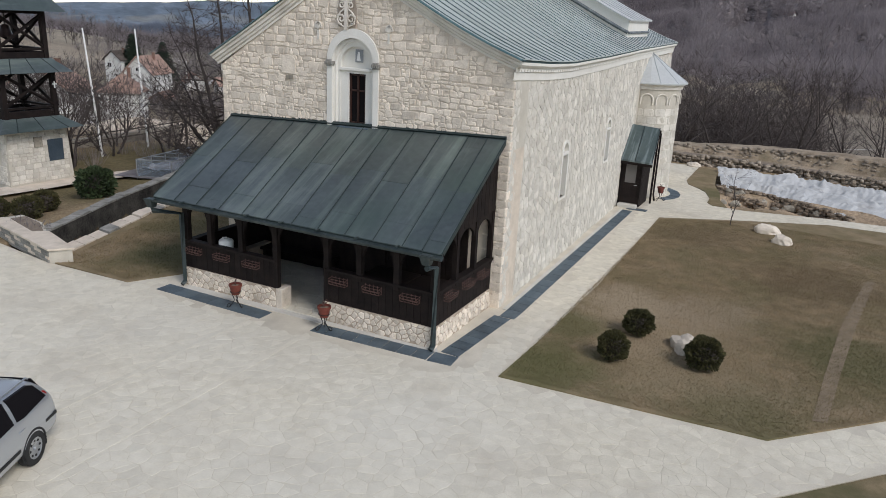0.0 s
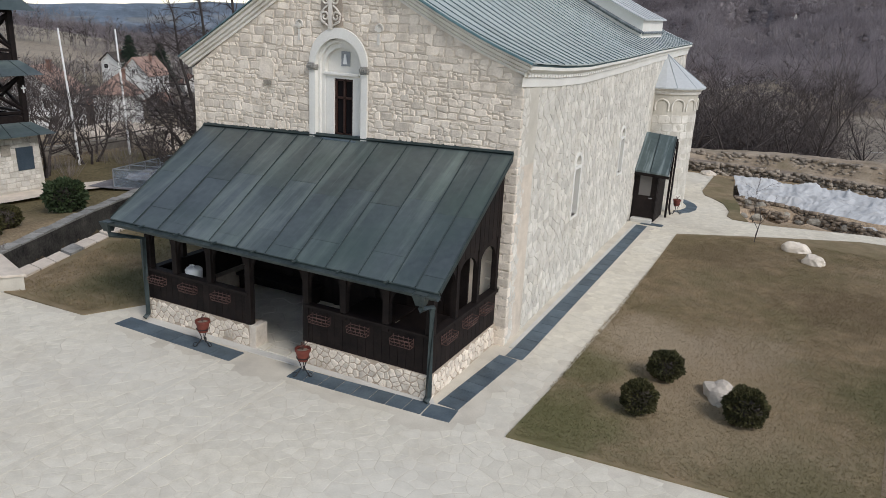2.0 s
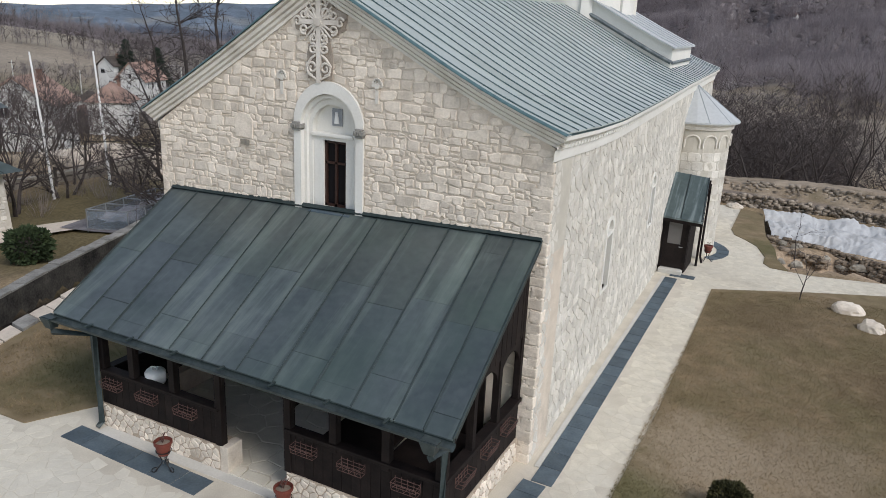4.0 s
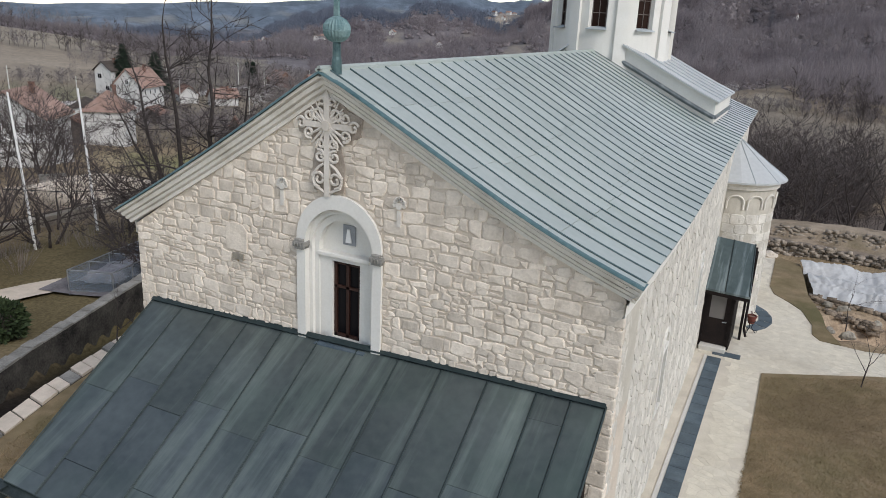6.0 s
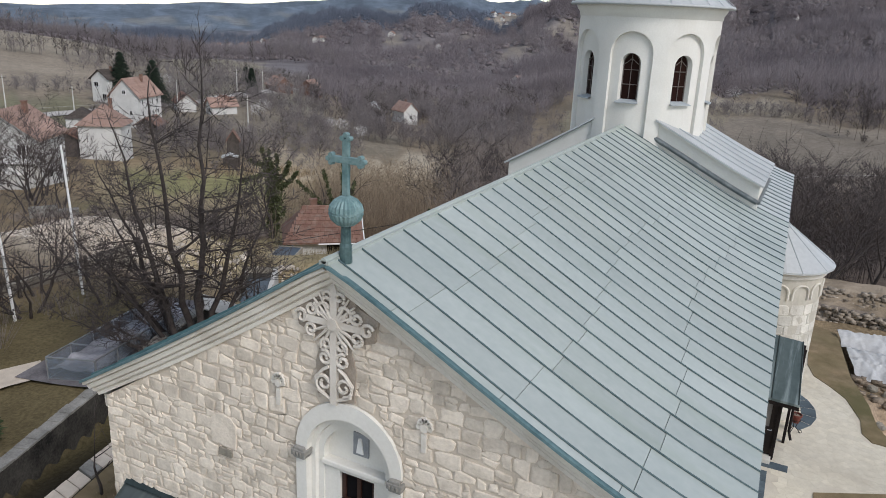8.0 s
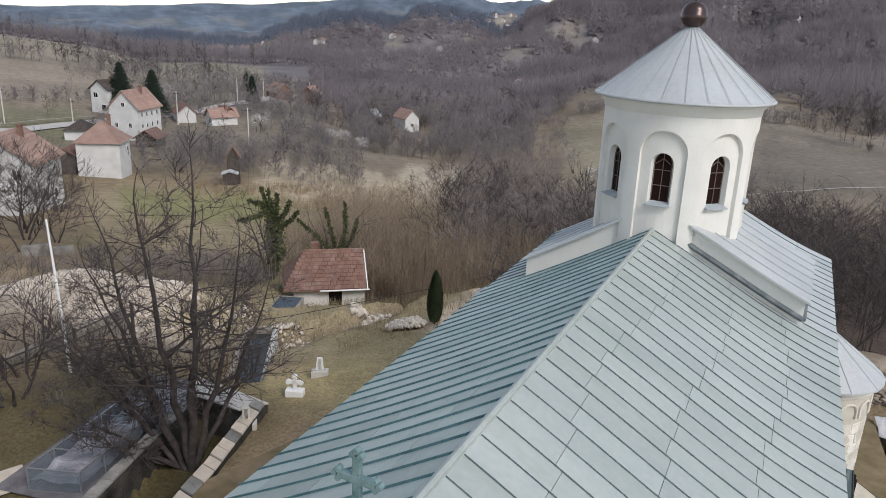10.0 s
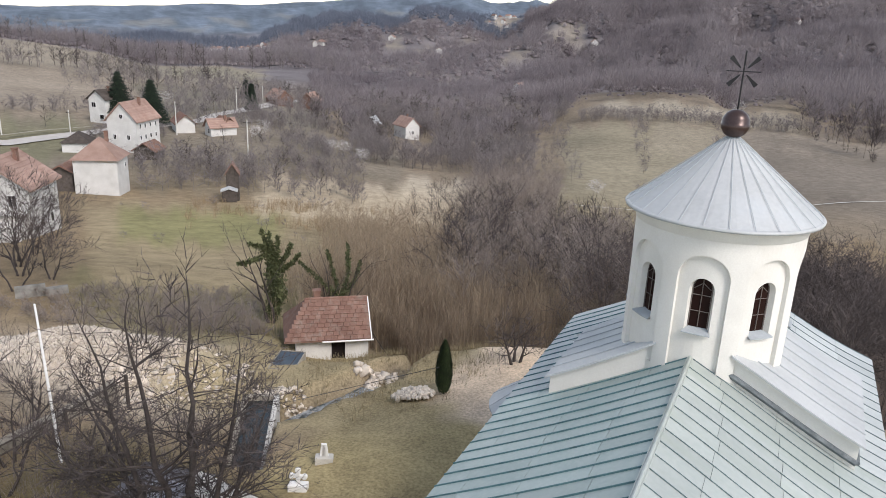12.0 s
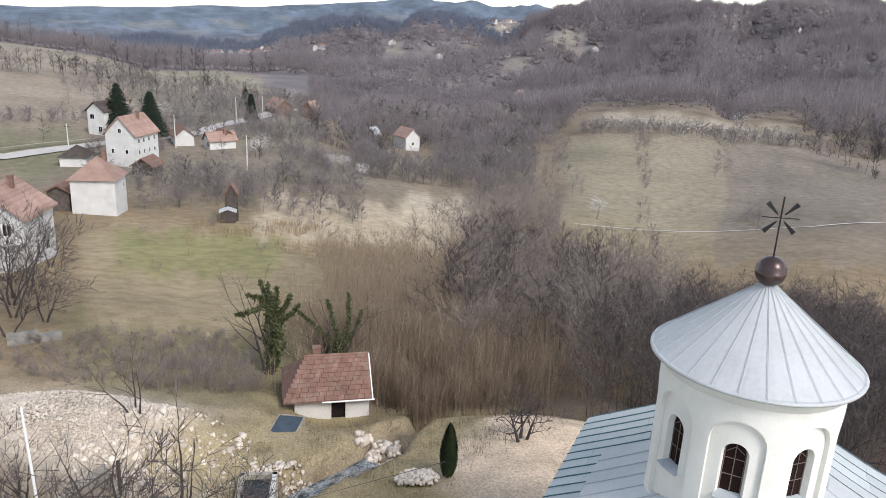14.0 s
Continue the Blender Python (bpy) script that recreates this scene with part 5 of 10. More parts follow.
# side apses
for side, cx in ((1, -0.42), (-1, -W - 0.20)):
    R0 = 1.27
    a0 = -math.pi / 2 if side == 1 else math.pi / 2
    cyy = 15.3
    zt = 4.30
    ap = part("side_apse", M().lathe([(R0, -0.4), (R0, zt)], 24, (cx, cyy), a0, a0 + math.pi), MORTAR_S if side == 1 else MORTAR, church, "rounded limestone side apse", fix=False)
    part("apse_cornice", M().lathe([(R0, zt - 0.12), (R0 + 0.07, zt - 0.10), (R0 + 0.08, zt), (R0 + 0.14, zt + 0.05), (R0 + 0.14, zt + 0.13), (R0 - 0.2, zt + 0.14)], 24, (cx, cyy), a0, a0 + math.pi), CREAM, ap, fix=False)
    rm = M()
    n = 12
    pts, apx = [], (cx - side * 0.02, cyy + 0.2, 5.50)
    for k in range(n + 1):
        a = a0 + math.pi * k / n
        pts.append((cx + (R0 + 0.24) * math.cos(a), cyy + (R0 + 0.24) * math.sin(a), zt + 0.14))
    for k in range(n):
        rm.add([pts[k], pts[k + 1], apx], [(0, 1, 2)])
        rm.add([pts[k], pts[k + 1], (pts[k + 1][0], pts[k + 1][1], zt + 0.09), (pts[k][0], pts[k][1], zt + 0.09)], [(3, 2, 1, 0)])
    rf = part("apse_roof", rm, ZINC, ap, "pale zinc half-cone roof", fix=False)
    for k in range(0, n + 1, 2):
        part("standing_seam", M().tube([pts[k], (apx[0], apx[1], apx[2] + 0.01)], 0.016, 4), ZINC_SEAM, rf)
    # arcade of small blind arches
    for k in range(7):
        a = a0 + math.pi * (k + 0.5) / 7
        qs = []
        for j in range(9):
            b = math.pi * j / 8
            aa = a + 0.225 * math.cos(b) / R0
            qs.append((cx + (R0 + 0.02) * math.cos(aa), cyy + (R0 + 0.02) * math.sin(aa), 3.82 + 0.20 * math.sin(b)))
        qs = [(qs[0][0], qs[0][1], 3.62)] + qs + [(qs[-1][0], qs[-1][1], 3.62)]
        part("blind_arch", M().tube(qs, 0.034, 5), STONE_S, ap)

# ---- paving and lawns ----
def flat(name, outline, z0, z1, material, label, category, kind="structure"):
    return tagged(part(name, M().poly(outline, z0, z1), material), label, category, kind=kind)


PLAZA = [(-16.5, -3.0), (-13.3, -3.3), (-11.0, -3.6), (-8.2, -3.5), (-7.4, -2.0), (-7.0, -0.2), (-0.3, -0.2), (-0.4, 0.02), (-0.9, 23.0), (0.95, 23.1), (1.0, 21.9), (1.05, 18.9), (1.25, 18.1), (1.75, 17.5), (2.15, 16.9), (2.5, 15.7), (2.52, 14.9), (2.75, 14.5), (3.9, 14.4), (6.8, 15.1), (14, 15.6), (14, 14.4), (6.8, 13.95), (4.0, 12.6), (1.42, 11.2), (1.52, 6.2), (1.57, 3.0), (1.49, -1.05), (1.39, -3.2), (3.9, -3.05), (6.1, -2.9), (7.9, -1.05), (16, 6), (16, 2), (7.8, -2.95), (6.25, -4.6), (8, -9), (10, -26), (-22, -26), (-26, -6)]
pavement = flat("pavement", PLAZA, -0.15, 0.0, FLAG_BED, "pale crazy-paved limestone yard and paths", "pavement")
LAWN_S = [(1.39, -3.2), (3.9, -3.05), (6.1, -2.9), (7.9, -1.05), (16, 6), (14, 14.4), (6.8, 13.95), (4.0, 12.6), (1.42, 11.2), (1.52, 6.2), (1.57, 3.0), (1.49, -1.05)]
lawn = flat("lawn", LAWN_S, -0.1, 0.025, LAWN, "dry brownish winter lawn with worn patches", "lawn")
LAWN_N = [(-10.9, -3.55), (-8.2, -3.5), (-7.4, -2.0), (-7.05, -0.2), (-8.4, 0.1), (-8.4, 16), (-13, 15), (-14.75, 8.6), (-13.42, 4.2), (-12.58, 1.2)]
lawn_n = flat("lawn_north", LAWN_N, -0.2, 0.015, LAWN, "small dry lawn between porch and ditch", "lawn")
LAWN_SE = [(1.0, 21.9), (1.05, 18.9), (1.25, 18.1), (1.75, 17.5), (2.15, 16.9), (2.5, 15.7), (2.52, 14.9), (2.75, 14.5), (3.3, 14.5), (2.9, 15.6), (2.75, 16.8), (2.3, 18.6), (1.9, 22.3), (1.0, 22.9)]
flat("lawn_east", LAWN_SE, -0.1, 0.02, LAWN, "narrow strip of rough lawn by the trench", "lawn")
LAWN_NEAR = [(6.3, -4.62), (7.82, -2.98), (16, 1.9), (16, -26), (10.1, -26), (8.1, -9)]
flat("lawn_corner", LAWN_NEAR, -0.1, 0.02, LAWN, "corner of dry lawn", "lawn")


flat("worn_track", [(7.82, 7.6), (7.20, 3.5), (6.90, 0.3), (6.74, -1.8), (6.98, -1.75), (7.16, 0.3), (7.50, 3.5), (8.05, 7.6)], -0.05, 0.032, mat("trodden_earth", (0.16, 0.122, 0.078), (0.27, 0.21, 0.145), 1.0, 3.0, 40, 0.8), "faint trodden track across the dry lawn", "path")


def grass(name, outline, count, seed, h0, h1, label):
    """Short blades over an outline, one object."""
    rr = np.random.default_rng(seed)
    o = np.array(outline)
    lo, hi = o.min(0), o.max(0)
    p = rr.uniform(lo, hi, (count * 2, 2))
    inside = np.zeros(len(p), bool)
    j = len(o) - 1
    for i in range(len(o)):
        c = ((o[i, 1] > p[:, 1]) != (o[j, 1] > p[:, 1])) & (p[:, 0] < (o[j, 0] - o[i, 0]) * (p[:, 1] - o[i, 1]) / (o[j, 1] - o[i, 1] + 1e-12) + o[i, 0])
        inside ^= c
        j = i
    p = p[inside][:count]
    n = len(p)
    a = rr.uniform(0, 2 * math.pi, n)
    h = rr.uniform(h0, h1, n)
    lean = rr.uniform(0.02, 0.06, n)
    w = rr.uniform(0.006, 0.013, n)
    z = np.full(n, 0.022)
    b = np.stack([p[:, 0], p[:, 1], z], 1)
    side = np.stack([np.cos(a), np.sin(a), 0 * a], 1) * w[:, None]
    tip = b + np.stack([-np.sin(a) * lean, np.cos(a) * lean, h], 1)
    V = np.stack([b - side, b + side, tip], 1).reshape(-1, 3)
    F = np.arange(3 * n).reshape(-1, 3)
    return soup(name, V, F, GRASS, label, "grass")


def soup(name, V, F, material, label, category, parent=None, kind="stuff"):
    me = bpy.data.meshes.new(name)
    me.vertices.add(len(V))
    me.vertices.foreach_set("co", np.asarray(V, np.float32).ravel())
    k = F.shape[1]
    me.loops.add(F.size)
    me.loops.foreach_set("vertex_index", F.astype(np.int32).ravel())
    me.polygons.add(len(F))
    me.polygons.foreach_set("loop_start", np.arange(0, F.size, k, dtype=np.int32))
    me.materials.append(material)
    me.update(calc_edges=True)
    ob = new(name, me)
    ob.parent = parent
    if label:
        tagged(ob, label, category, kind=kind)
    return ob


GRASS = mat("grass_blades", (0.195, 0.148, 0.080), (0.36, 0.275, 0.165), 1.0, 2.2, 12, 0.0, vary=0.2, stain=(0.34, 0.27, 0.18), stain_scale=0.5, stain_amount=0.4, detail=12, sharp=0.2, leafy=0.3, stain2=(0.145, 0.130, 0.058), stain2_scale=0.5, stain2_amount=0.6, spots=LAWN_SPOTS)
grass("grass", [(1.45, -3.1), (6.1, -2.85), (7.9, -1.0), (10, 1), (10, 12), (4.0, 12.4), (1.5, 11.0)], 150000, 1, 0.010, 0.034, "short dry grass blades of the lawn")
grass("grass", [(-10.8, -3.4), (-8.3, -3.4), (-7.5, -1.9), (-8.5, 6), (-13.0, 4.0), (-12.2, 1.4)], 22000, 2, 0.012, 0.05, "short dry grass blades by the ditch")

for x in (-4.35, -2.80):
    flat("paving_border", [(x - 0.07, -9.6), (x + 0.07, -9.6), (x + 0.05, -3.55), (x - 0.05, -3.55)], -0.02, 0.0075, FLAG, "straight row of pale slabs set in the paving", "pavement")

# ---- drains of slate slabs ----
drain = thing("slate_drain", "blue-grey slate drainage strip at the foot of porch and wall", "drain", kind="structure")


def strip(p0, p1, width, n, z=0.012):
    """Slabs end to end from p0 to p1; width to the left of the way."""
    d = Vector((p1[0] - p0[0], p1[1] - p0[1]))
    L = d.length
    d.normalize()
    s = Vector((-d.y, d.x)) * width
    for k in range(n):
        a, b = L * k / n + 0.008, L * (k + 1) / n - 0.008
        q = [Vector(p0) + d * a, Vector(p0) + d * b, Vector(p0) + d * b + s, Vector(p0) + d * a + s]
        part("slate_slab", M().poly([tuple(v) for v in q], -0.03, z), SLATE, drain)


strip((-7.3, -3.45), (-4.14, -3.50), 0.42, 6)
strip((-2.85, -3.42), (-0.12, -3.30), 0.40, 8)
strip((-0.10, -3.32), (0.42, -3.28), 0.42, 1)
strip((0.36, -2.85), (0.50, -0.45), 0.40, 7)
strip((0.58, -0.42), (0.72, 11.6), 0.36, 24, 0.010)
part("kerb", M().poly([(0.13, 0.0), (0.215, 0.0), (0.35, 11.6), (0.27, 11.6)], -0.03, 0.022), CONCRETE, drain)
for k in range(6):
    a = radians(-40 + 18 * k)
    q = [(-0.34 + r * math.cos(t), 15.3 + r * math.sin(t)) for r, t in ((1.34, a), (1.74, a), (1.74, a + radians(17)), (1.34, a + radians(17)))]
    part("slate_slab", M().poly(q, -0.03, 0.012), SLATE, drain)
flat("gravel_strip", [(-6.9, -3.05), (-0.05, -2.90), (-0.2, -2.7), (-6.9, -2.7)], -0.03, 0.008, CONCRETE, "pale gravelly strip at the foot of the porch", "pavement")

# ---- the porch ----
PX0, PX1, PY = -6.98, -0.22, -2.80
porch = thing("porch", "dark timber porch with metal roof on low stone wall", "porch")
for a, b in ((PX0, -4.22), (-2.90, PX1)):
    part("stone_base", M().box(a, b, PY, PY + 0.32, -0.1, 0.46), MORTAR_P, porch, "low rubble wall of pale limestone")
part("stone_base", M().box(PX1 - 0.32, PX1, PY + 0.32, 0.0, -0.1, 0.46), MORTAR_P, porch)
part("stone_base", M().box(PX0, PX0 + 0.32, PY + 0.32, 0.0, -0.1, 0.46), MORTAR_P, porch)
part("end_pier", M().box(-4.24, -4.08, PY - 0.008, PY + 0.335, -0.1, 0.475), STONE, porch, "pale stone wall end", bevel=0.01)
part("porch_floor", M().box(PX0 + 0.3, PX1 - 0.3, PY + 0.3, 0.0, -0.1, 0.02), FLAG_BED, porch)


def boards(x0, y0, x1, y1, z0, z1, n, name="board"):
    d = Vector((x1 - x0, y1 - y0, 0))
    L = d.length
    ang = math.degrees(math.atan2(d.y, d.x))
    panel = part("parapet", M().box(0, L, 0.02, 0.05, z0, z1), WOOD_DARK, porch, "dark stained boarded parapet")
    panel.matrix_basis = pose(x0, y0, 0, 0, 0, ang)
    for k in range(n):
        part(name, M().box(L * k / n + 0.004, L * (k + 1) / n - 0.004, 0.0, 0.025, z0, z1 - 0.01), WOOD_DARK, panel)
    part("rail", M().box(-0.02, L + 0.02, -0.05, 0.13, z1, z1 + 0.06), WOOD_DARK, panel, bevel=0.008)


boards(PX0, PY + 0.02, -4.26, PY + 0.02, 0.44, 1.08, 16)
boards(-2.90, PY + 0.02, PX1, PY + 0.02, 0.44, 1.16, 16)
boards(PX1 - 0.02, PY + 0.06, PX1 - 0.02, -0.02, 0.44, 1.16, 15)
boards(PX0 + 0.05, -0.02, PX0 + 0.05, PY + 0.05, 0.44, 1.08, 15)


def porch_z(x, y):
    """Underside line of the lean-to roof."""
    top = np.interp(x, [-8, 0], [3.68, 3.95])
    k = (0.02 - y) / 3.18
    return float(top * (1 - k) + 2.14 * k)


posts = [PX0 + 0.06, -6.18, -5.25, -4.26, -2.88, -2.05, -1.15, PX1 - 0.06]
for x in posts:
    w = 0.065 if x not in (PX0 + 0.06, PX1 - 0.06) else 0.075
    zt = porch_z(x, PY) - 0.22
    z0 = 1.08 if not -4.3 < x < -2.8 else 0.0
    if x in (-4.26, -2.88):
        z0 = 0.46
    part("post", M().box(x - w, x + w, PY + 0.0, PY + 0.13, z0, zt), WOOD_DARK, porch, bevel=0.008)
for a, b in zip(posts, posts[1:]):
    # arched braces under the beam
    zt = 2.06
    big = b - a > 1.1
    m = M()
    for sx, x in ((1, a + 0.065), (-1, b - 0.065)):
        r = 0.42 if big else (b - a) / 2 - 0.07
        q = [(x, zt + 0.1), (x + sx * r, zt + 0.1)] + [(x + sx * r * (1 - math.cos(t)), zt - 0.62 + 0.60 * math.sin(t)) for t in [math.pi / 2 * (1 - k / 9) for k in range(10)]]
        m.prism([(u, PY + 0.035, z) for u, z in q], [(u, PY + 0.095, z) for u, z in q])
    part("arched_brace", m, WOOD_DARK, porch)
part("beam", M().box(PX0 - 0.05, PX1 + 0.05, PY - 0.01, PY + 0.15, 2.10, 2.28), WOOD_DARK, porch, bevel=0.01)
for x in (PX0 + 0.06, PX1 - 0.06):
    for y in (-1.9, -1.0, -0.12):
        part("side_post", M().box(x - 0.055, x + 0.055, y, y + 0.11, 1.1, porch_z(x, y) - 0.1), WOOD_DARK, porch)
    q = [(PY, 2.2), (-0.02, 2.35), (-0.02, porch_z(x, 0) - 0.08), (PY, porch_z(x, PY) - 0.08)]
    gb = part("side_gable", M().prism([(x - 0.03, y, z) for y, z in q], [(x + 0.03, y, z) for y, z in q]), WOOD_DARK, porch, "boarded side gable")
    for k in range(14):
        y0, y1 = PY + 2.78 * k / 14 + 0.006, PY + 2.78 * (k + 1) / 14 - 0.006
        z0 = [2.2 + 0.054 * (y - PY) for y in (y0, y1)]
        z1 = [porch_z(x, y) - 0.085 for y in (y0, y1)]
        s = 0.034 if x > -3 else -0.034
        part("board", M().prism([(x, y0, z0[0]), (x, y1, z0[1]), (x, y1, z1[1]), (x, y0, z1[0])], [(x + s * 1.5, y0, z0[0]), (x + s * 1.5, y1, z0[1]), (x + s * 1.5, y1, z1[1]), (x + s * 1.5, y0, z1[0])]), WOOD_DARK, gb)
    for a, b in ((PY + 0.13, -1.9), (-1.79, -1.0), (-0.89, -0.12)):
        m = M()
        for sy, y in ((1, a), (-1, b)):
            r = (b - a) / 2
            q = [(y, 2.32), (y + sy * r, 2.32)] + [(y + sy * r * (1 - math.cos(t)), 1.85 + 0.38 * math.sin(t)) for t in [math.pi / 2 * (1 - k / 7) for k in range(8)]]
            m.prism([(x - 0.03, u, z) for u, z in q], [(x + 0.03, u, z) for u, z in q])
        part("arched_brace", m, WOOD_DARK, porch)

# lean-to roof of sheets and seams; its west side is skewed in plan
def proof(u, v):
    """u across from 0 (north) to 1, v down from 0 (wall) to 1."""
    x = (-7.93 + 0.48 * v) * (1 - u) + (-0.08 + 0.15 * v) * u
    y = 0.0 - 3.20 * v
    zt = 3.72 * (1 - u) + 3.98 * u
    return (x, y, zt * (1 - v) + 2.20 * v)


def pquad(u0, u1, v0, v1, th, lift_=0.0):
    t = [proof(u0, v0), proof(u1, v0), proof(u1, v1), proof(u0, v1)]
    t = [(x, y, z + lift_) for x, y, z in t]
    return M().prism([(x, y, z - th) for x, y, z in t], t)


proofing = part("porch_roof", pquad(0, 1, 0, 1, 0.10, -0.03), PORCH_SEAM, porch, "dark green standing-seam sheet roof")
SEAMS = [0.0] + [0.0885 * k for k in range(1, 11)] + [0.944, 1.0]
rng = random.Random(9)
for k, (u0, u1) in enumerate(zip(SEAMS, SEAMS[1:])):
    cutv = [0.0, 0.52 - 0.085 * (k % 2) + rng.uniform(-0.008, 0.008), 0.93 - 0.09 * (k % 2), 1.004] if k < 10 else [0.0, 0.12 + 0.4 * (k - 10), 0.52 + 0.4 * (k - 10), 1.004]
    for a, b in zip(cutv, cutv[1:]):
        part("metal_sheet", pquad(u0 + 0.0008, u1 - 0.0008, a + 0.001, b - 0.001, 0.02, rng.uniform(-0.004, 0.004)), PORCH_UPPER if b < 0.6 else PORCH_METAL, proofing)
for u in SEAMS:
    a, b = proof(u, 0.0), proof(u, 1.0)
    part("standing_seam", M().tube([(a[0], a[1], a[2] + 0.010), (b[0], b[1], b[2] + 0.010)], 0.014, 4), PORCH_SEAM, proofing)
a, b = proof(0, 0), proof(1, 0)
part("wall_flashing", M().prism([(a[0], -0.07, a[2] + 0.01), (a[0], 0.0, a[2] + 0.06), (a[0], 0.0, a[2] - 0.05)], [(b[0], -0.07, b[2] + 0.01), (b[0], 0.0, b[2] + 0.06), (b[0], 0.0, b[2] - 0.05)]), PORCH_SEAM, proofing)
a, b = proof(0, 1), proof(1, 1)
gut = M().grid([[(x, y0 - 0.03 + 0.075 * math.cos(t), z0 - 0.05 + 0.075 * math.sin(t)) for t in [math.pi + math.pi * k / 8 for k in range(9)]] for x, y0, z0 in ((a[0] - 0.1, a[1] - 0.05, a[2]), (b[0] + 0.04, b[1] - 0.05, b[2]))])
part("gutter", gut, GUTTER, porch, "dark half-round gutter", fix=False)
for k in range(1, 8):
    x = a[0] + (b[0] - a[0]) * k / 8
    part("gutter_clip", M().box(x - 0.02, x + 0.02, a[1] - 0.13, a[1] + 0.08, a[2] - 0.02, a[2] + 0.008), PORCH_SEAM, porch)
part("fascia", M().box(a[0], b[0], a[1] + 0.05, a[1] + 0.09, a[2] - 0.17, a[2] - 0.03), WOOD_DARK, porch)
for hx, px in ((b[0] - 0.28, PX1 + 0.02), (a[0] - 0.02, PX0 + 0.03)):
    m = M().prism([(hx - 0.07, a[1] - 0.12, a[2] - 0.26), (hx + 0.07, a[1] - 0.12, a[2] - 0.26), (hx + 0.07, a[1] + 0.02, a[2] - 0.26), (hx - 0.07, a[1] + 0.02, a[2] - 0.26)],
                  [(hx - 0.12, a[1] - 0.18, a[2] - 0.06), (hx + 0.12, a[1] - 0.18, a[2] - 0.06), (hx + 0.12, a[1] + 0.04, a[2] - 0.06), (hx - 0.12, a[1] + 0.04, a[2] - 0.06)])
    part("rain_hopper", m, GUTTER, porch, "flared rainwater hopper")
    m = M().tube([(hx, a[1] - 0.05, a[2] - 0.26), (hx, a[1] - 0.05, a[2] - 0.34), (px, PY - 0.07, a[2] - 0.42), (px, PY - 0.07, 0.12), (px, PY - 0.17, 0.05)], 0.062, 4)
    part("downpipe", m, GUTTER, porch, "dark square downpipe")
# inside, in the shade: bench and door; lining, ceiling and tables added for darkness
part("bench", M().box(PX0 + 0.4, -4.4, -0.6, -0.1, 0.40, 0.46).box(PX0 + 0.45, PX0 + 0.55, -0.55, -0.15, 0, 0.4).box(-4.6, -4.5, -0.55, -0.15, 0, 0.4), WOOD_DARK, porch)
# boards added to cover the pale church wall and darken the porch
for k in range(34):
    x0 = -6.95 + 6.1 * k / 34
    part("lining_board", M().box(x0 + 0.004, x0 + 6.1 / 34 - 0.004, -0.05, -0.005, 0.0, 2.6), WOOD_DARK, porch)
    part("ceiling_board", M().prism([(x0, PY + 0.15, 2.10), (x0 + 0.175, PY + 0.15, 2.10), (x0 + 0.175, -0.05, 2.62), (x0, -0.05, 2.62)], [(x0, PY + 0.15, 2.13), (x0 + 0.175, PY + 0.15, 2.13), (x0 + 0.175, -0.05, 2.65), (x0, -0.05, 2.65)]), WOOD_DARK, porch)
part("church_door", M().box(-4.15, -3.05, -0.09, -0.05, 0.0, 2.1), WOOD_DARK, porch, "dark wooden church door")
# tables added so that dark tops hide the pale floor
for x0, x1 in ((-2.75, -1.62), (-1.56, -0.62)):
    tb_ = part("inner_table", M().box(x0, x1, -2.30, -0.85, 0.72, 0.77), WOOD_DARK, porch, "added dark table hiding the porch floor", bevel=0.006)
    for u in (x0 + 0.05, x1 - 0.05):
        for v in (-2.24, -0.91):
            part("leg", M().box(u - 0.035, u + 0.035, v - 0.035, v + 0.035, 0.02, 0.72), WOOD_DARK, tb_)

can = thing("white_canister", "white plastic canister on the porch rail", "canister", at=(-5.95, PY + 0.30, 1.00))
part("body", M().lathe([(0, 0), (0.16, 0), (0.17, 0.03), (0.175, 0.20), (0.15, 0.235), (0.05, 0.25), (0, 0.25)], 16), WHITE_PAINT, can, smooth=True)
part("cap", M().lathe([(0.045, 0.24), (0.045, 0.28), (0, 0.28)], 12), STEEL, can)
part("grip", M().tube([(-0.13, 0, 0.22), (-0.10, 0, 0.27), (0.0, 0, 0.29), (0.04, 0, 0.26)], 0.014, 6), WHITE_PAINT, can)
part("shelf", M().box(-0.3, 0.3, -0.15, 0.2, -0.03, 0.0), WOOD_DARK, can)

# wire flower baskets on the parapets
basket = thing("flower_basket", "empty red wire flower-box holder on the parapet", "basket", "wire baskets", at=(-6.6, PY - 0.03, 0.86))
m = M()
for z, d in ((0.0, 0.11), (0.07, 0.13), (0.13, 0.14)):
    m.tube([(-0.2, 0, z), (-0.2, -d, z), (0.2, -d, z), (0.2, 0, z), (-0.2, 0, z)], 0.006, 4)
part("wire_rim", m, RUST, basket)
for x in (-0.2, -0.1, 0, 0.1, 0.2):
    part("wire_rib", M().tube([(x, 0, 0.16), (x, 0, 0.0), (x, -0.11, 0.0), (x, -0.14, 0.13)], 0.005, 4), RUST, basket)
for x, z in ((-5.75, 0.86), (-4.88, 0.86), (-2.5, 0.94), (-1.66, 0.94), (-0.76, 0.94)):
    copy_thing(basket, pose(x, PY - 0.03, z))
for y in (-2.25, -1.4, -0.65):
    copy_thing(basket, pose(PX1 + 0.01, y, 0.94, 0, 0, 90))


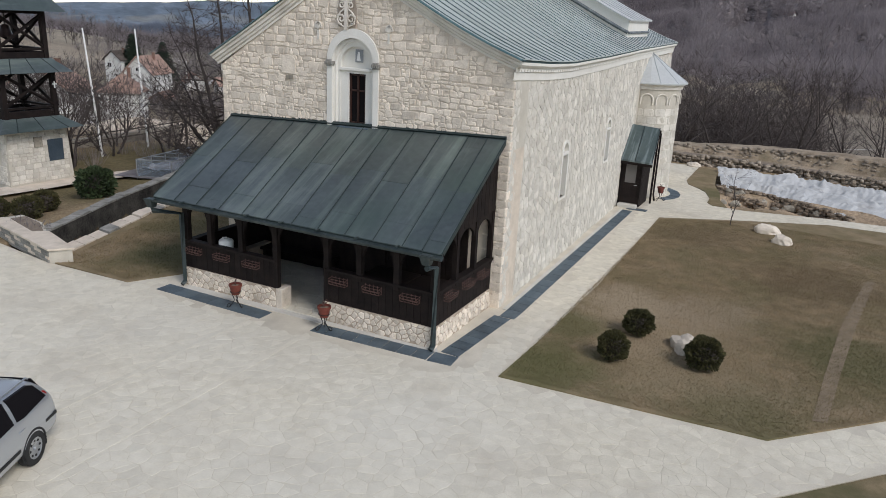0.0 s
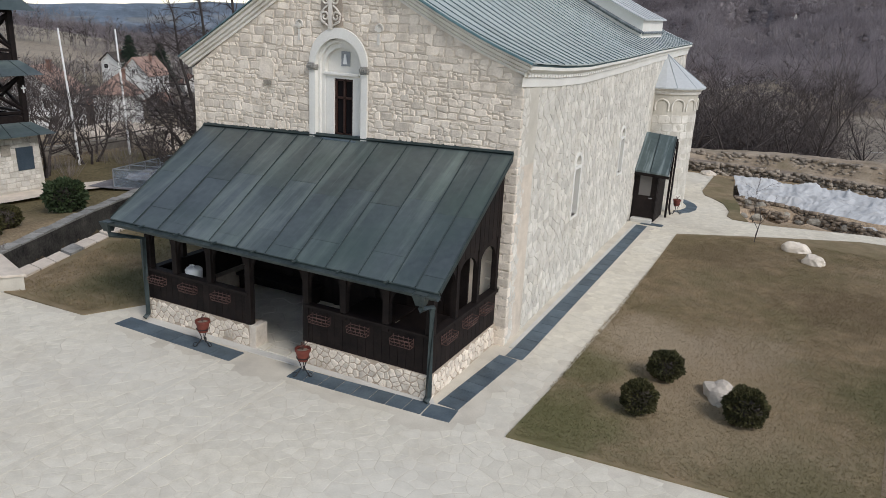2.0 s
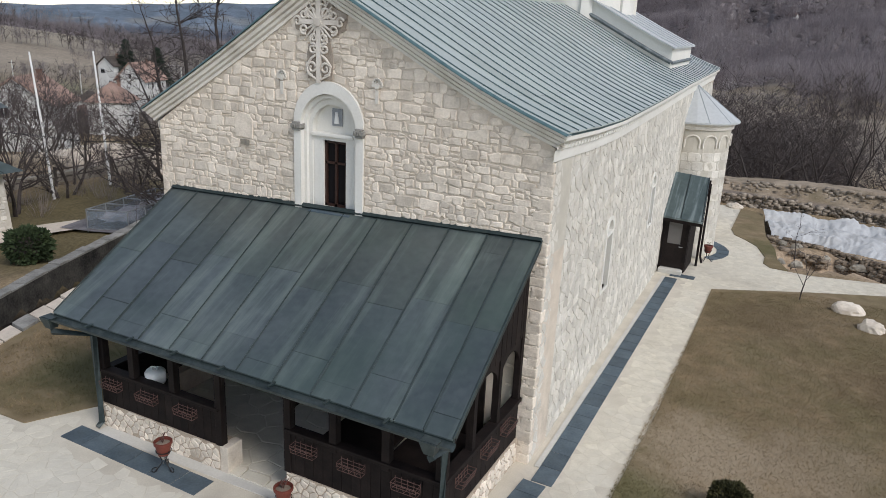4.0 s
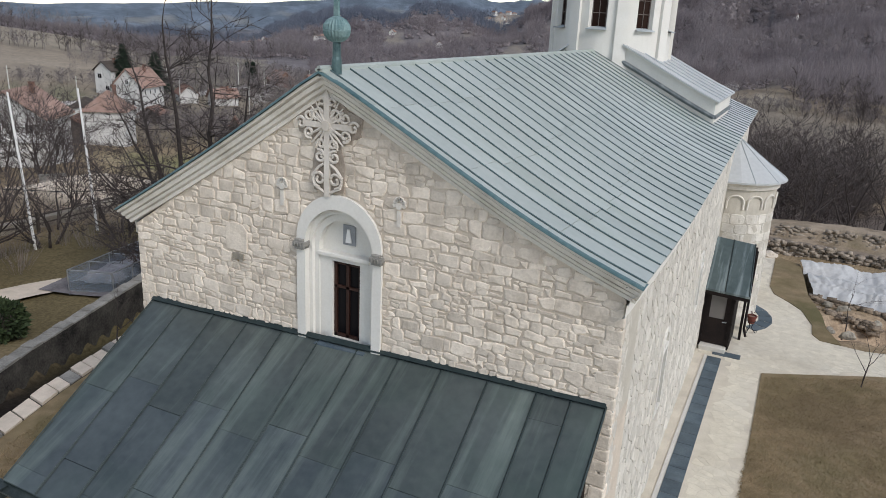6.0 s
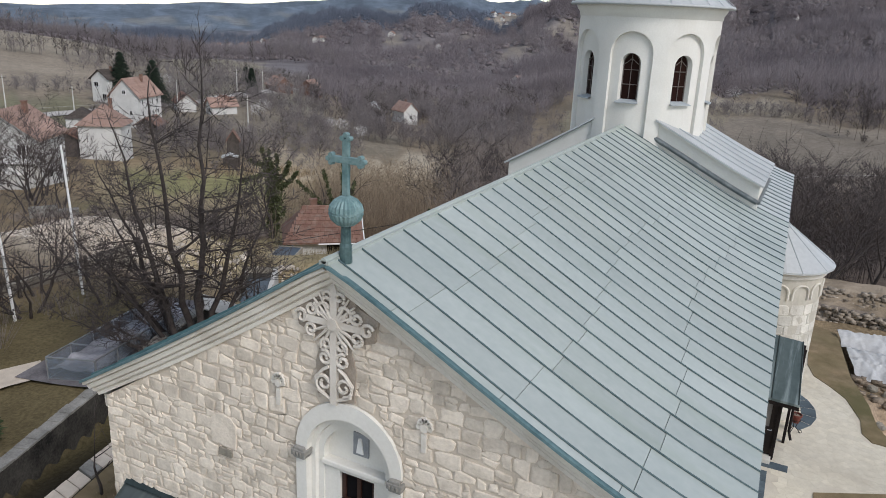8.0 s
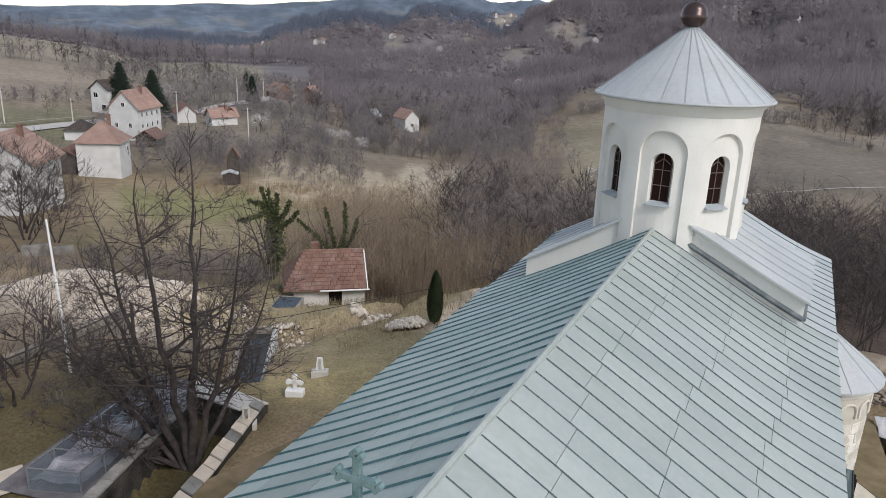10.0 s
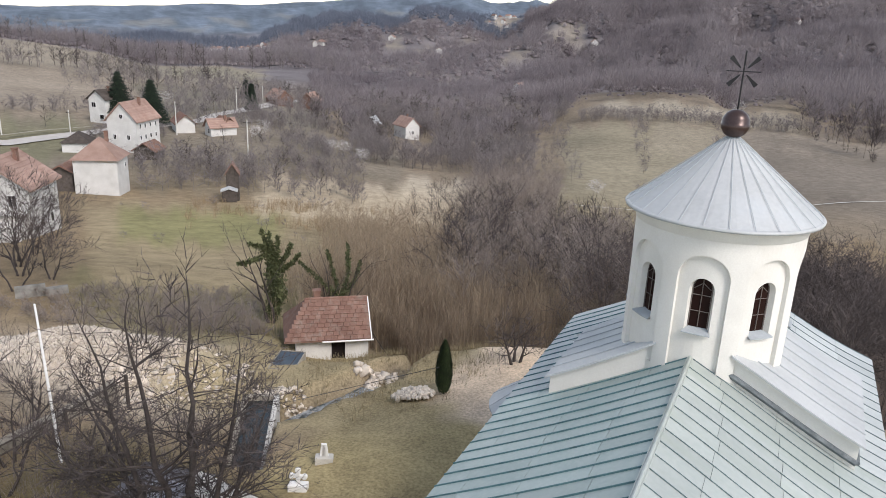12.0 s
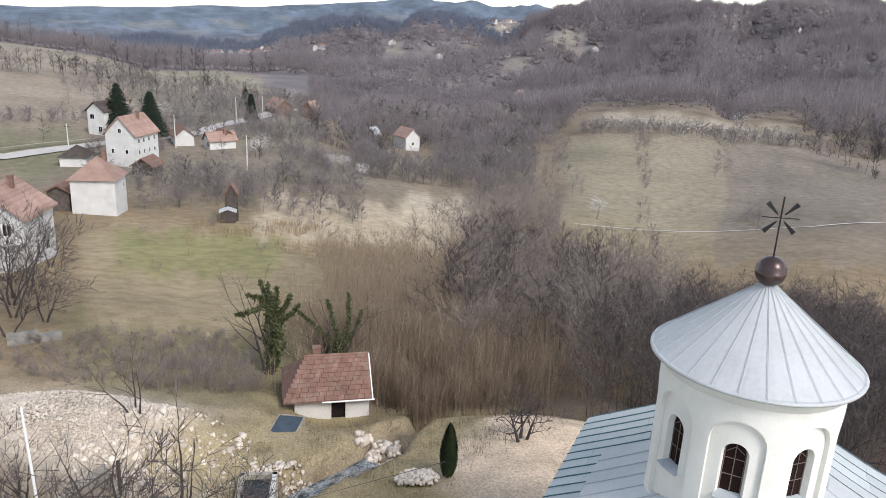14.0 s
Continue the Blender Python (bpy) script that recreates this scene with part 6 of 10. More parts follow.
def flowerpot(at, s=1.0, plant=False):
    t = thing("flowerpot_stand", "terracotta flowerpot on a curled black iron stand", "flowerpot", "pots on stands", at=at)
    pot = part("pot", M().lathe([(0, 0.36), (0.11, 0.36), (0.155, 0.58), (0.175, 0.585), (0.175, 0.64), (0.15, 0.645), (0.14, 0.58), (0, 0.58)], 18), TERRACOTTA, t, smooth=False)
    m = M()
    m.lathe([(0.14, 0.43), (0.15, 0.43), (0.15, 0.445), (0.14, 0.445)], 16)
    for k in range(3):
        a = 2 * math.pi * k / 3
        q = []
        for i in range(13):
            f = i / 12
            r = 0.14 - 0.10 * math.sin(math.pi * f * 0.75) + (0.13 * max(0, f - 0.6) / 0.4)
            q.append((r * math.cos(a), r * math.sin(a), 0.44 * (1 - f) + 0.012))
        m.tube(q, 0.012, 5)
        cx = 0.19
        q = [((cx + 0.05 * math.cos(b)) * math.cos(a), (cx + 0.05 * math.cos(b)) * math.sin(a), 0.065 + 0.05 * math.sin(b)) for b in [2 * math.pi * i / 10 - 1.57 for i in range(11)]]
        m.tube(q, 0.010, 5)
    part("stand", m, IRON, t)
    part("soil", M().lathe([(0.14, 0.585), (0.06, 0.605), (0, 0.61)], 14), EARTH, pot)
    m = M()
    rr = random.Random(int(at[0] * 100))
    for k in range(5 if plant else 3):
        m.tube([(0, 0, 0.6), (rr.uniform(-0.05, 0.05), rr.uniform(-0.05, 0.05), 0.7), (rr.uniform(-0.1, 0.1), rr.uniform(-0.1, 0.1), rr.uniform(0.72, 0.82))], 0.010, 5)
    part("bare_stems", m, RUST, pot)
    t.matrix_basis = t.matrix_basis @ Matrix.Scale(0.84, 4)
    return t


flowerpot((-5.02, -3.25, 0.01))
flowerpot((-2.62, -3.22, 0.01), plant=True)
flowerpot((0.85, 14.0, 0.01))

# ---- vestibule at the south door ----
vest = thing("side_entrance", "dark timber side entrance with a steep green metal roof", "entrance", at=(0, 0, 0))
fy = 12.12
part("door_frame", M().box(-0.36, -0.28, fy, fy + 0.10, 0.05, 1.86).box(0.36, 0.44, fy, fy + 0.10, 0.05, 1.86).box(-0.28, 0.36, fy, fy + 0.10, 1.76, 1.86), WOOD_DARK, vest, bevel=0.006)
dr = part("door_leaf", M().box(-0.28, 0.36, fy + 0.03, fy + 0.08, 0.16, 0.92).box(-0.28, -0.17, fy + 0.03, fy + 0.08, 0.92, 1.76).box(0.23, 0.36, fy + 0.03, fy + 0.08, 0.92, 1.76).box(-0.17, 0.23, fy + 0.03, fy + 0.08, 1.62, 1.76), WOOD_DARK, vest, "dark half-glazed door")
part("door_glass", M().box(-0.17, 0.23, fy + 0.045, fy + 0.06, 0.92, 1.62), glass_mat("hazy_glass", (0.16, 0.15, 0.14)), dr, "hazy door pane")
part("door_handle", M().tube([(0.30, fy + 0.03, 0.86), (0.30, fy - 0.03, 0.86), (0.20, fy - 0.03, 0.86)], 0.012, 6), STEEL, dr)
side = part("side_wall", M().box(0.38, 0.43, fy + 0.10, 13.45, 0.05, 1.95), WOOD_DARK, vest)
for k in range(9):
    y0 = fy + 0.10 + 1.22 * k / 9
    part("board", M().box(0.43, 0.45, y0 + 0.004, y0 + 1.22 / 9 - 0.004, 0.05, 1.93), WOOD_DARK, side)
part("step", M().box(-0.30, 0.40, fy - 0.20, fy + 0.10, -0.05, 0.14), CONCRETE, vest, bevel=0.02)
q0 = [(-0.38, 11.97, 1.80), (0.80, 11.97, 1.76), (0.66, 13.34, 2.86), (-0.42, 13.34, 2.93)]
vr = part("vestibule_roof", M().prism([(x, y, z - 0.06) for x, y, z in q0], q0), VEST_METAL, vest, "green metal roof with pale streaks")
for f in (0.02, 0.46, 0.98):
    p0 = Vector(q0[0]).lerp(Vector(q0[1]), f)
    p1 = Vector(q0[3]).lerp(Vector(q0[2]), f)
    part("standing_seam", M().tube([(p0.x, p0.y, p0.z + 0.012), (p1.x, p1.y, p1.z + 0.012)], 0.016, 4), PORCH_SEAM, vr)
part("eave_board", M().prism([(-0.38, 11.975, 1.64), (0.80, 11.975, 1.60), (0.80, 11.975, 1.70), (-0.38, 11.975, 1.74)], [(-0.38, 12.01, 1.64), (0.80, 12.01, 1.60), (0.80, 12.01, 1.70), (-0.38, 12.01, 1.74)]), WOOD_DARK, vest)
for x0, x1 in ((-0.38, -0.32), (0.66, 0.72)):
    part("rafter", M().prism([(x0, 12.0, 1.62), (x1, 12.0, 1.62), (x1, 12.0, 1.71), (x0, 12.0, 1.71)], [(x0, 13.3, 2.72), (x1, 13.3, 2.72), (x1, 13.3, 2.80), (x0, 13.3, 2.80)]), WOOD_DARK, vest)
part("post", M().box(0.60, 0.67, 13.22, 13.29, 0.0, 2.74), WOOD_DARK, vest, bevel=0.006)
part("rear_wall", M().box(-0.40, 0.42, 13.42, 13.47, 0.0, 2.2), WOOD_DARK, vest)
part("downpipe", M().tube([(0.72, 13.25, 2.70), (0.72, 13.30, 0.35), (0.80, 13.20, 0.15)], 0.035, 8), WOOD_DARK, vest)
part("threshold_slab", M().box(0.10, 0.82, 11.78, 12.08, 0.0, 0.02), SLATE, vest)

# ---- shrubs, boulders and saplings on the lawn ----
def clump(name, at, rx, rz, n, seed, label, category, group="", leaf=0.035, material=None, flat_top=0.9, stem=0.06):
    """A rounded clipped shrub of many small leaves with an uneven outline, on a short stem."""
    rr = np.random.default_rng(seed)
    t = thing(name, label, category, group, at=at)
    d = rr.normal(size=(n, 3))
    d /= np.linalg.norm(d, axis=1)[:, None]
    d[:, 2] = np.where(d[:, 2] < -0.75, -d[:, 2], d[:, 2])
    lump = 1 + 0.10 * np.sin(d[:, 0] * 5 + seed) * np.cos(d[:, 1] * 6) + 0.07 * np.sin(d[:, 2] * 9 + seed)
    r = rr.uniform(0.55, 1.0, n) ** 0.4 * lump
    c = np.stack([d[:, 0] * rx * r, d[:, 1] * rx * r, rz * 0.53 + d[:, 2] * rz * 0.52 * r], 1)
    c[:, 2] = np.maximum(c[:, 2], 0.02)
    a = rr.normal(size=(n, 3))
    a /= np.linalg.norm(a, axis=1)[:, None]
    b = np.cross(a, d)
    b /= np.linalg.norm(b, axis=1)[:, None] + 1e-9
    s = leaf * rr.uniform(0.6, 1.5, n)[:, None]
    V = np.stack([c - b * s * 0.5, c + a * s * 0.4 + d * s, c + b * s * 0.5], 1).reshape(-1, 3)
    soup("leaves", V, np.arange(3 * n).reshape(-1, 3), material or LEAF_DARK, "", "", t)
    inner = M().lathe([(0.0, 0.03), (rx * 0.55, 0.06), (rx * 0.8, rz * 0.3), (rx * 0.82, rz * 0.6), (rx * 0.55, rz * 0.88), (0, rz * 0.95)], 14)
    part("core", inner, BARK, t, smooth=True)
    part("stem", M().tube([(0, 0, -0.1), (0, 0, rz * 0.5)], stem, 6), BARK, t)
    return t


SHRUB_BROWN = mat("winter_box_leaves", (0.028, 0.030, 0.010), (0.085, 0.075, 0.028), 0.85, 3, 30, 0.0, vary=0.4)
clump("clipped_shrub", (3.20, 0.24, 0.02), 0.31, 0.56, 5200, 3, "rounded clipped evergreen shrub on dry lawn", "shrub", "lawn shrubs", 0.034, SHRUB_BROWN)
clump("clipped_shrub", (3.06, -1.31, 0.02), 0.30, 0.57, 5200, 5, "rounded clipped evergreen shrub on dry lawn", "shrub", "lawn shrubs", 0.034, SHRUB_BROWN)
clump("clipped_shrub", (4.72, -0.70, 0.02), 0.345, 0.61, 6200, 7, "broad clipped evergreen shrub beside a boulder", "shrub", "lawn shrubs", 0.034, SHRUB_BROWN)
clump("laurel_bush", (-17.3, 2.9, -0.50), 0.64, 1.05, 4200, 8, "dense glossy dark-green bush by the garden path", "bush", "", 0.085, LEAF_DARK)
clump("clipped_shrub", (-15.85, -0.75, -0.32), 0.45, 0.75, 3600, 9, "brownish clipped shrub in the garden", "shrub", "garden shrubs", 0.045, SHRUB_BROWN)
clump("clipped_shrub", (-16.45, 0.25, -0.36), 0.45, 0.70, 3600, 10, "brownish clipped shrub in the garden", "shrub", "garden shrubs", 0.045, SHRUB_BROWN)
clump("clipped_shrub", (-16.9, -1.1, -0.38), 0.4, 0.65, 2600, 11, "brownish clipped shrub in the garden", "shrub", "garden shrubs", 0.045, SHRUB_BROWN)


def boulder(at, sx, sy, sz, seed, rz=0.0, label="pale limestone boulder lying on the lawn", name="boulder", category="boulder", group="boulders", material=None):
    bm = bmesh.new()
    bmesh.ops.create_icosphere(bm, subdivisions=3, radius=1.0)
    for v in bm.verts:
        n1 = noise.noise(v.co * 1.3 + Vector((seed * 3.1, 0, 0)))
        n2 = noise.noise(v.co * 3.4 + Vector((0, seed * 2.3, 0)))
        f = 1 + 0.28 * n1 + 0.13 * n2
        v.co = Vector((v.co.x * sx * f, v.co.y * sy * f, max(v.co.z, -0.35) * sz * f + sz * 0.33))
    me = bpy.data.meshes.new(name)
    bm.to_mesh(me)
    bm.free()
    me.materials.append(material or RUBBLE)
    ob = new(name, me)
    ob.matrix_basis = pose(*at, 0, 0, rz)
    return tagged(ob, label, category, group)


boulder((4.26, 0.10, 0.0), 0.30, 0.42, 0.22, 1, 20)
boulder((4.98, 11.40, 0.0), 0.42, 0.24, 0.24, 2, 10)
boulder((5.50, 10.28, 0.0), 0.32, 0.25, 0.24, 3, -20)
boulder((0.70, 22.85, 0.0), 0.35, 0.25, 0.16, 4, 0, "white flat rock at the end of the path")


def branches(m, p, d, length, r, depth, rr, spread=0.5, up=0.25, n=5, segs=4, kids=(2, 4), twigs=None, shrink=0.62):
    """Grow a limb with side limbs; thin ends go to the twig list."""
    pts, radii = [p], [r]
    q, v = p.copy(), d.normalized()
    for k in range(segs):
        v = (v + Vector((rr.gauss(0, 0.12), rr.gauss(0, 0.12), rr.gauss(0, 0.08) + up * 0.12))).normalized()
        q = q + v * (length / segs)
        pts.append(q.copy())
        radii.append(max(0.004, r * (1 - 0.72 * (k + 1) / segs)))
    if depth > 0 or twigs is None:
        m.tube(pts, radii, n, cap=False)
    if depth == 0:
        if twigs is not None:
            twigs.append((pts[0], pts[segs // 2], pts[-1], r))
        return
    for k in range(rr.randint(*kids)):
        f = rr.uniform(0.3, 1.0)
        i = min(segs - 1, int(f * segs))
        b = pts[i].lerp(pts[i + 1], f * segs - i)
        a = rr.uniform(0, 2 * math.pi)
        side = v.orthogonal().normalized()
        side = Matrix.Rotation(a, 3, v) @ side
        nd = (v * (1 - spread) + side * spread + Vector((0, 0, up * 0.4))).normalized()
        branches(m, b, nd, length * rr.uniform(shrink - 0.14, shrink + 0.14), radii[i] * 0.6, depth - 1, rr, spread, up, max(3, n - 1), max(2, segs - 1), kids, twigs, shrink)
    branches(m, pts[-1], v, length * shrink, radii[-1], depth - 1, rr, spread, up, max(3, n - 1), max(2, segs - 1), kids, twigs, shrink)


def twig_soup(twigs, width, rr, extra=2):
    V, F = [], []
    for a, b, c, r in twigs:
        w = width
        s = (c - a).cross(Vector((rr.uniform(-1, 1), rr.uniform(-1, 1), rr.uniform(-1, 1)))).normalized() * w
        o = len(V)
        V += [a - s, a + s, b + s * 0.6, b - s * 0.6, c]
        F += [(o, o + 1, o + 2), (o, o + 2, o + 3), (o + 3, o + 2, o + 4)]
        L = (c - a).length
        for _ in range(extra):
            p = a.lerp(c, rr.uniform(0.1, 0.95))
            d = ((c - a).normalized() + Vector((rr.uniform(-1, 1), rr.uniform(-1, 1), rr.uniform(-0.5, 0.9))) * 0.8).normalized()
            o = len(V)
            V += [p - s * 0.6, p + s * 0.6, p + d * L * rr.uniform(0.3, 0.7)]
            F.append((o, o + 1, o + 2))
    return np.array([tuple(v) for v in V]), np.array(F)


def bare_tree(at, height, seed, stems=1, lean=0.15, depth=3, spread=0.5, up=0.25, r=None, label="leafless tree with dark bark and fine twigs", group="bare trees", kids=(2, 4), width=0.008, extra=2, rz=0.0, name="bare_tree", trunk=0.5, mats=None):
    rr = random.Random(seed)
    t = thing(name, label, "tree", group, at=at, rz=rz)
    m, tw = M(), []
    for s in range(stems):
        a = 2 * math.pi * s / max(stems, 1) + rr.uniform(-0.4, 0.4)
        d = Vector((lean * math.cos(a), lean * math.sin(a), 1))
        branches(m, Vector((0.05 * math.cos(a) * stems, 0.05 * math.sin(a) * stems, -0.25)), d, height * trunk * rr.uniform(0.85, 1.15), r or height * 0.014, depth, rr, spread, up, 7, 5, kids, tw)
    part("trunk", m, (mats or (BARK, TWIG_NEAR))[0], t, smooth=True, fix=False)
    V, F = twig_soup(tw, width, rr, extra)
    soup("crown", V, F, (mats or (BARK, TWIG_NEAR))[1], "", "", t)
    return t


bare_tree((3.70, 11.75, 0.0), 2.6, 31, depth=2, r=0.028, label="thin leafless sapling on the lawn", group="saplings", width=0.005, trunk=0.55)
bare_tree((3.30, 15.65, 0.0), 2.3, 33, depth=2, r=0.022, label="thin leafless sapling by the trench", group="saplings", width=0.005, trunk=0.55)
bare_tree((9.2, 0.3, 0.0), 2.2, 35, stems=4, lean=0.5, depth=2, r=0.03, label="low leafless fruit tree at the lawn edge", group="saplings", width=0.006)

# ---- the dug trench, its sheeting, the terrace beyond ----


def lerp3(a, b, n):
    return [tuple(a[i] + (b[i] - a[i]) * k / n for i in range(3)) for k in range(n + 1)]


def along(P, n):
    out = []
    for a, b in zip(P, P[1:]):
        out += lerp3(a, b, n)[:-1]
    return out + [P[-1]]


# cross-section of the sheeting: hung back, dip, long roll, front slope
SECTION = [[(1.9, 22.2), (5.3, 22.5), (8.9, 21.0), (13, 19.6)], [(2.05, 21.5), (5.2, 21.5), (8.6, 19.9), (13, 18.7)], [(2.2, 20.8), (5.1, 20.5), (8.2, 18.8), (12.6, 17.7)], [(2.35, 20.2), (5.0, 19.8), (7.6, 18.2), (12.0, 17.0)], [(2.5, 19.3), (4.8, 18.6), (7.1, 17.1), (11.5, 16.2)]]
HEIGHTS = (0.16, -0.14, 0.06, -0.02, -0.24)
lines = [along([(x, y, h) for x, y in P], 60) for P, h in zip(SECTION, HEIGHTS)]
rows_ = []
for k in range(41):
    f = k / 40 * (len(lines) - 1)
    i = min(int(f), len(lines) - 2)
    u = f - i
    u = u * u * (3 - 2 * u)
    row = []
    for q, (a, b) in enumerate(zip(lines[i], lines[i + 1])):
        x, y, z = (a[c] * (1 - u) + b[c] * u for c in range(3))
        edge = 1.0 if k < 38 else 0.4
        fold = 0.12 * noise.noise((x * 1.1, y * 0.5, 2.0)) + 0.13 * abs(noise.noise((x * 2.4 + y * 1.2, y * 1.1 - x * 0.3, 6.0))) + 0.09 * abs(noise.noise((x * 5.0 - y * 2.0, y * 2.6, 9.0))) + 0.05 * abs(noise.noise((x * 9.0 + y * 3.0, y * 5.0, 4.0)))
        if k < 9:
            fold += 0.05 * noise.noise((x * 5.0, y * 0.6, 3))
        if k == 0:
            z += 0.12 * noise.noise((x * 1.3, 4, 1)) + 0.06 * noise.noise((x * 4, 1, 1))
        row.append((x + 0.08 * noise.noise((x * 2, y * 2, 12)), y + 0.12 * noise.noise((x * 1.6, k * 0.2, 15)) * edge, z + fold * edge))
    rows_.append(row)
sheet = thing("plastic_sheeting", "crumpled grey-white plastic sheeting spread over the trench bank", "sheeting")
part("sheet", M().grid(rows_), TARP, sheet, smooth=True, fix=False)
for k, (x, y, z) in enumerate(((2.9, 18.5, -0.15), (3.4, 18.3, -0.2), (3.9, 18.0, -0.45), (4.4, 17.9, -0.35), (4.9, 17.7, -0.5), (5.4, 17.4, -0.35), (5.9, 17.2, -0.45), (6.4, 16.9, -0.3), (6.9, 16.6, -0.45), (7.5, 16.3, -0.35), (4.1, 16.9, -0.85), (5.6, 16.3, -0.85), (3.0, 16.0, -0.15), (3.5, 15.6, -0.1))):
    boulder((x, y - 0.15, z), 0.16 + 0.07 * (k % 3), 0.15, 0.12 + 0.05 * (k % 2), 20 + k, 37 * (k % 4) - 30, "earth-stained foundation stone in the trench", "trench_stone", "stone", "trench stones", STONE_DARK)
# trench wall of old masonry
m = M()
rows_ = []
for k in range(7):
    f = k / 6
    rows_.append([(x, 18.75 - 0.22 * (x - 2.6) - 0.07 * (x - 2.6) ** 2 - 0.5 * f + 0.18 * noise.noise((x * 1.4, f * 2, 3)), -0.05 - 0.85 * f + 0.10 * noise.noise((x * 2.0, f * 3, 8))) for x in np.linspace(2.5, 7.6, 60)])
tagged(part("trench_edge", m.grid(rows_), EARTH, fix=False), "raw earth side of the excavation", "trench", kind="structure")
V, F = [], []
rs = random.Random(47)
for k in range(420):
    x, f = rs.uniform(2.4, 7.6), rs.random() ** 1.4
    y, z = 18.75 - 0.22 * (x - 2.6) - 0.07 * (x - 2.6) ** 2 - 0.5 * f, 0.0 - 0.72 * f
    if k % 4 == 0:     # ledge standing out of the bank
        x = rs.uniform(2.5, 4.4)
        y, z = 18.1 - 0.35 * (x - 2.5) - 0.3 * rs.random(), -0.12 - 0.35 * rs.random()
    sx, sy, sz = rs.uniform(0.06, 0.20), rs.uniform(0.06, 0.14), rs.uniform(0.035, 0.085)
    turn = rs.uniform(-0.5, 0.4)
    o = len(V)
    for c in ((-1, -1, -1), (1, -1, -1), (1, 1, -1), (-1, 1, -1), (-1, -1, 1), (1, -1, 1), (1, 1, 1), (-1, 1, 1)):
        u, v = c[0] * sx * rs.uniform(0.6, 1), c[1] * sy * rs.uniform(0.6, 1)
        V.append((x + u * math.cos(turn) - v * math.sin(turn), y + u * math.sin(turn) + v * math.cos(turn), z + c[2] * sz * rs.uniform(0.6, 1)))
    F += [(o, o + 3, o + 2, o + 1), (o + 4, o + 5, o + 6, o + 7), (o, o + 1, o + 5, o + 4), (o + 1, o + 2, o + 6, o + 5), (o + 2, o + 3, o + 7, o + 6), (o + 3, o, o + 4, o + 7)]
soup("foundation_stones", np.array(V), np.array(F), mat("earthy_foundation_stone", (0.13, 0.10, 0.075), (0.38, 0.305, 0.225), 0.95, 2.5, 20, 1.0, vary=0.25), "earth-stained old foundation stones along the excavation", "stones")


def wall_y(x):
    return float(np.interp(x, [-3, 0, 4.3, 9, 18], [24.2, 24.05, 23.7, 22.6, 20.8]))


_wx = list(np.linspace(-3, 18, 22))
terrace = tagged(part("terrace_wall", M().grid([[(x, wall_y(x) + dy, z) for x in _wx] for dy, z in ((0.0, -0.7), (0.09, 0.34), (0.5, 0.40), (0.6, -0.7))]), EARTH, fix=False), "low dry-stone terrace wall", "wall", kind="structure")
def rise(x):
    return float(np.interp(x, [-1, 2.3, 4.6, 9], [0.55, 0.80, 0.98, 1.15]))


tr = [[(x, wall_y(x) + dy + 0.10 * noise.noise((x * 0.9, dy, 3)), z + k * rise(x) + 0.05 * noise.noise((x * 0.8, dy, 7)) + 0.05 * noise.noise((x * 2.4, dy * 2, 9))) for x in np.linspace(-3, 18, 160)] for dy, z, k in ((0.08, 0.30, 0), (0.45, 0.34, 0.06), (0.85, 0.34, 0.10), (1.05, 0.30, 0.42), (1.25, 0.20, 0.72), (1.7, 0.10, 0.90), (2.6, 0.08, 0.90), (3.6, 0.0, 0.6), (5.2, -0.6, 0), (7.4, -2.4, 0))]
tagged(part("terrace", M().grid(tr), mat("terrace_grass", (0.15, 0.115, 0.075), (0.36, 0.285, 0.205), 1.0, 1.6, 14, 1.0, stain=(0.12, 0.105, 0.055), stain_scale=0.6, stain_amount=0.8, stain2=(0.45, 0.37, 0.28), stain2_scale=0.8, stain2_amount=0.6), fix=False), "grassy terrace top behind the wall", "bank", kind="structure")
V, F = [], []
rs = random.Random(41)
for k in range(1500):
    x = rs.uniform(-3, 15)
    lvl = rs.random()
    y = wall_y(x) - 0.06 + 0.12 * lvl + rs.uniform(-0.06, 0.10)
    z = -0.32 + 0.74 * lvl + 0.08 * noise.noise((x * 0.7, 2, 2))
    if k % 5 == 0:
        y, z = wall_y(x) + 0.95 + 0.3 * lvl, 0.38 + 0.60 * rise(x) * lvl
    sx, sz = rs.uniform(0.05, 0.17), rs.uniform(0.04, 0.08)
    o = len(V)
    for c in ((-1, -1, -1), (1, -1, -1), (1, 1, -1), (-1, 1, -1), (-1, -1, 1), (1, -1, 1), (1, 1, 1), (-1, 1, 1)):
        V.append((x + c[0] * sx * rs.uniform(0.7, 1), y + c[1] * 0.12 * rs.uniform(0.5, 1), z + c[2] * sz * rs.uniform(0.7, 1)))
    F += [(o, o + 3, o + 2, o + 1), (o + 4, o + 5, o + 6, o + 7), (o, o + 1, o + 5, o + 4), (o + 1, o + 2, o + 6, o + 5), (o + 2, o + 3, o + 7, o + 6), (o + 3, o, o + 4, o + 7)]
soup("terrace_stones", np.array(V), np.array(F), mat("terrace_rubble", (0.17, 0.135, 0.10), (0.42, 0.36, 0.29), 0.95, 2.0, 18, 1.0, vary=0.28), "rough brown stones of the terrace wall", "wall")

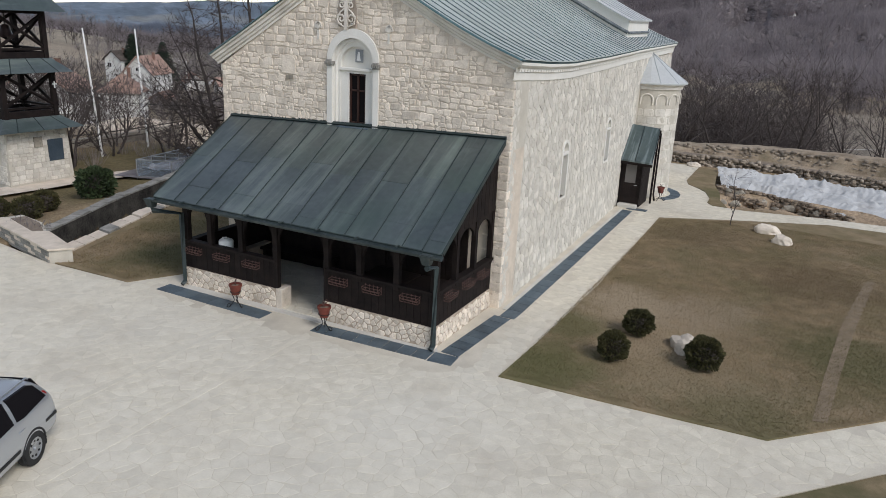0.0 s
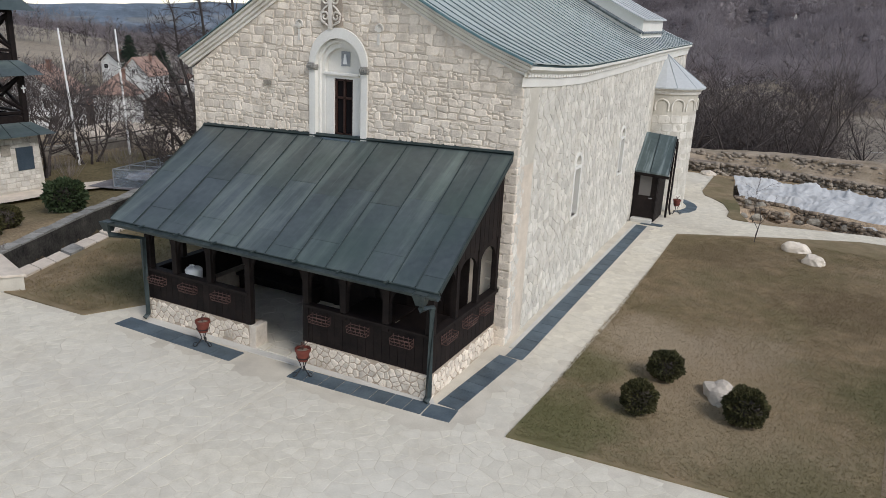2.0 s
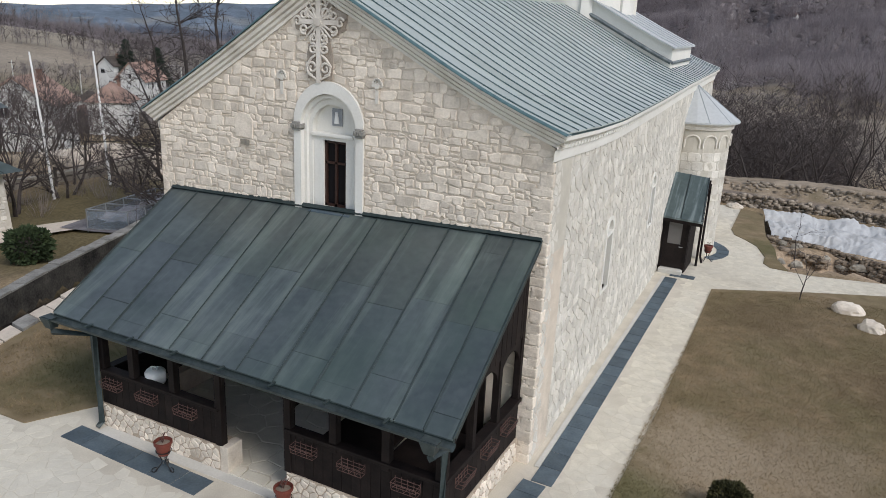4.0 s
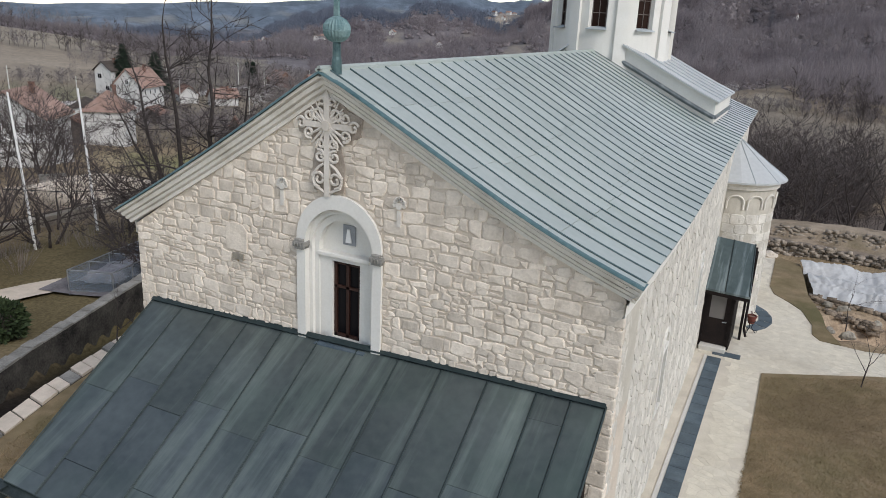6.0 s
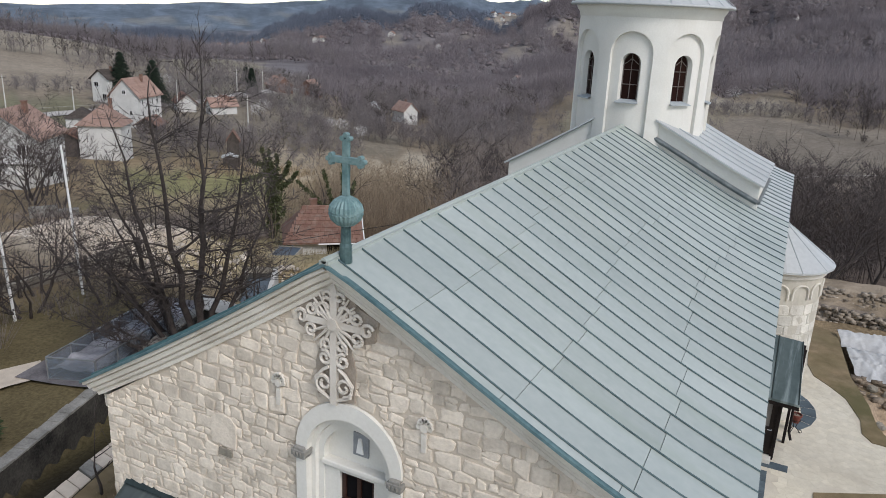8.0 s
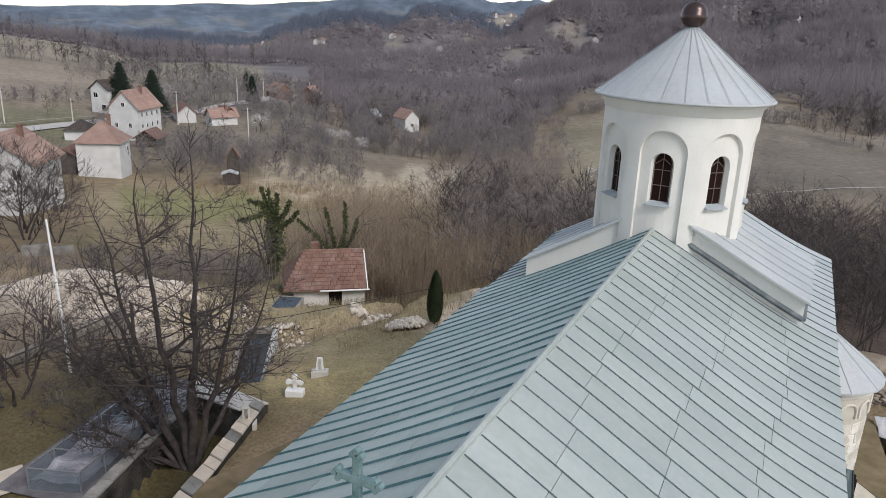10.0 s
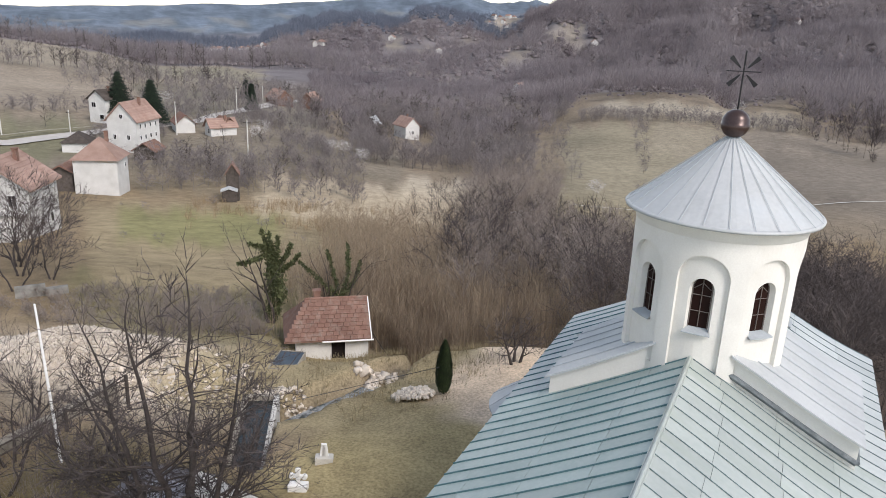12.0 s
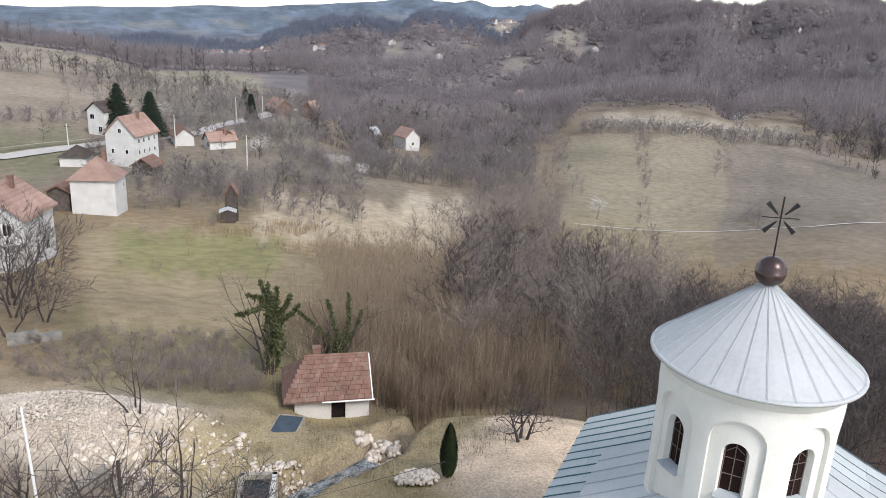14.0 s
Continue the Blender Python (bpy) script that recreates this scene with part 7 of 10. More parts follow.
# ---- garden on the north side: raised bed, wall, ditch, path ----
WALLN = [(-12.35, -2.75), (-13.35, -2.1), (-15.25, 2.4), (-16.5, 6.0), (-17.5, 9.0), (-18.4, 11.95)]
m = M()
lo, hi = [], []
for i, (x, y) in enumerate(WALLN):
    p, q = WALLN[max(i - 1, 0)], WALLN[min(i + 1, len(WALLN) - 1)]
    d = Vector((q[0] - p[0], q[1] - p[1])).normalized()
    nrm = Vector((-d.y, d.x))
    lo.append((x, y))
    hi.append((x + nrm.x * 0.34, y + nrm.y * 0.34))
rw = tagged(part("retaining_wall", M().poly(lo + hi[::-1], -1.9, -0.07), MOSSY_SHADED), "dark weathered retaining wall of the ditch", "wall", kind="structure")
for i in range(len(lo) - 1):
    steps = 9
    for k in range(steps):
        f0, f1 = k / steps + 0.004, (k + 1) / steps - 0.004
        pt = lambda L, f: (L[i][0] + (L[i + 1][0] - L[i][0]) * f, L[i][1] + (L[i + 1][1] - L[i][1]) * f)
        q = [pt(lo, f0), pt(lo, f1), pt(hi, f1), pt(hi, f0)]
        c = (sum(a for a, _ in q) / 4, sum(b for _, b in q) / 4)
        q = [(c[0] + (a - c[0]) * 1.08, c[1] + (b - c[1]) * 1.02) for a, b in q]
        part("coping_stone", M().poly(q, -0.07, -0.03 + 0.016 * ((k * 7 + i) % 3)), COPING, rw)
EDGE = [(-10.95, -3.35), (-12.62, 1.2), (-13.5, 4.3), (-14.85, 9.0), (-16.1, 12.6)]
lo2 = [(x, y) for x, y in EDGE]
hi2 = [(x - 0.52, y + 0.08) for x, y in EDGE]
ek = tagged(part("ditch_kerb", M().poly(lo2 + hi2[::-1], -1.9, 0.0), MOSSY_SHADED), "pale stone kerb along the ditch", "kerb", kind="structure")
for i in range(len(lo2) - 1):
    for k in range(8):
        f0, f1 = k / 8 + 0.006, (k + 1) / 8 - 0.006
        pt = lambda L, f: (L[i][0] + (L[i + 1][0] - L[i][0]) * f, L[i][1] + (L[i + 1][1] - L[i][1]) * f)
        part("kerb_stone", M().poly([pt(lo2, f0), pt(lo2, f1), pt(hi2, f1), pt(hi2, f0)], 0.0, 0.03 + 0.02 * ((k * 5 + i) % 3)), MORTAR if (k * 3 + i) % 4 else COPING, ek)
tagged(part("ditch_end_wall", M().poly([(-18.75, 11.98), (-16.62, 11.98), (-16.1, 12.75), (-19.5, 12.95)], -1.9, -0.04), MOSSY_SHADED), "dark end wall of the ditch", "wall", kind="structure")
tagged(part("ditch_end_slab", M().poly([(-18.8, 11.93), (-16.6, 11.93), (-16.07, 12.77), (-19.55, 12.98)], -0.04, 0.02), CONCRETE, bevel=0.01), "pale concrete slab across the end of the ditch", "kerb", kind="structure")
# raised stone bed at the head of the ditch
bed = thing("raised_bed", "stepped limestone flower bed at the corner of the yard", "planter")
q = [(-14.6, -2.75), (-10.85, -3.62), (-10.45, -3.25), (-12.25, -2.65), (-13.2, -2.1), (-14.4, -1.9)]
part("bed_wall", M().poly(q, -0.1, 0.34), MORTAR_S, bed)
for k in range(4):
    for j in range(9):
        f0, f1 = (j + 0.5 * (k % 2)) / 9 + 0.004, min(1, (j + 1 + 0.5 * (k % 2)) / 9) - 0.004
        if f1 <= f0:
            continue
        a, b = Vector((-14.6, -2.78)), Vector((-10.85, -3.65))
        s, e = a.lerp(b, f0), a.lerp(b, f1)
        part("course_stone", M().poly([(s.x, s.y), (e.x, e.y), (e.x + 0.02, e.y + 0.1), (s.x + 0.02, s.y + 0.1)], 0.01 + 0.085 * k, 0.085 * (k + 1)), COPING if (j + k) % 3 else MORTAR, bed)
part("coping", M().poly([(-14.65, -2.80), (-10.80, -3.68), (-10.40, -3.22), (-12.2, -2.62), (-12.5, -2.9), (-14.3, -2.4)], 0.34, 0.40), MORTAR, bed, bevel=0.01)
part("soil", M().poly([(-14.2, -2.38), (-12.5, -2.86), (-12.4, -2.65), (-13.2, -2.2), (-14.1, -2.0)], 0.30, 0.37), EARTH, bed)
m = M()
rrx = random.Random(3)
for k in range(60):
    x, y = rrx.uniform(-14, -12.6), rrx.uniform(-2.7, -2.2)
    m.tube([(x, y, 0.35), (x + rrx.uniform(-0.08, 0.08), y + rrx.uniform(-0.08, 0.08), rrx.uniform(0.40, 0.52))], 0.006, 3)
part("dry_plants", m, TWIG, bed)


def drape(outline_line, width, dz, material, name, label, category, n=12, kind="structure"):
    """A strip laid on the ground along a line."""
    rows_ = []
    line = []
    for a, b in zip(outline_line, outline_line[1:]):
        line += [(a[0] + (b[0] - a[0]) * k / n, a[1] + (b[1] - a[1]) * k / n) for k in range(n)]
    line.append(outline_line[-1])
    for i, (x, y) in enumerate(line):
        p, q = line[max(i - 1, 0)], line[min(i + 1, len(line) - 1)]
        d = Vector((q[0] - p[0], q[1] - p[1])).normalized()
        row = []
        for f in (-0.5, -0.25, 0, 0.25, 0.5):
            u, v = x - d.y * width * f, y + d.x * width * f
            row.append((u, v, float(lift(u, v)) + dz))
        rows_.append(row)
    return tagged(part(name, M().grid(rows_), material, fix=False), label, category, kind=kind)


drape([(-21.8, -1.2), (-20.95, 1.2), (-20.65, 3.0), (-20.6, 4.6), (-20.3, 5.8), (-19.9, 6.8)], 1.25, 0.0, MORTAR, "garden_path", "pale concrete garden path", "path")
# low mesh enclosure with sheets over it
drape([(-18.75, 6.2), (-19.3, 8.6), (-20.0, 11.2), (-20.6, 13.4)], 2.7, 0.03, PAD, "garden_slabs", "grey slab strip between lawn and ditch wall", "path")
cage = thing("mesh_enclosure", "low blue-grey wire enclosure covered with sheets", "enclosure")
cA, cB, cC, cD = Vector((-19.12, 6.33, -0.5)), Vector((-17.72, 6.9, -0.5)), Vector((-18.78, 10.9, -0.62)), Vector((-20.2, 10.4, -0.62))
up = Vector((0, 0, 0.70))
fr = M()
for a, b in ((cA, cB), (cB, cC), (cC, cD), (cD, cA)):
    fr.tube([a + up, b + up], 0.025, 5)
    fr.tube([a, b], 0.02, 5)
for f in (0, 0.25, 0.5, 0.75, 1):
    for a, b in ((cA, cD), (cB, cC)):
        p = a.lerp(b, f)
        fr.tube([p - up * 0.3, p + up], 0.025, 5)
    fr.tube([cA.lerp(cD, f) + up, cB.lerp(cC, f) + up], 0.02, 5)
part("frame", fr, STEEL, cage)
for a, b in ((cA, cB), (cB, cC), (cD, cA)):
    o = Vector((0, 0, 0.02))
    m = M()
    q = [a + o, b + o, b + up * 0.95, a + up * 0.95]
    nn = (b - a).cross(up).normalized() * 0.008
    part("mesh_panel", m.prism([tuple(v - nn) for v in q], [tuple(v + nn) for v in q]), CAGE, cage)
m = M()
rows_ = []
for i in range(33):
    row = []
    for k in range(9):
        p = cA.lerp(cD, i / 32).lerp(cB.lerp(cC, i / 32), k / 8) + up
        row.append((p.x, p.y, p.z - 0.36 - 0.08 * abs(math.sin(math.pi * i / 8)) + 0.16 * noise.noise((p.x * 1.7, p.y * 1.7, 1)) + 0.07 * abs(noise.noise((p.x * 4.5, p.y * 4.5, 4)))))
    rows_.append(row)
part("cover_sheet", m.grid(rows_), SHEET_BLUE, cage, "slack blue-grey film cover", fix=False)

film = thing("crumpled_film", "heap of crumpled pale film on the garden slabs", "sheeting")
rows_ = []
for i in range(29):
    row = []
    for k in range(25):
        x, y = -20.5 + 1.9 * k / 24 - 0.25 * i / 28, 11.1 + 1.7 * i / 28 - 0.2 * k / 24
        rim = min(i, 28 - i, k, 24 - k) / 5
        row.append((x, y, float(lift(x, y)) + 0.035 + min(1, rim) * (0.16 + 0.22 * abs(noise.noise((x * 2.2, y * 2.2, 3))) + 0.10 * abs(noise.noise((x * 5, y * 5, 7))))))
    rows_.append(row)
part("sheet", M().grid(rows_), SHEET_BLUE, film, smooth=True, fix=False)

# two pale leaning poles, fence, cable
for (x, y), tx, ty, zt in (((-24.0, 8.6), -25.0, 8.9, 5.2), ((-24.2, 11.5), -24.7, 11.6, 5.2)):
    p = thing("peeled_pole", "tall pale peeled timber pole", "pole", "poles", at=(x, y, -0.75))
    part("shaft", M().tube([(0, 0, -0.3), ((tx - x) * 0.5, (ty - y) * 0.5, (zt + 0.75) / 2), (tx - x, ty - y, zt + 0.75)], [0.055, 0.048, 0.035], 8), WHITE_PAINT, p)
fence = thing("garden_fence", "grey rail fence with low stone wall behind the garden", "fence")
fp = [(-27.0, 4.0), (-26.2, 7.0), (-25.8, 10), (-25.9, 13), (-26.2, 16)]
part("low_wall", M().poly([(x - 0.5, y) for x, y in fp] + [(x - 0.9, y) for x, y in fp[::-1]], -1.6, -0.15), STONE_DARK, fence)
for a, b in zip(fp, fp[1:]):
    for z in (-0.2, 0.15):
        part("rail", M().tube([(a[0], a[1], z), (b[0], b[1], z)], 0.035, 5), SHED_WOOD, fence)
for x, y in fp:
    part("post", M().box(x - 0.05, x + 0.05, y - 0.05, y + 0.05, -1.2, 0.3), SHED_WOOD, fence)
wire = thing("overhead_cable", "thin cable strung from the tower across the garden", "cable")
part("strand", M().tube([(-21.2, 4.8, 2.9), (-21.0, 8, 2.2), (-20.0, 12, 1.8), (-17.5, 16, 1.7), (-14, 20, 2.2)], 0.012, 4), IRON, wire)

# ---- the bell tower ----
tower = thing("bell_tower", "timber bell tower with green metal skirts on a pale stone base", "tower", at=(-22.45, 3.55, -0.5), rz=-2)
part("stone_base", M().prism([(-1.35, -1.35, -0.4), (1.35, -1.35, -0.4), (1.35, 1.35, -0.4), (-1.35, 1.35, -0.4)], [(-1.25, -1.25, 2.15), (1.25, -1.25, 2.15), (1.25, 1.25, 2.15), (-1.25, 1.25, 2.15)]), MORTAR_S, tower, "pale rubble limestone base")
for z0, r1, r0, h in ((2.05, 1.75, 1.15, 0.42), (4.2, 1.60, 1.05, 0.50)):
    m = M().prism([(-r1, -r1, z0), (r1, -r1, z0), (r1, r1, z0), (-r1, r1, z0)], [(-r0, -r0, z0 + h), (r0, -r0, z0 + h), (r0, r0, z0 + h), (-r0, r0, z0 + h)])
    sk = part("skirt_roof", m, PORCH_METAL, tower, "dark green metal skirt roof")
    for s in (-0.5, 0.0, 0.5):
        for ax in range(4):
            o = part("standing_seam", M().tube([(r1, s * r1 * 1.2, z0 + 0.01), (r0, s * r0 * 1.2, z0 + h + 0.012)], 0.018, 4), PORCH_SEAM, sk)
            o.matrix_basis = pose(0, 0, 0, 0, 0, 90 * ax)
for z0, z1, w in ((2.40, 4.3, 1.02), (4.6, 6.5, 0.92)):
    for sx in (-1, 1):
        for sy in (-1, 1):
            part("post", M().box(sx * w - 0.09, sx * w + 0.09, sy * w - 0.09, sy * w + 0.09, z0, z1), WOOD_DARK, tower)
    for ax in range(4):
        o = part("parapet", M().box(w - 0.03, w + 0.03, -w, w, z0, z0 + 0.34), WOOD_DARK, tower)
        o.matrix_basis = pose(0, 0, 0, 0, 0, 90 * ax)
        o = part("rail", M().box(w - 0.06, w + 0.06, -w, w, z0 + 0.40, z0 + 0.48), WOOD_DARK, tower)
        o.matrix_basis = pose(0, 0, 0, 0, 0, 90 * ax)
        o = part("head_beam", M().box(w - 0.08, w + 0.08, -w, w, z1 - 0.16, z1), WOOD_DARK, tower)
        o.matrix_basis = pose(0, 0, 0, 0, 0, 90 * ax)
        for f in (-1, 1):
            o = part("brace", M().tube([(w, -f * w, z0 + 0.48), (w, f * w, z1 - 0.16)], 0.065, 5), WOOD_DARK, tower)
            o.matrix_basis = pose(0, 0, 0, 0, 0, 90 * ax)
part("top_roof", M().prism([(-1.55, -1.55, 6.45), (1.55, -1.55, 6.45), (1.55, 1.55, 6.45), (-1.55, 1.55, 6.45)], [(-0.06, -0.06, 8.4), (0.06, -0.06, 8.4), (0.06, 0.06, 8.4), (-0.06, 0.06, 8.4)]), PORCH_METAL, tower, "green metal pyramid roof")
part("plaque", M().box(1.28, 1.335, 0.35, 0.98, 0.75, 1.60), PLAQUE, tower, "dark slate plaque")
part("carved_stone", M().box(1.29, 1.345, -0.22, 0.12, 1.35, 1.75), STONE_DARK, tower)
m = M().box(0, 0.03, -0.02, 0.02, 0, 0.26).box(0, 0.03, -0.09, 0.09, 0.14, 0.18)
part("small_cross", m, WHITE_PAINT, tower).matrix_basis = pose(1.12, 1.02, 3.55)
bell = thing("bell", "bronze bell hanging in the tower", "bell", at=(-22.45, 3.55, 4.95))
part("body", M().lathe([(0.30, 0.0), (0.26, 0.06), (0.19, 0.25), (0.15, 0.42), (0.05, 0.48), (0, 0.48)], 16), BRONZE, bell, smooth=True)
part("yoke", M().tube([(0, 0, 0.47), (0, 0, 1.0)], 0.03, 5), IRON, bell)

# ---- the parked car ----
def parked_car(at, rz):
    """Estate car; x forward, y to its left, rear axle at the origin."""
    t = thing("estate_car", "silver estate car parked on the paving", "car", at=at, rz=rz)
    # stations: x, sill, flank, belt half widths, belt height, roof edge half width, edge and top heights
    stations = ((-0.93, 0.62, 0.70, 0.62, 0.86, 0.52, 0.92, 0.94), (-0.86, 0.76, 0.84, 0.78, 0.94, 0.62, 1.04, 1.07), (-0.66, 0.80, 0.87, 0.83, 0.96, 0.57, 1.33, 1.37), (-0.40, 0.80, 0.88, 0.84, 0.96, 0.57, 1.40, 1.44), (0.30, 0.80, 0.88, 0.845, 0.955, 0.58, 1.42, 1.475), (1.0, 0.80, 0.88, 0.845, 0.94, 0.57, 1.40, 1.46), (1.38, 0.80, 0.88, 0.845, 0.93, 0.55, 1.33, 1.40), (1.78, 0.80, 0.88, 0.845, 0.91, 0.62, 1.10, 1.14), (2.15, 0.80, 0.88, 0.84, 0.89, 0.74, 0.94, 0.97), (2.9, 0.78, 0.86, 0.80, 0.79, 0.66, 0.85, 0.88), (3.35, 0.72, 0.80, 0.72, 0.66, 0.56, 0.71, 0.73), (3.5, 0.56, 0.64, 0.56, 0.52, 0.44, 0.55, 0.57))
    rings = []
    for x, ws, wf, wb, zb, wr, ze, zt in stations:
        h = [(ws, 0.24), (wf - 0.01, 0.40), (wf, 0.62), (wb, zb), ((wb + wr) / 2, (zb + ze) / 2), (wr, ze), (wr * 0.5, zt)]
        rings.append([(x, w, z) for w, z in h] + [(x, -w, z) for w, z in h[::-1]])
    n = len(rings[0])
    body = M().add([p for r in rings for p in r], [(i * n + k, i * n + (k + 1) % n, (i + 1) * n + (k + 1) % n, (i + 1) * n + k) for i in range(len(rings) - 1) for k in range(n)] + [tuple(range(n)), tuple((len(rings) - 1) * n + k for k in range(n - 1, -1, -1))])
    b = part("body", body, CAR_PAINT, t, "silver metallic bodywork", smooth=True)
    mod = b.modifiers.new("rounding", "SUBSURF")
    mod.levels = mod.render_levels = 2

    def half(z):
        return 0.872 if z < 0.90 else 0.845 - 0.265 * (z - 0.93) / 0.46

    for s in (1, -1):
        def pane(q, name="side_window"):
            o = [(x, s * (half(z) + 0.012), z) for x, z in q]
            i = [(x, s * (half(z) - 0.03), z) for x, z in q]
            part(name, M().prism(i, o), GLASS_DARK, b, "dark tinted window")
        pane([(-0.62, 1.04), (-0.50, 1.30), (-0.38, 1.36), (0.22, 1.385), (0.30, 1.02), (0.1, 1.0)])
        pane([(0.38, 1.02), (0.32, 1.385), (1.0, 1.385), (1.08, 1.0)])
        pane([(1.16, 1.0), (1.08, 1.385), (1.3, 1.36), (1.72, 1.10), (1.74, 1.0)])
        part("rub_strip", M().box(0.42, 2.15, s * 0.862, s * 0.885, 0.50, 0.56), RUBBER, b)
        part("bumper_strip", M().box(-0.76, -0.40, s * 0.835, s * 0.872, 0.60, 0.66), RUBBER, b)
        part("tail_light", M().prism([(-0.84, s * 0.60, 0.80), (-0.72, s * 0.80, 0.82), (-0.62, s * 0.72, 1.12), (-0.70, s * 0.56, 1.12)], [(-0.875, s * 0.62, 0.82), (-0.785, s * 0.805, 0.84), (-0.685, s * 0.735, 1.10), (-0.755, s * 0.58, 1.10)]), glass_mat("red_lens", (0.25, 0.01, 0.01)), b)
        part("roof_rail", M().tube([(-0.45, s * 0.60, 1.46), (-0.4, s * 0.60, 1.50), (1.1, s * 0.60, 1.51), (1.2, s * 0.60, 1.45)], 0.018, 6), STEEL, b)
        part("door_handle", M().box(0.20, 0.36, s * 0.848, s * 0.878, 0.82, 0.85), CAR_PAINT, b)
        for wx in (0.0, 2.58):
            w = part("wheel", M().lathe([(0.20, -0.09), (0.30, -0.095), (0.318, -0.07), (0.318, 0.07), (0.30, 0.095), (0.20, 0.09)], 28), RUBBER, t, "black tyre", smooth=True)
            w.matrix_basis = pose(wx, s * 0.79, 0.318, 90, 0, 0)
            rim = M().lathe([(0.0, 0.02), (0.05, 0.06), (0.18, 0.075), (0.205, 0.09), (0.21, 0.05), (0.21, -0.05)], 24)
            rim.lathe([(0.0, -0.02), (0.05, -0.06), (0.18, -0.075), (0.205, -0.09), (0.21, -0.05)], 24)
            rm = part("rim", rim, STEEL, w, "pressed-steel wheel cover")
            # black ring stands for the shaded gap between wing and tyre
            part("wheel_arch", M().tube([(wx + 0.345 * math.cos(q), s * 0.858, 0.33 + 0.345 * math.sin(q)) for q in [math.pi * (-0.12 + 1.24 * i / 20) for i in range(21)]], 0.026, 6), RUBBER, b, "dark ring for the gap in the wheel arch")
            for k in range(8):
                a = 2 * math.pi * k / 8
                # black plugs give the dark of the cover's holes
                part("vent_hole", M().tube([(0.145 * math.cos(a), 0.145 * math.sin(a), -0.082), (0.145 * math.cos(a), 0.145 * math.sin(a), 0.082)], 0.024, 8), RUBBER, rm)
    part("rear_window", M().prism([(-0.775, 0.62, 1.06), (-0.775, -0.62, 1.06), (-0.625, -0.54, 1.36), (-0.625, 0.54, 1.36)], [(-0.80, 0.62, 1.06), (-0.80, -0.62, 1.06), (-0.65, -0.54, 1.36), (-0.65, 0.54, 1.36)]), GLASS_DARK, b)
    part("windscreen", M().prism([(1.30, 0.56, 1.39), (1.30, -0.56, 1.39), (1.98, -0.70, 1.02), (1.98, 0.70, 1.02)], [(1.34, 0.56, 1.42), (1.34, -0.56, 1.42), (2.02, -0.70, 1.05), (2.02, 0.70, 1.05)]), GLASS_DARK, b)
    part("antenna", M().tube([(-0.45, 0, 1.45), (-0.6, 0, 1.62)], 0.006, 4), RUBBER, b)
    return t


car = parked_car((-3.90, -9.64, 0.0), -64.5)
car.matrix_basis = car.matrix_basis @ Matrix.Diagonal((0.82, 0.82, 0.79, 1.0))

# ---- stream, basin, mill and the slope to the north-east ----
drape([(-21.75, 20.6), (-21.2, 22.1), (-20.5, 23.6), (-20.2, 24.9)], 1.1, 0.22, QUICK, "stream", "dark quick stream with white water between grassy banks", "water")
basin = thing("water_basin", "long concrete water basin sunk in the bank", "basin", at=(-21.25, 17.75, -1.95), rz=34)
for a in ((-0.80, -0.58, -3.5, 3.5), (0.58, 0.80, -3.5, 3.5), (-0.80, 0.80, 3.3, 3.55), (-0.80, 0.80, -3.55, -3.3)):
    part("basin_wall", M().box(a[0], a[1], a[2], a[3], -1.6, 0.10), CONCRETE if a[0] > 0 else STONE_DARK, basin, bevel=0.02)
part("basin_water", M().box(-0.58, 0.58, -3.3, 3.3, -0.6, -0.14), WATER, basin, "dark still water")
frame_b = thing("cold_frame", "low concrete frame with a dark cover by the mill", "frame", at=(-25.6, 25.45, -2.84), rz=22)
part("curb", M().box(-0.70, -0.64, -1.12, 1.12, -1.3, 0.10).box(0.64, 0.70, -1.12, 1.12, -1.3, 0.10).box(-0.64, 0.64, -1.12, -1.06, -1.3, 0.095).box(-0.64, 0.64, 1.06, 1.12, -1.3, 0.095), STONE_DARK, frame_b, bevel=0.015)
part("dark_cover", M().box(-0.64, 0.64, -1.06, 1.06, -0.1, 0.05), PLAQUE, frame_b, "dark blue-grey cover")

mill = thing("mill", "small white mill with an old red tile roof", "mill", at=(-27.05, 31.30, -4.85), rz=40)
mill.matrix_basis = mill.matrix_basis @ Matrix.Diagonal((1, 0.88, 1, 1))
part("wall", M().box(-2.1, -0.05, -1.95, -1.7, -0.8, 1.75).box(0.75, 2.1, -1.95, -1.7, -0.8, 1.75).box(-0.05, 0.75, -1.95, -1.7, 1.45, 1.75).box(-0.05, 0.75, -1.95, -1.7, -0.8, -0.1).box(-2.1, -1.85, -1.7, 1.95, -0.8, 1.75).box(1.85, 2.1, -1.7, 1.95, -0.8, 1.75).box(-1.85, 1.85, 1.7, 1.95, -0.8, 1.75), RENDER_WHITE, mill, "whitewashed wall")
m = M()
for x in (1.85,):
    m.prism([(x, -1.95, 1.75), (x, 1.95, 1.75), (x, 0, 3.2)], [(x + 0.25, -1.95, 1.75), (x + 0.25, 1.95, 1.75), (x + 0.25, 0, 3.2)])
part("gable", m, RENDER_WHITE, mill)
# dark panel fills the opening in place of the shade inside
part("doorway", M().box(-0.05, 0.75, -1.76, -1.70, -0.1, 1.45), WOOD_DARK, mill, "dark panel in place of the open doorway")
m = M()
for sy in (-1, 1):
    q = [(-2.75, sy * 2.45, 1.50), (2.2, sy * 2.45, 1.50), (2.2, 0, 3.28), (-1.4, 0, 3.28)]
    m.prism(q, [(x, y, z + 0.06) for x, y, z in q])
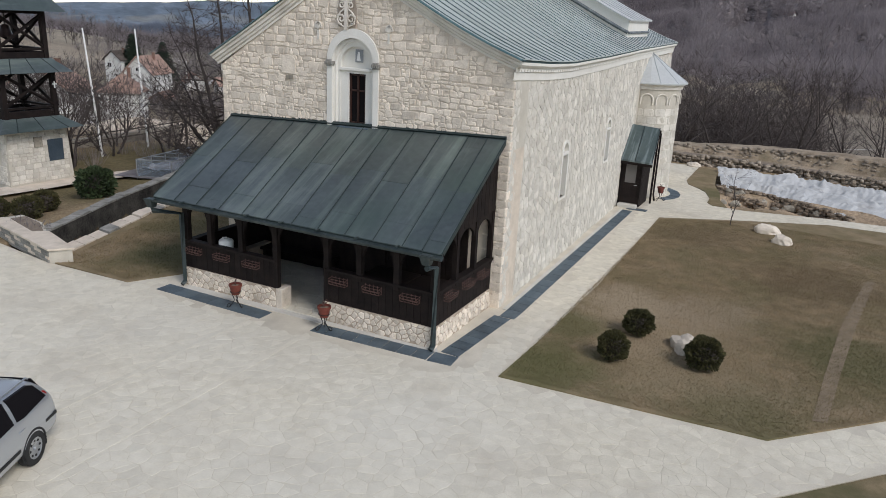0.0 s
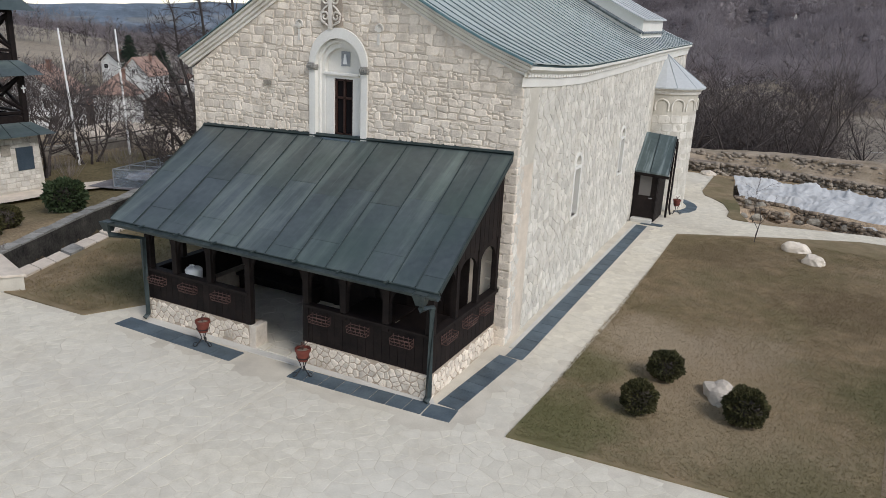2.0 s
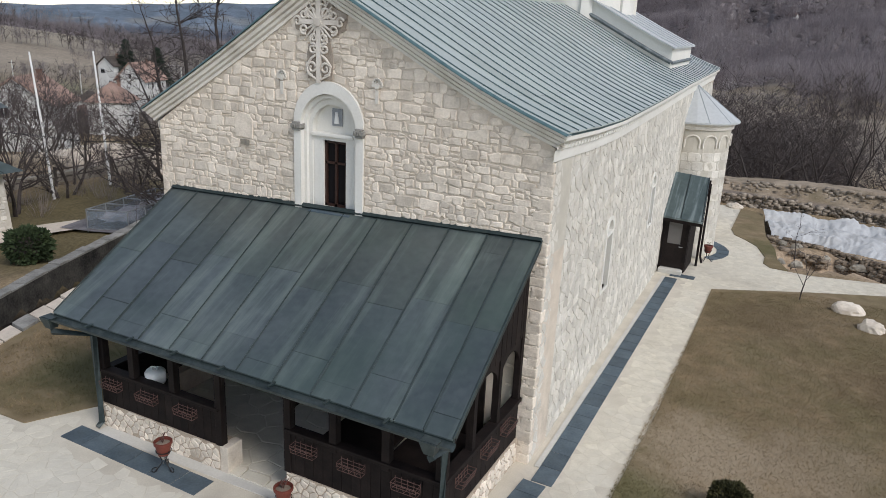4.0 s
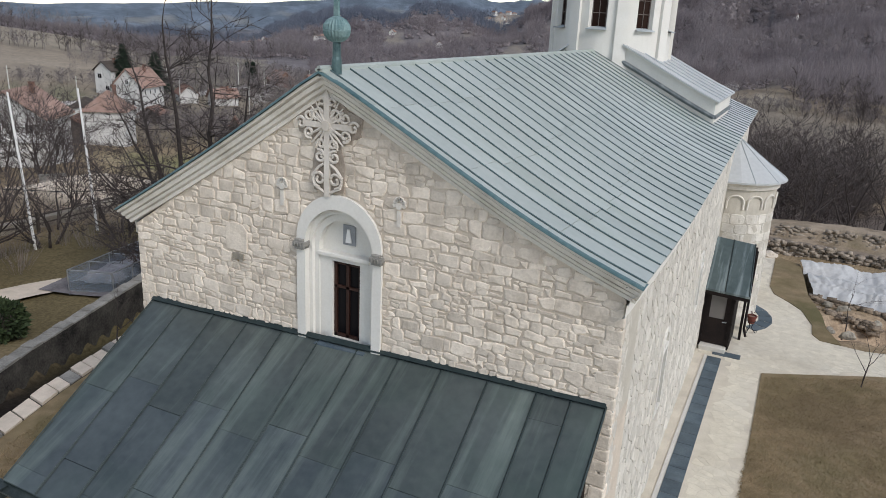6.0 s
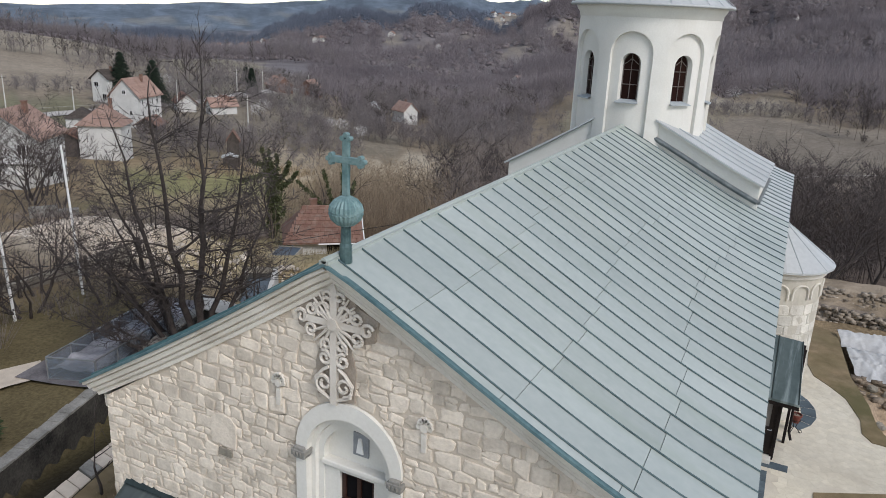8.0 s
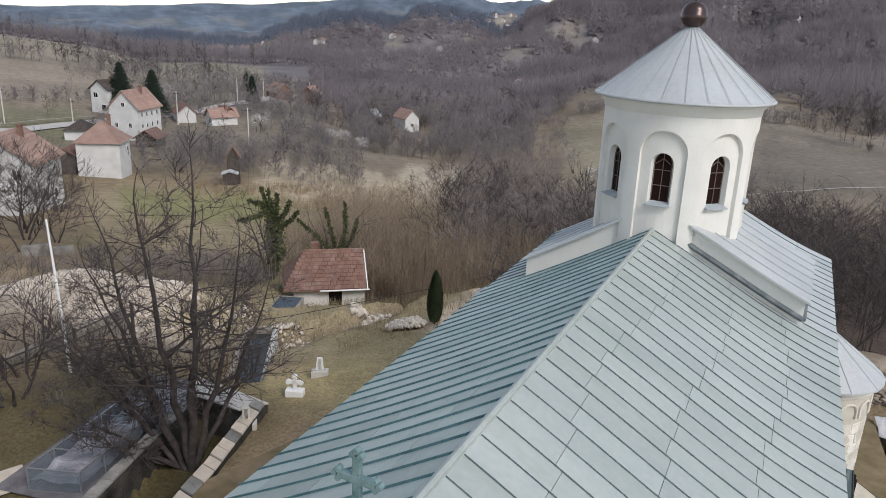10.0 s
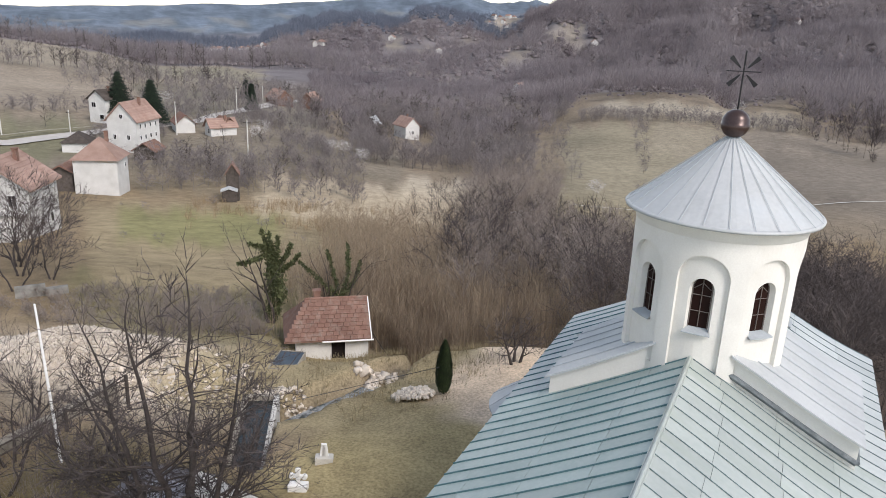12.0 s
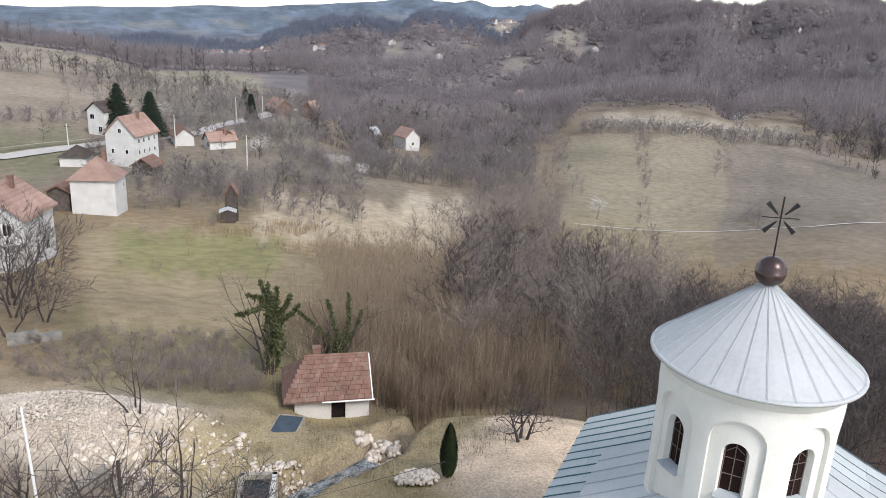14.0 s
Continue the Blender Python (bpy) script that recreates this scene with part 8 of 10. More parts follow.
q = [(-2.75, -2.45, 1.50), (-1.4, 0, 3.28), (-2.75, 2.45, 1.50)]
m.prism(q, [(x, y, z + 0.06) for x, y, z in q])
mr = part("roof", m, ROOF_TILE, mill, "weathered red clay tile roof")
rng = random.Random(2)
tile = M().prism([(0, 0, 0), (0.36, 0, 0), (0.36, 0.34, -0.012), (0, 0.34, -0.012)], [(0.01, 0.0, 0.045), (0.35, 0.0, 0.045), (0.35, 0.34, 0.018), (0.01, 0.34, 0.018)]).mesh("tile", ROOF_TILE)
turned(tile)
sl = math.atan2(1.78, 2.45)
for r in range(10):
    for c in range(13):
        f = r / 10
        x = -2.70 + 1.32 * f + 0.372 * c + rng.uniform(-0.008, 0.008)
        if x > 1.86:
            continue
        o = new("tile", tile)
        o.parent = mr
        o.matrix_basis = pose(x, -2.45 + 2.45 * f, 1.565 + 1.78 * f + rng.uniform(0, 0.012), math.degrees(sl), 0, rng.uniform(-1.2, 1.2))
part("ridge_tiles", M().tube([(-1.42, 0, 3.34), (2.22, 0, 3.34)], 0.09, 8), ROOF_TILE, mr)
part("bargeboard", M().prism([(2.21, -2.5, 1.46), (2.21, 0, 3.26), (2.21, 0, 3.36), (2.21, -2.5, 1.58)], [(2.27, -2.5, 1.46), (2.27, 0, 3.26), (2.27, 0, 3.36), (2.27, -2.5, 1.58)]), WHITE_PAINT, mr)
part("gutter", M().tube([(-0.6, -2.5, 1.50), (2.35, -2.5, 1.50)], 0.05, 6), WHITE_PAINT, mill)
part("chimney", M().box(-0.95, -0.55, 0.1, 0.5, 2.9, 3.75).box(-1.0, -0.5, 0.05, 0.55, 3.7, 3.8), ROOF_TILE, mill, "brick chimney")
part("cable", M().tube([(2.3, -1.6, 1.7), (2.9, -2.2, 0.8), (3.6, -3.0, 0.0), (4.3, -3.6, -0.4)], 0.02, 4), IRON, mill)

# clipped cypress
def spire(at, h, r, seed, label, name="cypress", material=None, n=5200):
    rr = np.random.default_rng(seed)
    t = thing(name, label, "tree", at=at)
    f = rr.uniform(0, 1, n) ** 0.8
    rad = r * np.sin(np.pi * np.clip(f * 0.92 + 0.10, 0, 1)) ** 0.6 * (1 - 0.35 * f) * rr.uniform(0.6, 1.05, n)
    a = rr.uniform(0, 2 * math.pi, n)
    c = np.stack([rad * np.cos(a), rad * np.sin(a), f * h], 1)
    d = np.stack([np.cos(a) * 0.35, np.sin(a) * 0.35, np.ones(n)], 1) * 0.14
    s = np.stack([-np.sin(a), np.cos(a), 0 * a], 1) * 0.03
    V = np.stack([c - s, c + s, c + d * rr.uniform(0.6, 1.3, n)[:, None]], 1).reshape(-1, 3)
    soup("foliage", V, np.arange(3 * n).reshape(-1, 3), material or LEAF_DARK, "", "", t)
    part("trunk", M().tube([(0, 0, -0.3), (0, 0, h * 0.85)], [0.07, 0.02], 6), BARK, t)
    part("core", M().lathe([(0.0, 0.1), (r * 0.6, 0.25), (r * 0.72, h * 0.3), (r * 0.55, h * 0.65), (0, h * 0.95)], 10), BARK, t)
    return t


spire((-15.25, 23.0, float(lift(-15.25, 23.0)) - 0.05), 2.3, 0.40, 3, "slim dark green clipped cypress", n=7000)
spire((-14.2, 75.5, float(lift(-14.2, 75.5)) + 0.0), 4.6, 1.5, 8, "dark conifer among the leafless trees", "conifer", SPRUCE, 6000)


def rubble_heap(at, rx, ry, rz_, n, seed, s0, s1, label, name="stone_heap"):
    """A heap of separate broken stones, joined as one loose mass."""
    rr = random.Random(seed)
    V, F = [], []
    for k in range(n):
        a, q = rr.uniform(0, 2 * math.pi), math.sqrt(rr.random())
        x, y = rx * q * math.cos(a), ry * q * math.sin(a)
        s = rr.uniform(s0, s1) * (1 if rr.random() < 0.9 else 1.7)
        zz = float(lift(at[0] + x, at[1] + y)) + rz_ * (1 - q * q) * rr.uniform(0.75, 1.0)
        R = Euler((rr.uniform(0, 6), rr.uniform(0, 6), rr.uniform(0, 6))).to_matrix()
        o = len(V)
        for c in ((-1, -1, -1), (1, -1, -1), (1, 1, -1), (-1, 1, -1), (-1, -1, 1), (1, -1, 1), (1, 1, 1), (-1, 1, 1)):
            v = R @ Vector((c[0] * rr.uniform(0.5, 1), c[1] * rr.uniform(0.4, 0.9), c[2] * rr.uniform(0.3, 0.7)))
            V.append((at[0] + x + v.x * s, at[1] + y + v.y * s, zz + v.z * s))
        F += [(o, o + 3, o + 2, o + 1), (o + 4, o + 5, o + 6, o + 7), (o, o + 1, o + 5, o + 4), (o + 1, o + 2, o + 6, o + 5), (o + 2, o + 3, o + 7, o + 6), (o + 3, o, o + 4, o + 7)]
    return soup(name, np.array(V), np.array(F), RUBBLE, label, "rubble")


rubble_heap((-16.4, 22.45), 1.0, 0.6, 0.28, 520, 1, 0.035, 0.10, "small pile of white broken stones")
rubble_heap((-35.0, 19.6), 7.0, 4.0, 0.08, 15000, 2, 0.014, 0.065, "large heap of white limestone rubble")
rubble_heap((-28.4, 18.2), 2.3, 2.1, 0.04, 150, 3, 0.06, 0.20, "scattered white stones on bare ground")
rubble_heap((-19.3, 24.8), 0.8, 1.0, 0.05, 34, 4, 0.05, 0.16, "rocks along the stream bank")
rubble_heap((-22.6, 21.6), 1.8, 1.0, 0.1, 160, 6, 0.05, 0.14, "rocks along the stream bank")
rubble_heap((-20.6, 26.3), 1.0, 1.2, 0.1, 60, 7, 0.07, 0.26, "rocks along the stream bank")
rubble_heap((-27.8, 20.6), 4.2, 3.0, 0.03, 260, 8, 0.03, 0.16, "scattered white stones on bare ground")

# white crosses and stones on the lawn north of the church
for k, (x, y) in enumerate(((-16.2, 14.3), (-16.6, 16.3), (-16.0, 11.6))):
    z = float(lift(x, y)) - 0.05
    g = thing("stone_cross", "small white stone grave cross on a block", "gravestone", "grave crosses", at=(x, y, z), rz=22 + 8 * k)
    part("plinth", M().box(-0.32, 0.32, -0.18, 0.18, -0.1, 0.24), CONCRETE if k else WHITE_PAINT, g, bevel=0.03)
    m = M().box(-0.07, 0.07, -0.05, 0.05, 0.24, 0.72)
    if k == 0:
        m.box(-0.22, 0.22, -0.05, 0.05, 0.45, 0.58)
        for u, v in ((-0.22, 0.515), (0.22, 0.515), (0, 0.74)):
            m.tube([(u, -0.055, v), (u, 0.055, v)], 0.10, 10)
    else:
        m.prism([(-0.16, -0.05, 0.24), (0.16, -0.05, 0.24), (0.10, -0.05, 0.74), (-0.10, -0.05, 0.74)], [(-0.16, 0.05, 0.24), (0.16, 0.05, 0.24), (0.10, 0.05, 0.74), (-0.10, 0.05, 0.74)])
    part("cross", m, WHITE_PAINT if k < 2 else CONCRETE, g, bevel=0.015)

# the many-stemmed tree by the ditch, and smaller ones
def tall_tree(at, stems, seed, label, group, limbs=13, width=0.009):
    """Long straight stems from one stool, each with short level side limbs; stems: (lean x, lean y, height, radius)."""
    rr = random.Random(seed)
    t = thing("bare_tree", label, "tree", group, at=at)
    m, tw = M(), []
    for lx, ly, h, r in stems:
        pts, rad = [], []
        wx, wy = rr.uniform(-0.25, 0.25), rr.uniform(-0.25, 0.25)
        for k in range(11):
            f = k / 10
            pts.append(Vector((0.12 * math.copysign(1, lx) + lx * h * f + wx * math.sin(3.1 * f) + rr.gauss(0, 0.05), ly * h * f + wy * math.sin(2.6 * f) + rr.gauss(0, 0.05), -0.3 + h * f)))
            rad.append(max(0.012, r * (1 - 0.86 * f ** 0.9)))
        m.tube(pts, rad, 7, cap=False)
        for k in range(limbs):
            f = rr.uniform(0.34, 0.98)
            i = min(9, int(f * 10))
            b = pts[i].lerp(pts[i + 1], f * 10 - i)
            a = rr.uniform(0, 2 * math.pi)
            d = Vector((math.cos(a), math.sin(a), rr.uniform(-0.05, 0.75)))
            branches(m, b, d, h * rr.uniform(0.13, 0.25) * (1.15 - 0.55 * f), rad[i] * rr.uniform(0.35, 0.55), 2, rr, 0.55, 0.1, 5, 4, (3, 5), tw)
        branches(m, pts[-1], pts[-1] - pts[-2], h * 0.10, rad[-1], 1, rr, 0.4, 0.2, 4, 3, (3, 4), tw)
    part("trunk", m, BARK, t, smooth=True, fix=False)
    V, F = twig_soup(tw, width, rr, 3)
    soup("crown", V, F, TWIG_NEAR, "", "", t)
    return t


tall_tree((-16.85, 9.95, -0.95), [(0.24, -0.16, 9.9, 0.15), (0.10, -0.25, 9.2, 0.15), (0.27, 0.03, 7.7, 0.13), (-0.12, -0.16, 8.0, 0.14), (0.02, 0.10, 7.6, 0.13), (-0.42, -0.10, 6.4, 0.12), (-0.72, 0.02, 5.0, 0.11), (-0.55, -0.45, 4.9, 0.10), (0.25, 0.34, 5.8, 0.11), (-0.95, -0.25, 4.2, 0.10), (-1.0, -0.75, 2.9, 0.06), (-0.7, -1.15, 2.8, 0.06), (-1.35, -0.25, 2.7, 0.06), (-0.35, -1.2, 2.4, 0.05)], 11, "large many-stemmed leafless tree by the ditch", "yard trees", 17, 0.011)
bare_tree((-12.6, 2.9, -0.05), 2.6, 12, depth=2, r=0.05, label="small leafless fruit tree by the ditch", group="yard trees", width=0.006, trunk=0.5)
bare_tree((-23.2, 6.3, -0.7), 4.6, 13, stems=3, lean=0.5, depth=3, r=0.09, label="low twisted leafless tree beside the tower", group="yard trees", width=0.010, extra=4, kids=(3, 4))
for k, (x, y, h, st) in enumerate(((-25.5, 10.6, 4.8, 3), (-22.8, 11.6, 4.2, 4), (-26.8, 8.4, 4.6, 4), (-28.4, 8.0, 5.4, 3), (-29.8, 11.0, 5.0, 4), (-31.5, 7.0, 5.6, 3), (-24.2, 9.2, 3.6, 4), (-33.5, 9.5, 5.4, 4), (-27.5, 12.6, 3.6, 3))):
    bare_tree((x, y, float(lift(x, y)) - 0.1), h, 140 + k, stems=st, lean=0.45, depth=3, r=0.07, label="leafless tree in the rough ground beside the fence", group="yard trees", width=0.012, extra=3, kids=(2, 4))
bare_tree((-20.5, 16.8, -1.6), 2.8, 17, stems=4, lean=0.35, depth=3, r=0.04, label="small leafless tree by the water basin", group="yard trees", width=0.008, extra=3)

rr5 = np.random.default_rng(55)
ux, uy = rr5.uniform(-29, -20.5, 130), rr5.uniform(4.5, 17.5, 130)
kk = (np.hypot(ux + 22.45, uy - 3.55) > 3.0) & ~((ux > -22.2) & (uy < 13.2))
def undergrowth(x, y, seed):
    """Dead stems and bramble in the rough ground."""
    rr = np.random.default_rng(seed)
    n = len(x)
    st = 22
    a = rr.uniform(0, 2 * math.pi, (n, st))
    h = rr.uniform(0.35, 1.5, (n, st))
    k = rr.uniform(0.1, 0.9, (n, st))
    b = np.stack([x[:, None] + 0.45 * np.cos(a) * k, y[:, None] + 0.45 * np.sin(a) * k, np.broadcast_to((lift(x, y) - 0.1)[:, None], a.shape)], -1)
    top = b + np.stack([np.cos(a) * k * h, np.sin(a) * k * h, h], -1)
    s = np.stack([-np.sin(a), np.cos(a), 0 * a], -1) * 0.008
    V = np.stack([b - s, b + s, top], 2).reshape(-1, 3)
    return soup("undergrowth", V, np.arange(len(V)).reshape(-1, 3), TWIG_WARM, "dead brown undergrowth and bramble in rough ground", "undergrowth")


undergrowth(ux[kk], uy[kk], 56)

# ---- houses of the village ----
def house(at, rz, w, l, h, rh, roof_mat=None, wall_mat=None, hip=False, wins=(), chimney=True, label="white rendered house with an orange tile roof", eave=0.45, name="house", balcony=False):
    """Local x across the gable (centre 0), y along the ridge from the front at 0; wins: (wall, along, sill, width, height)."""
    wm, rm = wall_mat or RENDER_WHITE, roof_mat or ROOF_ORANGE
    t = thing(name, label, "house", "village houses", at=at, rz=rz)
    m = M().box(-w / 2, w / 2, 0, l, -2.0, h)
    if not hip:
        m.prism([(-w / 2, 0, h), (w / 2, 0, h), (0, 0, h + rh)], [(-w / 2, l, h), (w / 2, l, h), (0, l, h + rh)])
    part("wall", m, wm, t)
    e, th = eave, 0.18
    k = rh / (w / 2)
    m = M()
    if hip:
        b = [(-w / 2 - e, -e), (w / 2 + e, -e), (w / 2 + e, l + e), (-w / 2 - e, l + e)]
        zz = h - e * k * 0.6
        A_, B_ = (0, w * 0.42, h + rh), (0, l - w * 0.42, h + rh)
        c = [(x, y, zz) for x, y in b]
        m.add(c + [A_, B_], [(0, 1, 4), (1, 2, 5, 4), (2, 3, 5), (3, 0, 4, 5), (3, 2, 1, 0)])
    else:
        for s in (-1, 1):
            q = [(s * (w / 2 + e), -e, h - e * k), (0, -e, h + rh), (0, l + e, h + rh), (s * (w / 2 + e), l + e, h - e * k)]
            m.prism(q, [(x, y, z + th) for x, y, z in q])
    rf = part("roof", m, rm, t, "clay tile roof")
    if not hip and l < 14:
        nrow = 9
        for s in (-1, 1):
            for r in range(nrow):
                f0, f1 = r / nrow, (r + 1) / nrow
                x0, x1 = s * (w / 2 + e) * (1 - f0), s * (w / 2 + e) * (1 - f1)
                z0, z1 = h - e * k + (rh + e * k) * f0 + th, h - e * k + (rh + e * k) * f1 + th
                part("tile_course", M().prism([(x0, -e, z0), (x1, -e, z1), (x1, l + e, z1), (x0, l + e, z0)], [(x0, -e, z0 + 0.07), (x1, -e, z1 + 0.02), (x1, l + e, z1 + 0.02), (x0, l + e, z0 + 0.07)]), rm, rf)
    if chimney:
        part("chimney", M().box(w * 0.1, w * 0.1 + 0.5, l * 0.6, l * 0.6 + 0.5, h + rh * 0.5, h + rh + 0.7).box(w * 0.1 - 0.06, w * 0.1 + 0.56, l * 0.6 - 0.06, l * 0.6 + 0.56, h + rh + 0.7, h + rh + 0.8), ROOF_TILE, rf)
    for side, u, z, ww, hh in wins:
        if side == "f":
            o = lambda a, b, c, d, p, q: M().box(u - a, u + b, -p, q, z - c, z + d)
            wn = part("window", M().box(u - ww / 2, u + ww / 2, -0.06, 0.02, z, z + hh), WHITE_PAINT, t, "white-framed window")
            for a, b in ((-1, 0), (0, 1)):
                part("pane", M().box(u + a * (ww / 2 - 0.08) + 0.03, u + b * (ww / 2 - 0.08) - 0.03, -0.075, -0.05, z + 0.09, z + hh - 0.09), GLASS_DARK, wn)
        else:
            xs = w / 2 if side == "r" else -w / 2
            sg = 1 if side == "r" else -1
            wn = part("window", M().box(min(xs, xs + sg * 0.06), max(xs, xs + sg * 0.06), u - ww / 2, u + ww / 2, z, z + hh), WHITE_PAINT, t, "white-framed window")
            for a, b in ((-1, 0), (0, 1)):
                part("pane", M().box(min(xs + sg * 0.05, xs + sg * 0.075), max(xs + sg * 0.05, xs + sg * 0.075), u + a * (ww / 2 - 0.08) + 0.03, u + b * (ww / 2 - 0.08) - 0.03, z + 0.09, z + hh - 0.09), GLASS_DARK, wn)
    if balcony:
        part("balcony", M().box(-w / 2, w / 2 - 0.2, -1.3, 0, 2.6, 2.8).box(-w / 2, w / 2 - 0.2, -1.3, -1.22, 2.8, 3.6).box(w / 2 - 0.3, w / 2 - 0.2, -1.3, 0, 2.8, 3.6), WHITE_PAINT, t, "white parapet balcony")
        part("lean_to_roof", M().prism([(-w / 2, -2.6, 1.6), (w / 2 - 0.4, -2.6, 1.6), (w / 2 - 0.4, 0, 2.5), (-w / 2, 0, 2.5)], [(-w / 2, -2.6, 1.7), (w / 2 - 0.4, -2.6, 1.7), (w / 2 - 0.4, 0, 2.6), (-w / 2, 0, 2.6)]), CONCRETE, t)
        part("lean_to_wall", M().box(-w / 2, w / 2 - 0.6, -2.4, 0, -2, 1.65), RENDER_WHITE, t)
    return t


def on(x, y, dz=0.0):
    return (x, y, float(lift(x, y)) + dz)


house((-134.4, 106.8, -13.8), 17.5, 6.8, 8.9, 5.0, 3.5, wins=[("f", -1.8, 0.8, 0.8, 1.1), ("f", 1.4, 0.8, 0.8, 1.1), ("f", 0.0, 5.2, 0.9, 1.0)] + [("r", y, z, 0.7, 1.1) for y in (1.3, 3.2, 5.2, 7.3) for z in (0.7, 3.1)], label="large white house with orange gabled tile roof")
house((-100.0, 72.7, -12.6), 35, 6.4, 6.0, 4.6, 2.9, hip=True, wins=[("r", 4.2, 2.6, 0.6, 0.8)], label="square white house with hipped orange tile roof")
house((-78.3, 43.0, -9.3), 31, 7.9, 6.7, 5.2, 2.7, wins=[("f", 1.6, 0.5, 1.2, 1.2), ("f", -1.4, 3.2, 1.4, 1.6), ("f", 2.2, 3.1, 1.0, 1.4), ("r", 2.3, 0.5, 0.8, 1.1), ("r", 4.6, 0.5, 0.8, 1.1)], balcony=True, label="two-storey white house with balcony and orange roof")
house(on(-164.5, 125.0), 10, 5.0, 5.5, 6.0, 2.0, wins=[("f", -1.0, 3.8, 1.4, 1.3), ("f", 1.2, 0.9, 1.3, 1.3)], roof_mat=SHED_WOOD, label="small two-storey white house with dark roof")
house(on(-135.4, 132.6, 0.2), -25, 4.0, 6.5, 2.0, 1.7, wins=[("f", 0.0, 2.2, 0.6, 0.6), ("f", 0.8, 0.3, 1.0, 1.3)], label="low house with white gable and orange roof")
house(on(-141.5, 131.5, 0.2), 55, 4.4, 7.0, 2.2, 1.9, roof_mat=ROOF_TILE, label="low outbuilding with red tile roof", chimney=False)
house(on(-132.5, 137.0, 0.2), 70, 3.6, 5.0, 2.0, 1.8, roof_mat=ROOF_TILE, wall_mat=SHED_WOOD, label="low outbuilding with red tile roof", chimney=False)
house(on(-187.0, 226.0), 62, 7, 10, 3.0, 3.0, wall_mat=ROOF_TILE, wins=[("r", 3, 0.8, 1, 1.2), ("r", 6, 0.8, 1, 1.2)], label="unrendered brick house with orange roof")
house(on(-184.0, 236.0), 15, 6.5, 8, 3.2, 2.8, wall_mat=ROOF_TILE, label="brick outbuilding with orange roof", chimney=False)
house(on(-125.5, 217.0, 0.8), 60, 5.4, 8.0, 3.8, 2.6, wins=[("r", 2, 0.9, 0.8, 1.0), ("r", 4.5, 0.9, 0.8, 1.0), ("f", 0, 1.0, 1.0, 1.2)], roof_mat=ROOF_ORANGE, label="white house with red roof among trees")
house(on(-143.8, 219.0), 10, 3.6, 5, 2.4, 2.2, roof_mat=ZINC, wall_mat=SHED_WOOD, chimney=False, label="wooden cabin with pale metal roof")
house(on(-141.5, 100.5, 0.3), 38, 5.2, 6, 2.0, 1.9, roof_mat=SHED_WOOD, hip=True, chimney=False, label="old outbuilding with dark hipped roof")
house(on(-105.5, 70.8, 0.2), 35, 3.2, 4.0, 2.9, 0.9, roof_mat=ROOF_TILE, wall_mat=SHED_WOOD, chimney=False, label="red-roofed lean-to shed beside the house")
house(on(-124.0, 103.0, 0.0), 25, 4.2, 5, 1.9, 1.4, roof_mat=ROOF_TILE, wall_mat=SHED_WOOD, chimney=False, label="small brown barn with red roof")
house(on(-84.0, 84.9, 0.2), 40, 1.9, 2.2, 4.1, 1.5, roof_mat=ROOF_TILE, wall_mat=SHED_WOOD, chimney=False, label="narrow dark wooden granary with red roof", name="granary", eave=0.2)
shed_at = on(-83.3, 83.3, 0.2)
house(shed_at, 40, 2.2, 1.2, 1.5, 0.4, roof_mat=ZINC, wall_mat=SHED_WOOD, chimney=False, label="dark open shed with pale tin roof", name="shed", eave=0.2)
_tint = [ROOF_ORANGE, ROOF_TILE]
_rr = random.Random(5)
for a, r in ((42.6, 1130), (42.0, 1165), (41.4, 1150), (40.8, 1060), (40.1, 1010), (43.2, 1160), (43.9, 1140), (40.4, 1090), (21.4, 505), (23.7, 1330), (23.3, 1380), (22.8, 1350), (22.2, 1400), (21.8, 1330), (23.5, 1440), (22.9, 1420), (21.5, 1300), (22.4, 1300), (22.0, 1440), (2.4, 903), (31.0, 1000), (35.9, 985), (36.6, 975), (47.5, 2100), (47.0, 2150), (46.4, 2080), (27.4, 860), (15.9, 842), (34.9, 1240)):
    x, y = -4 - r * math.sin(radians(a)), r * math.cos(radians(a))
    house(on(x, y), _rr.uniform(0, 90), _rr.uniform(6, 8), _rr.uniform(8, 11), _rr.uniform(3.5, 5), 2.8, roof_mat=_tint[_rr.random() < 0.4], chimney=False, hip=_rr.random() < 0.4, label="distant white house with red roof")
block = thing("low_block_wall", "low pale concrete wall beside the meadow", "wall", at=on(-49.6, 27.6), rz=58)
part("wall", M().box(-1.0, 0.9, -0.12, 0.12, -0.4, 0.8), COPING, block)
part("wall", M().box(0.9, 2.3, -0.3, 0.2, -0.5, 0.45), COPING, block)

# ---- roads, fences and poles ----
drape([(-200, 68), (-175, 82), (-157, 96), (-156.5, 110), (-153, 133), (-152.5, 147), (-166.4, 180), (-181, 205), (-200, 240), (-212, 275), (-196, 285), (-170, 290)], 4.6, 0.16, ROAD_M, "road", "pale grey village road", "road", 10)
drape([(-44, 137), (-32.5, 141.8), (-27.7, 144.8), (-11.7, 148.7), (-2.3, 152.2), (10.3, 166), (24, 180)], 0.45, 0.06, CONCRETE, "field_track", "pale beaten track across the fields", "road", 10)
drape([(-176, 84), (-161, 97.5), (-160, 110), (-158, 120)], 0.5, 0.9, STONE_DARK, "road_parapet", "grey roadside wall", "wall", 8)
pole0 = thing("utility_pole", "grey timber utility pole", "pole", "utility poles", at=on(-146.5, 103.5))
part("shaft", M().tube([(0, 0, -0.5), (0, 0, 8.0)], [0.16, 0.11], 7), CONCRETE, pole0)
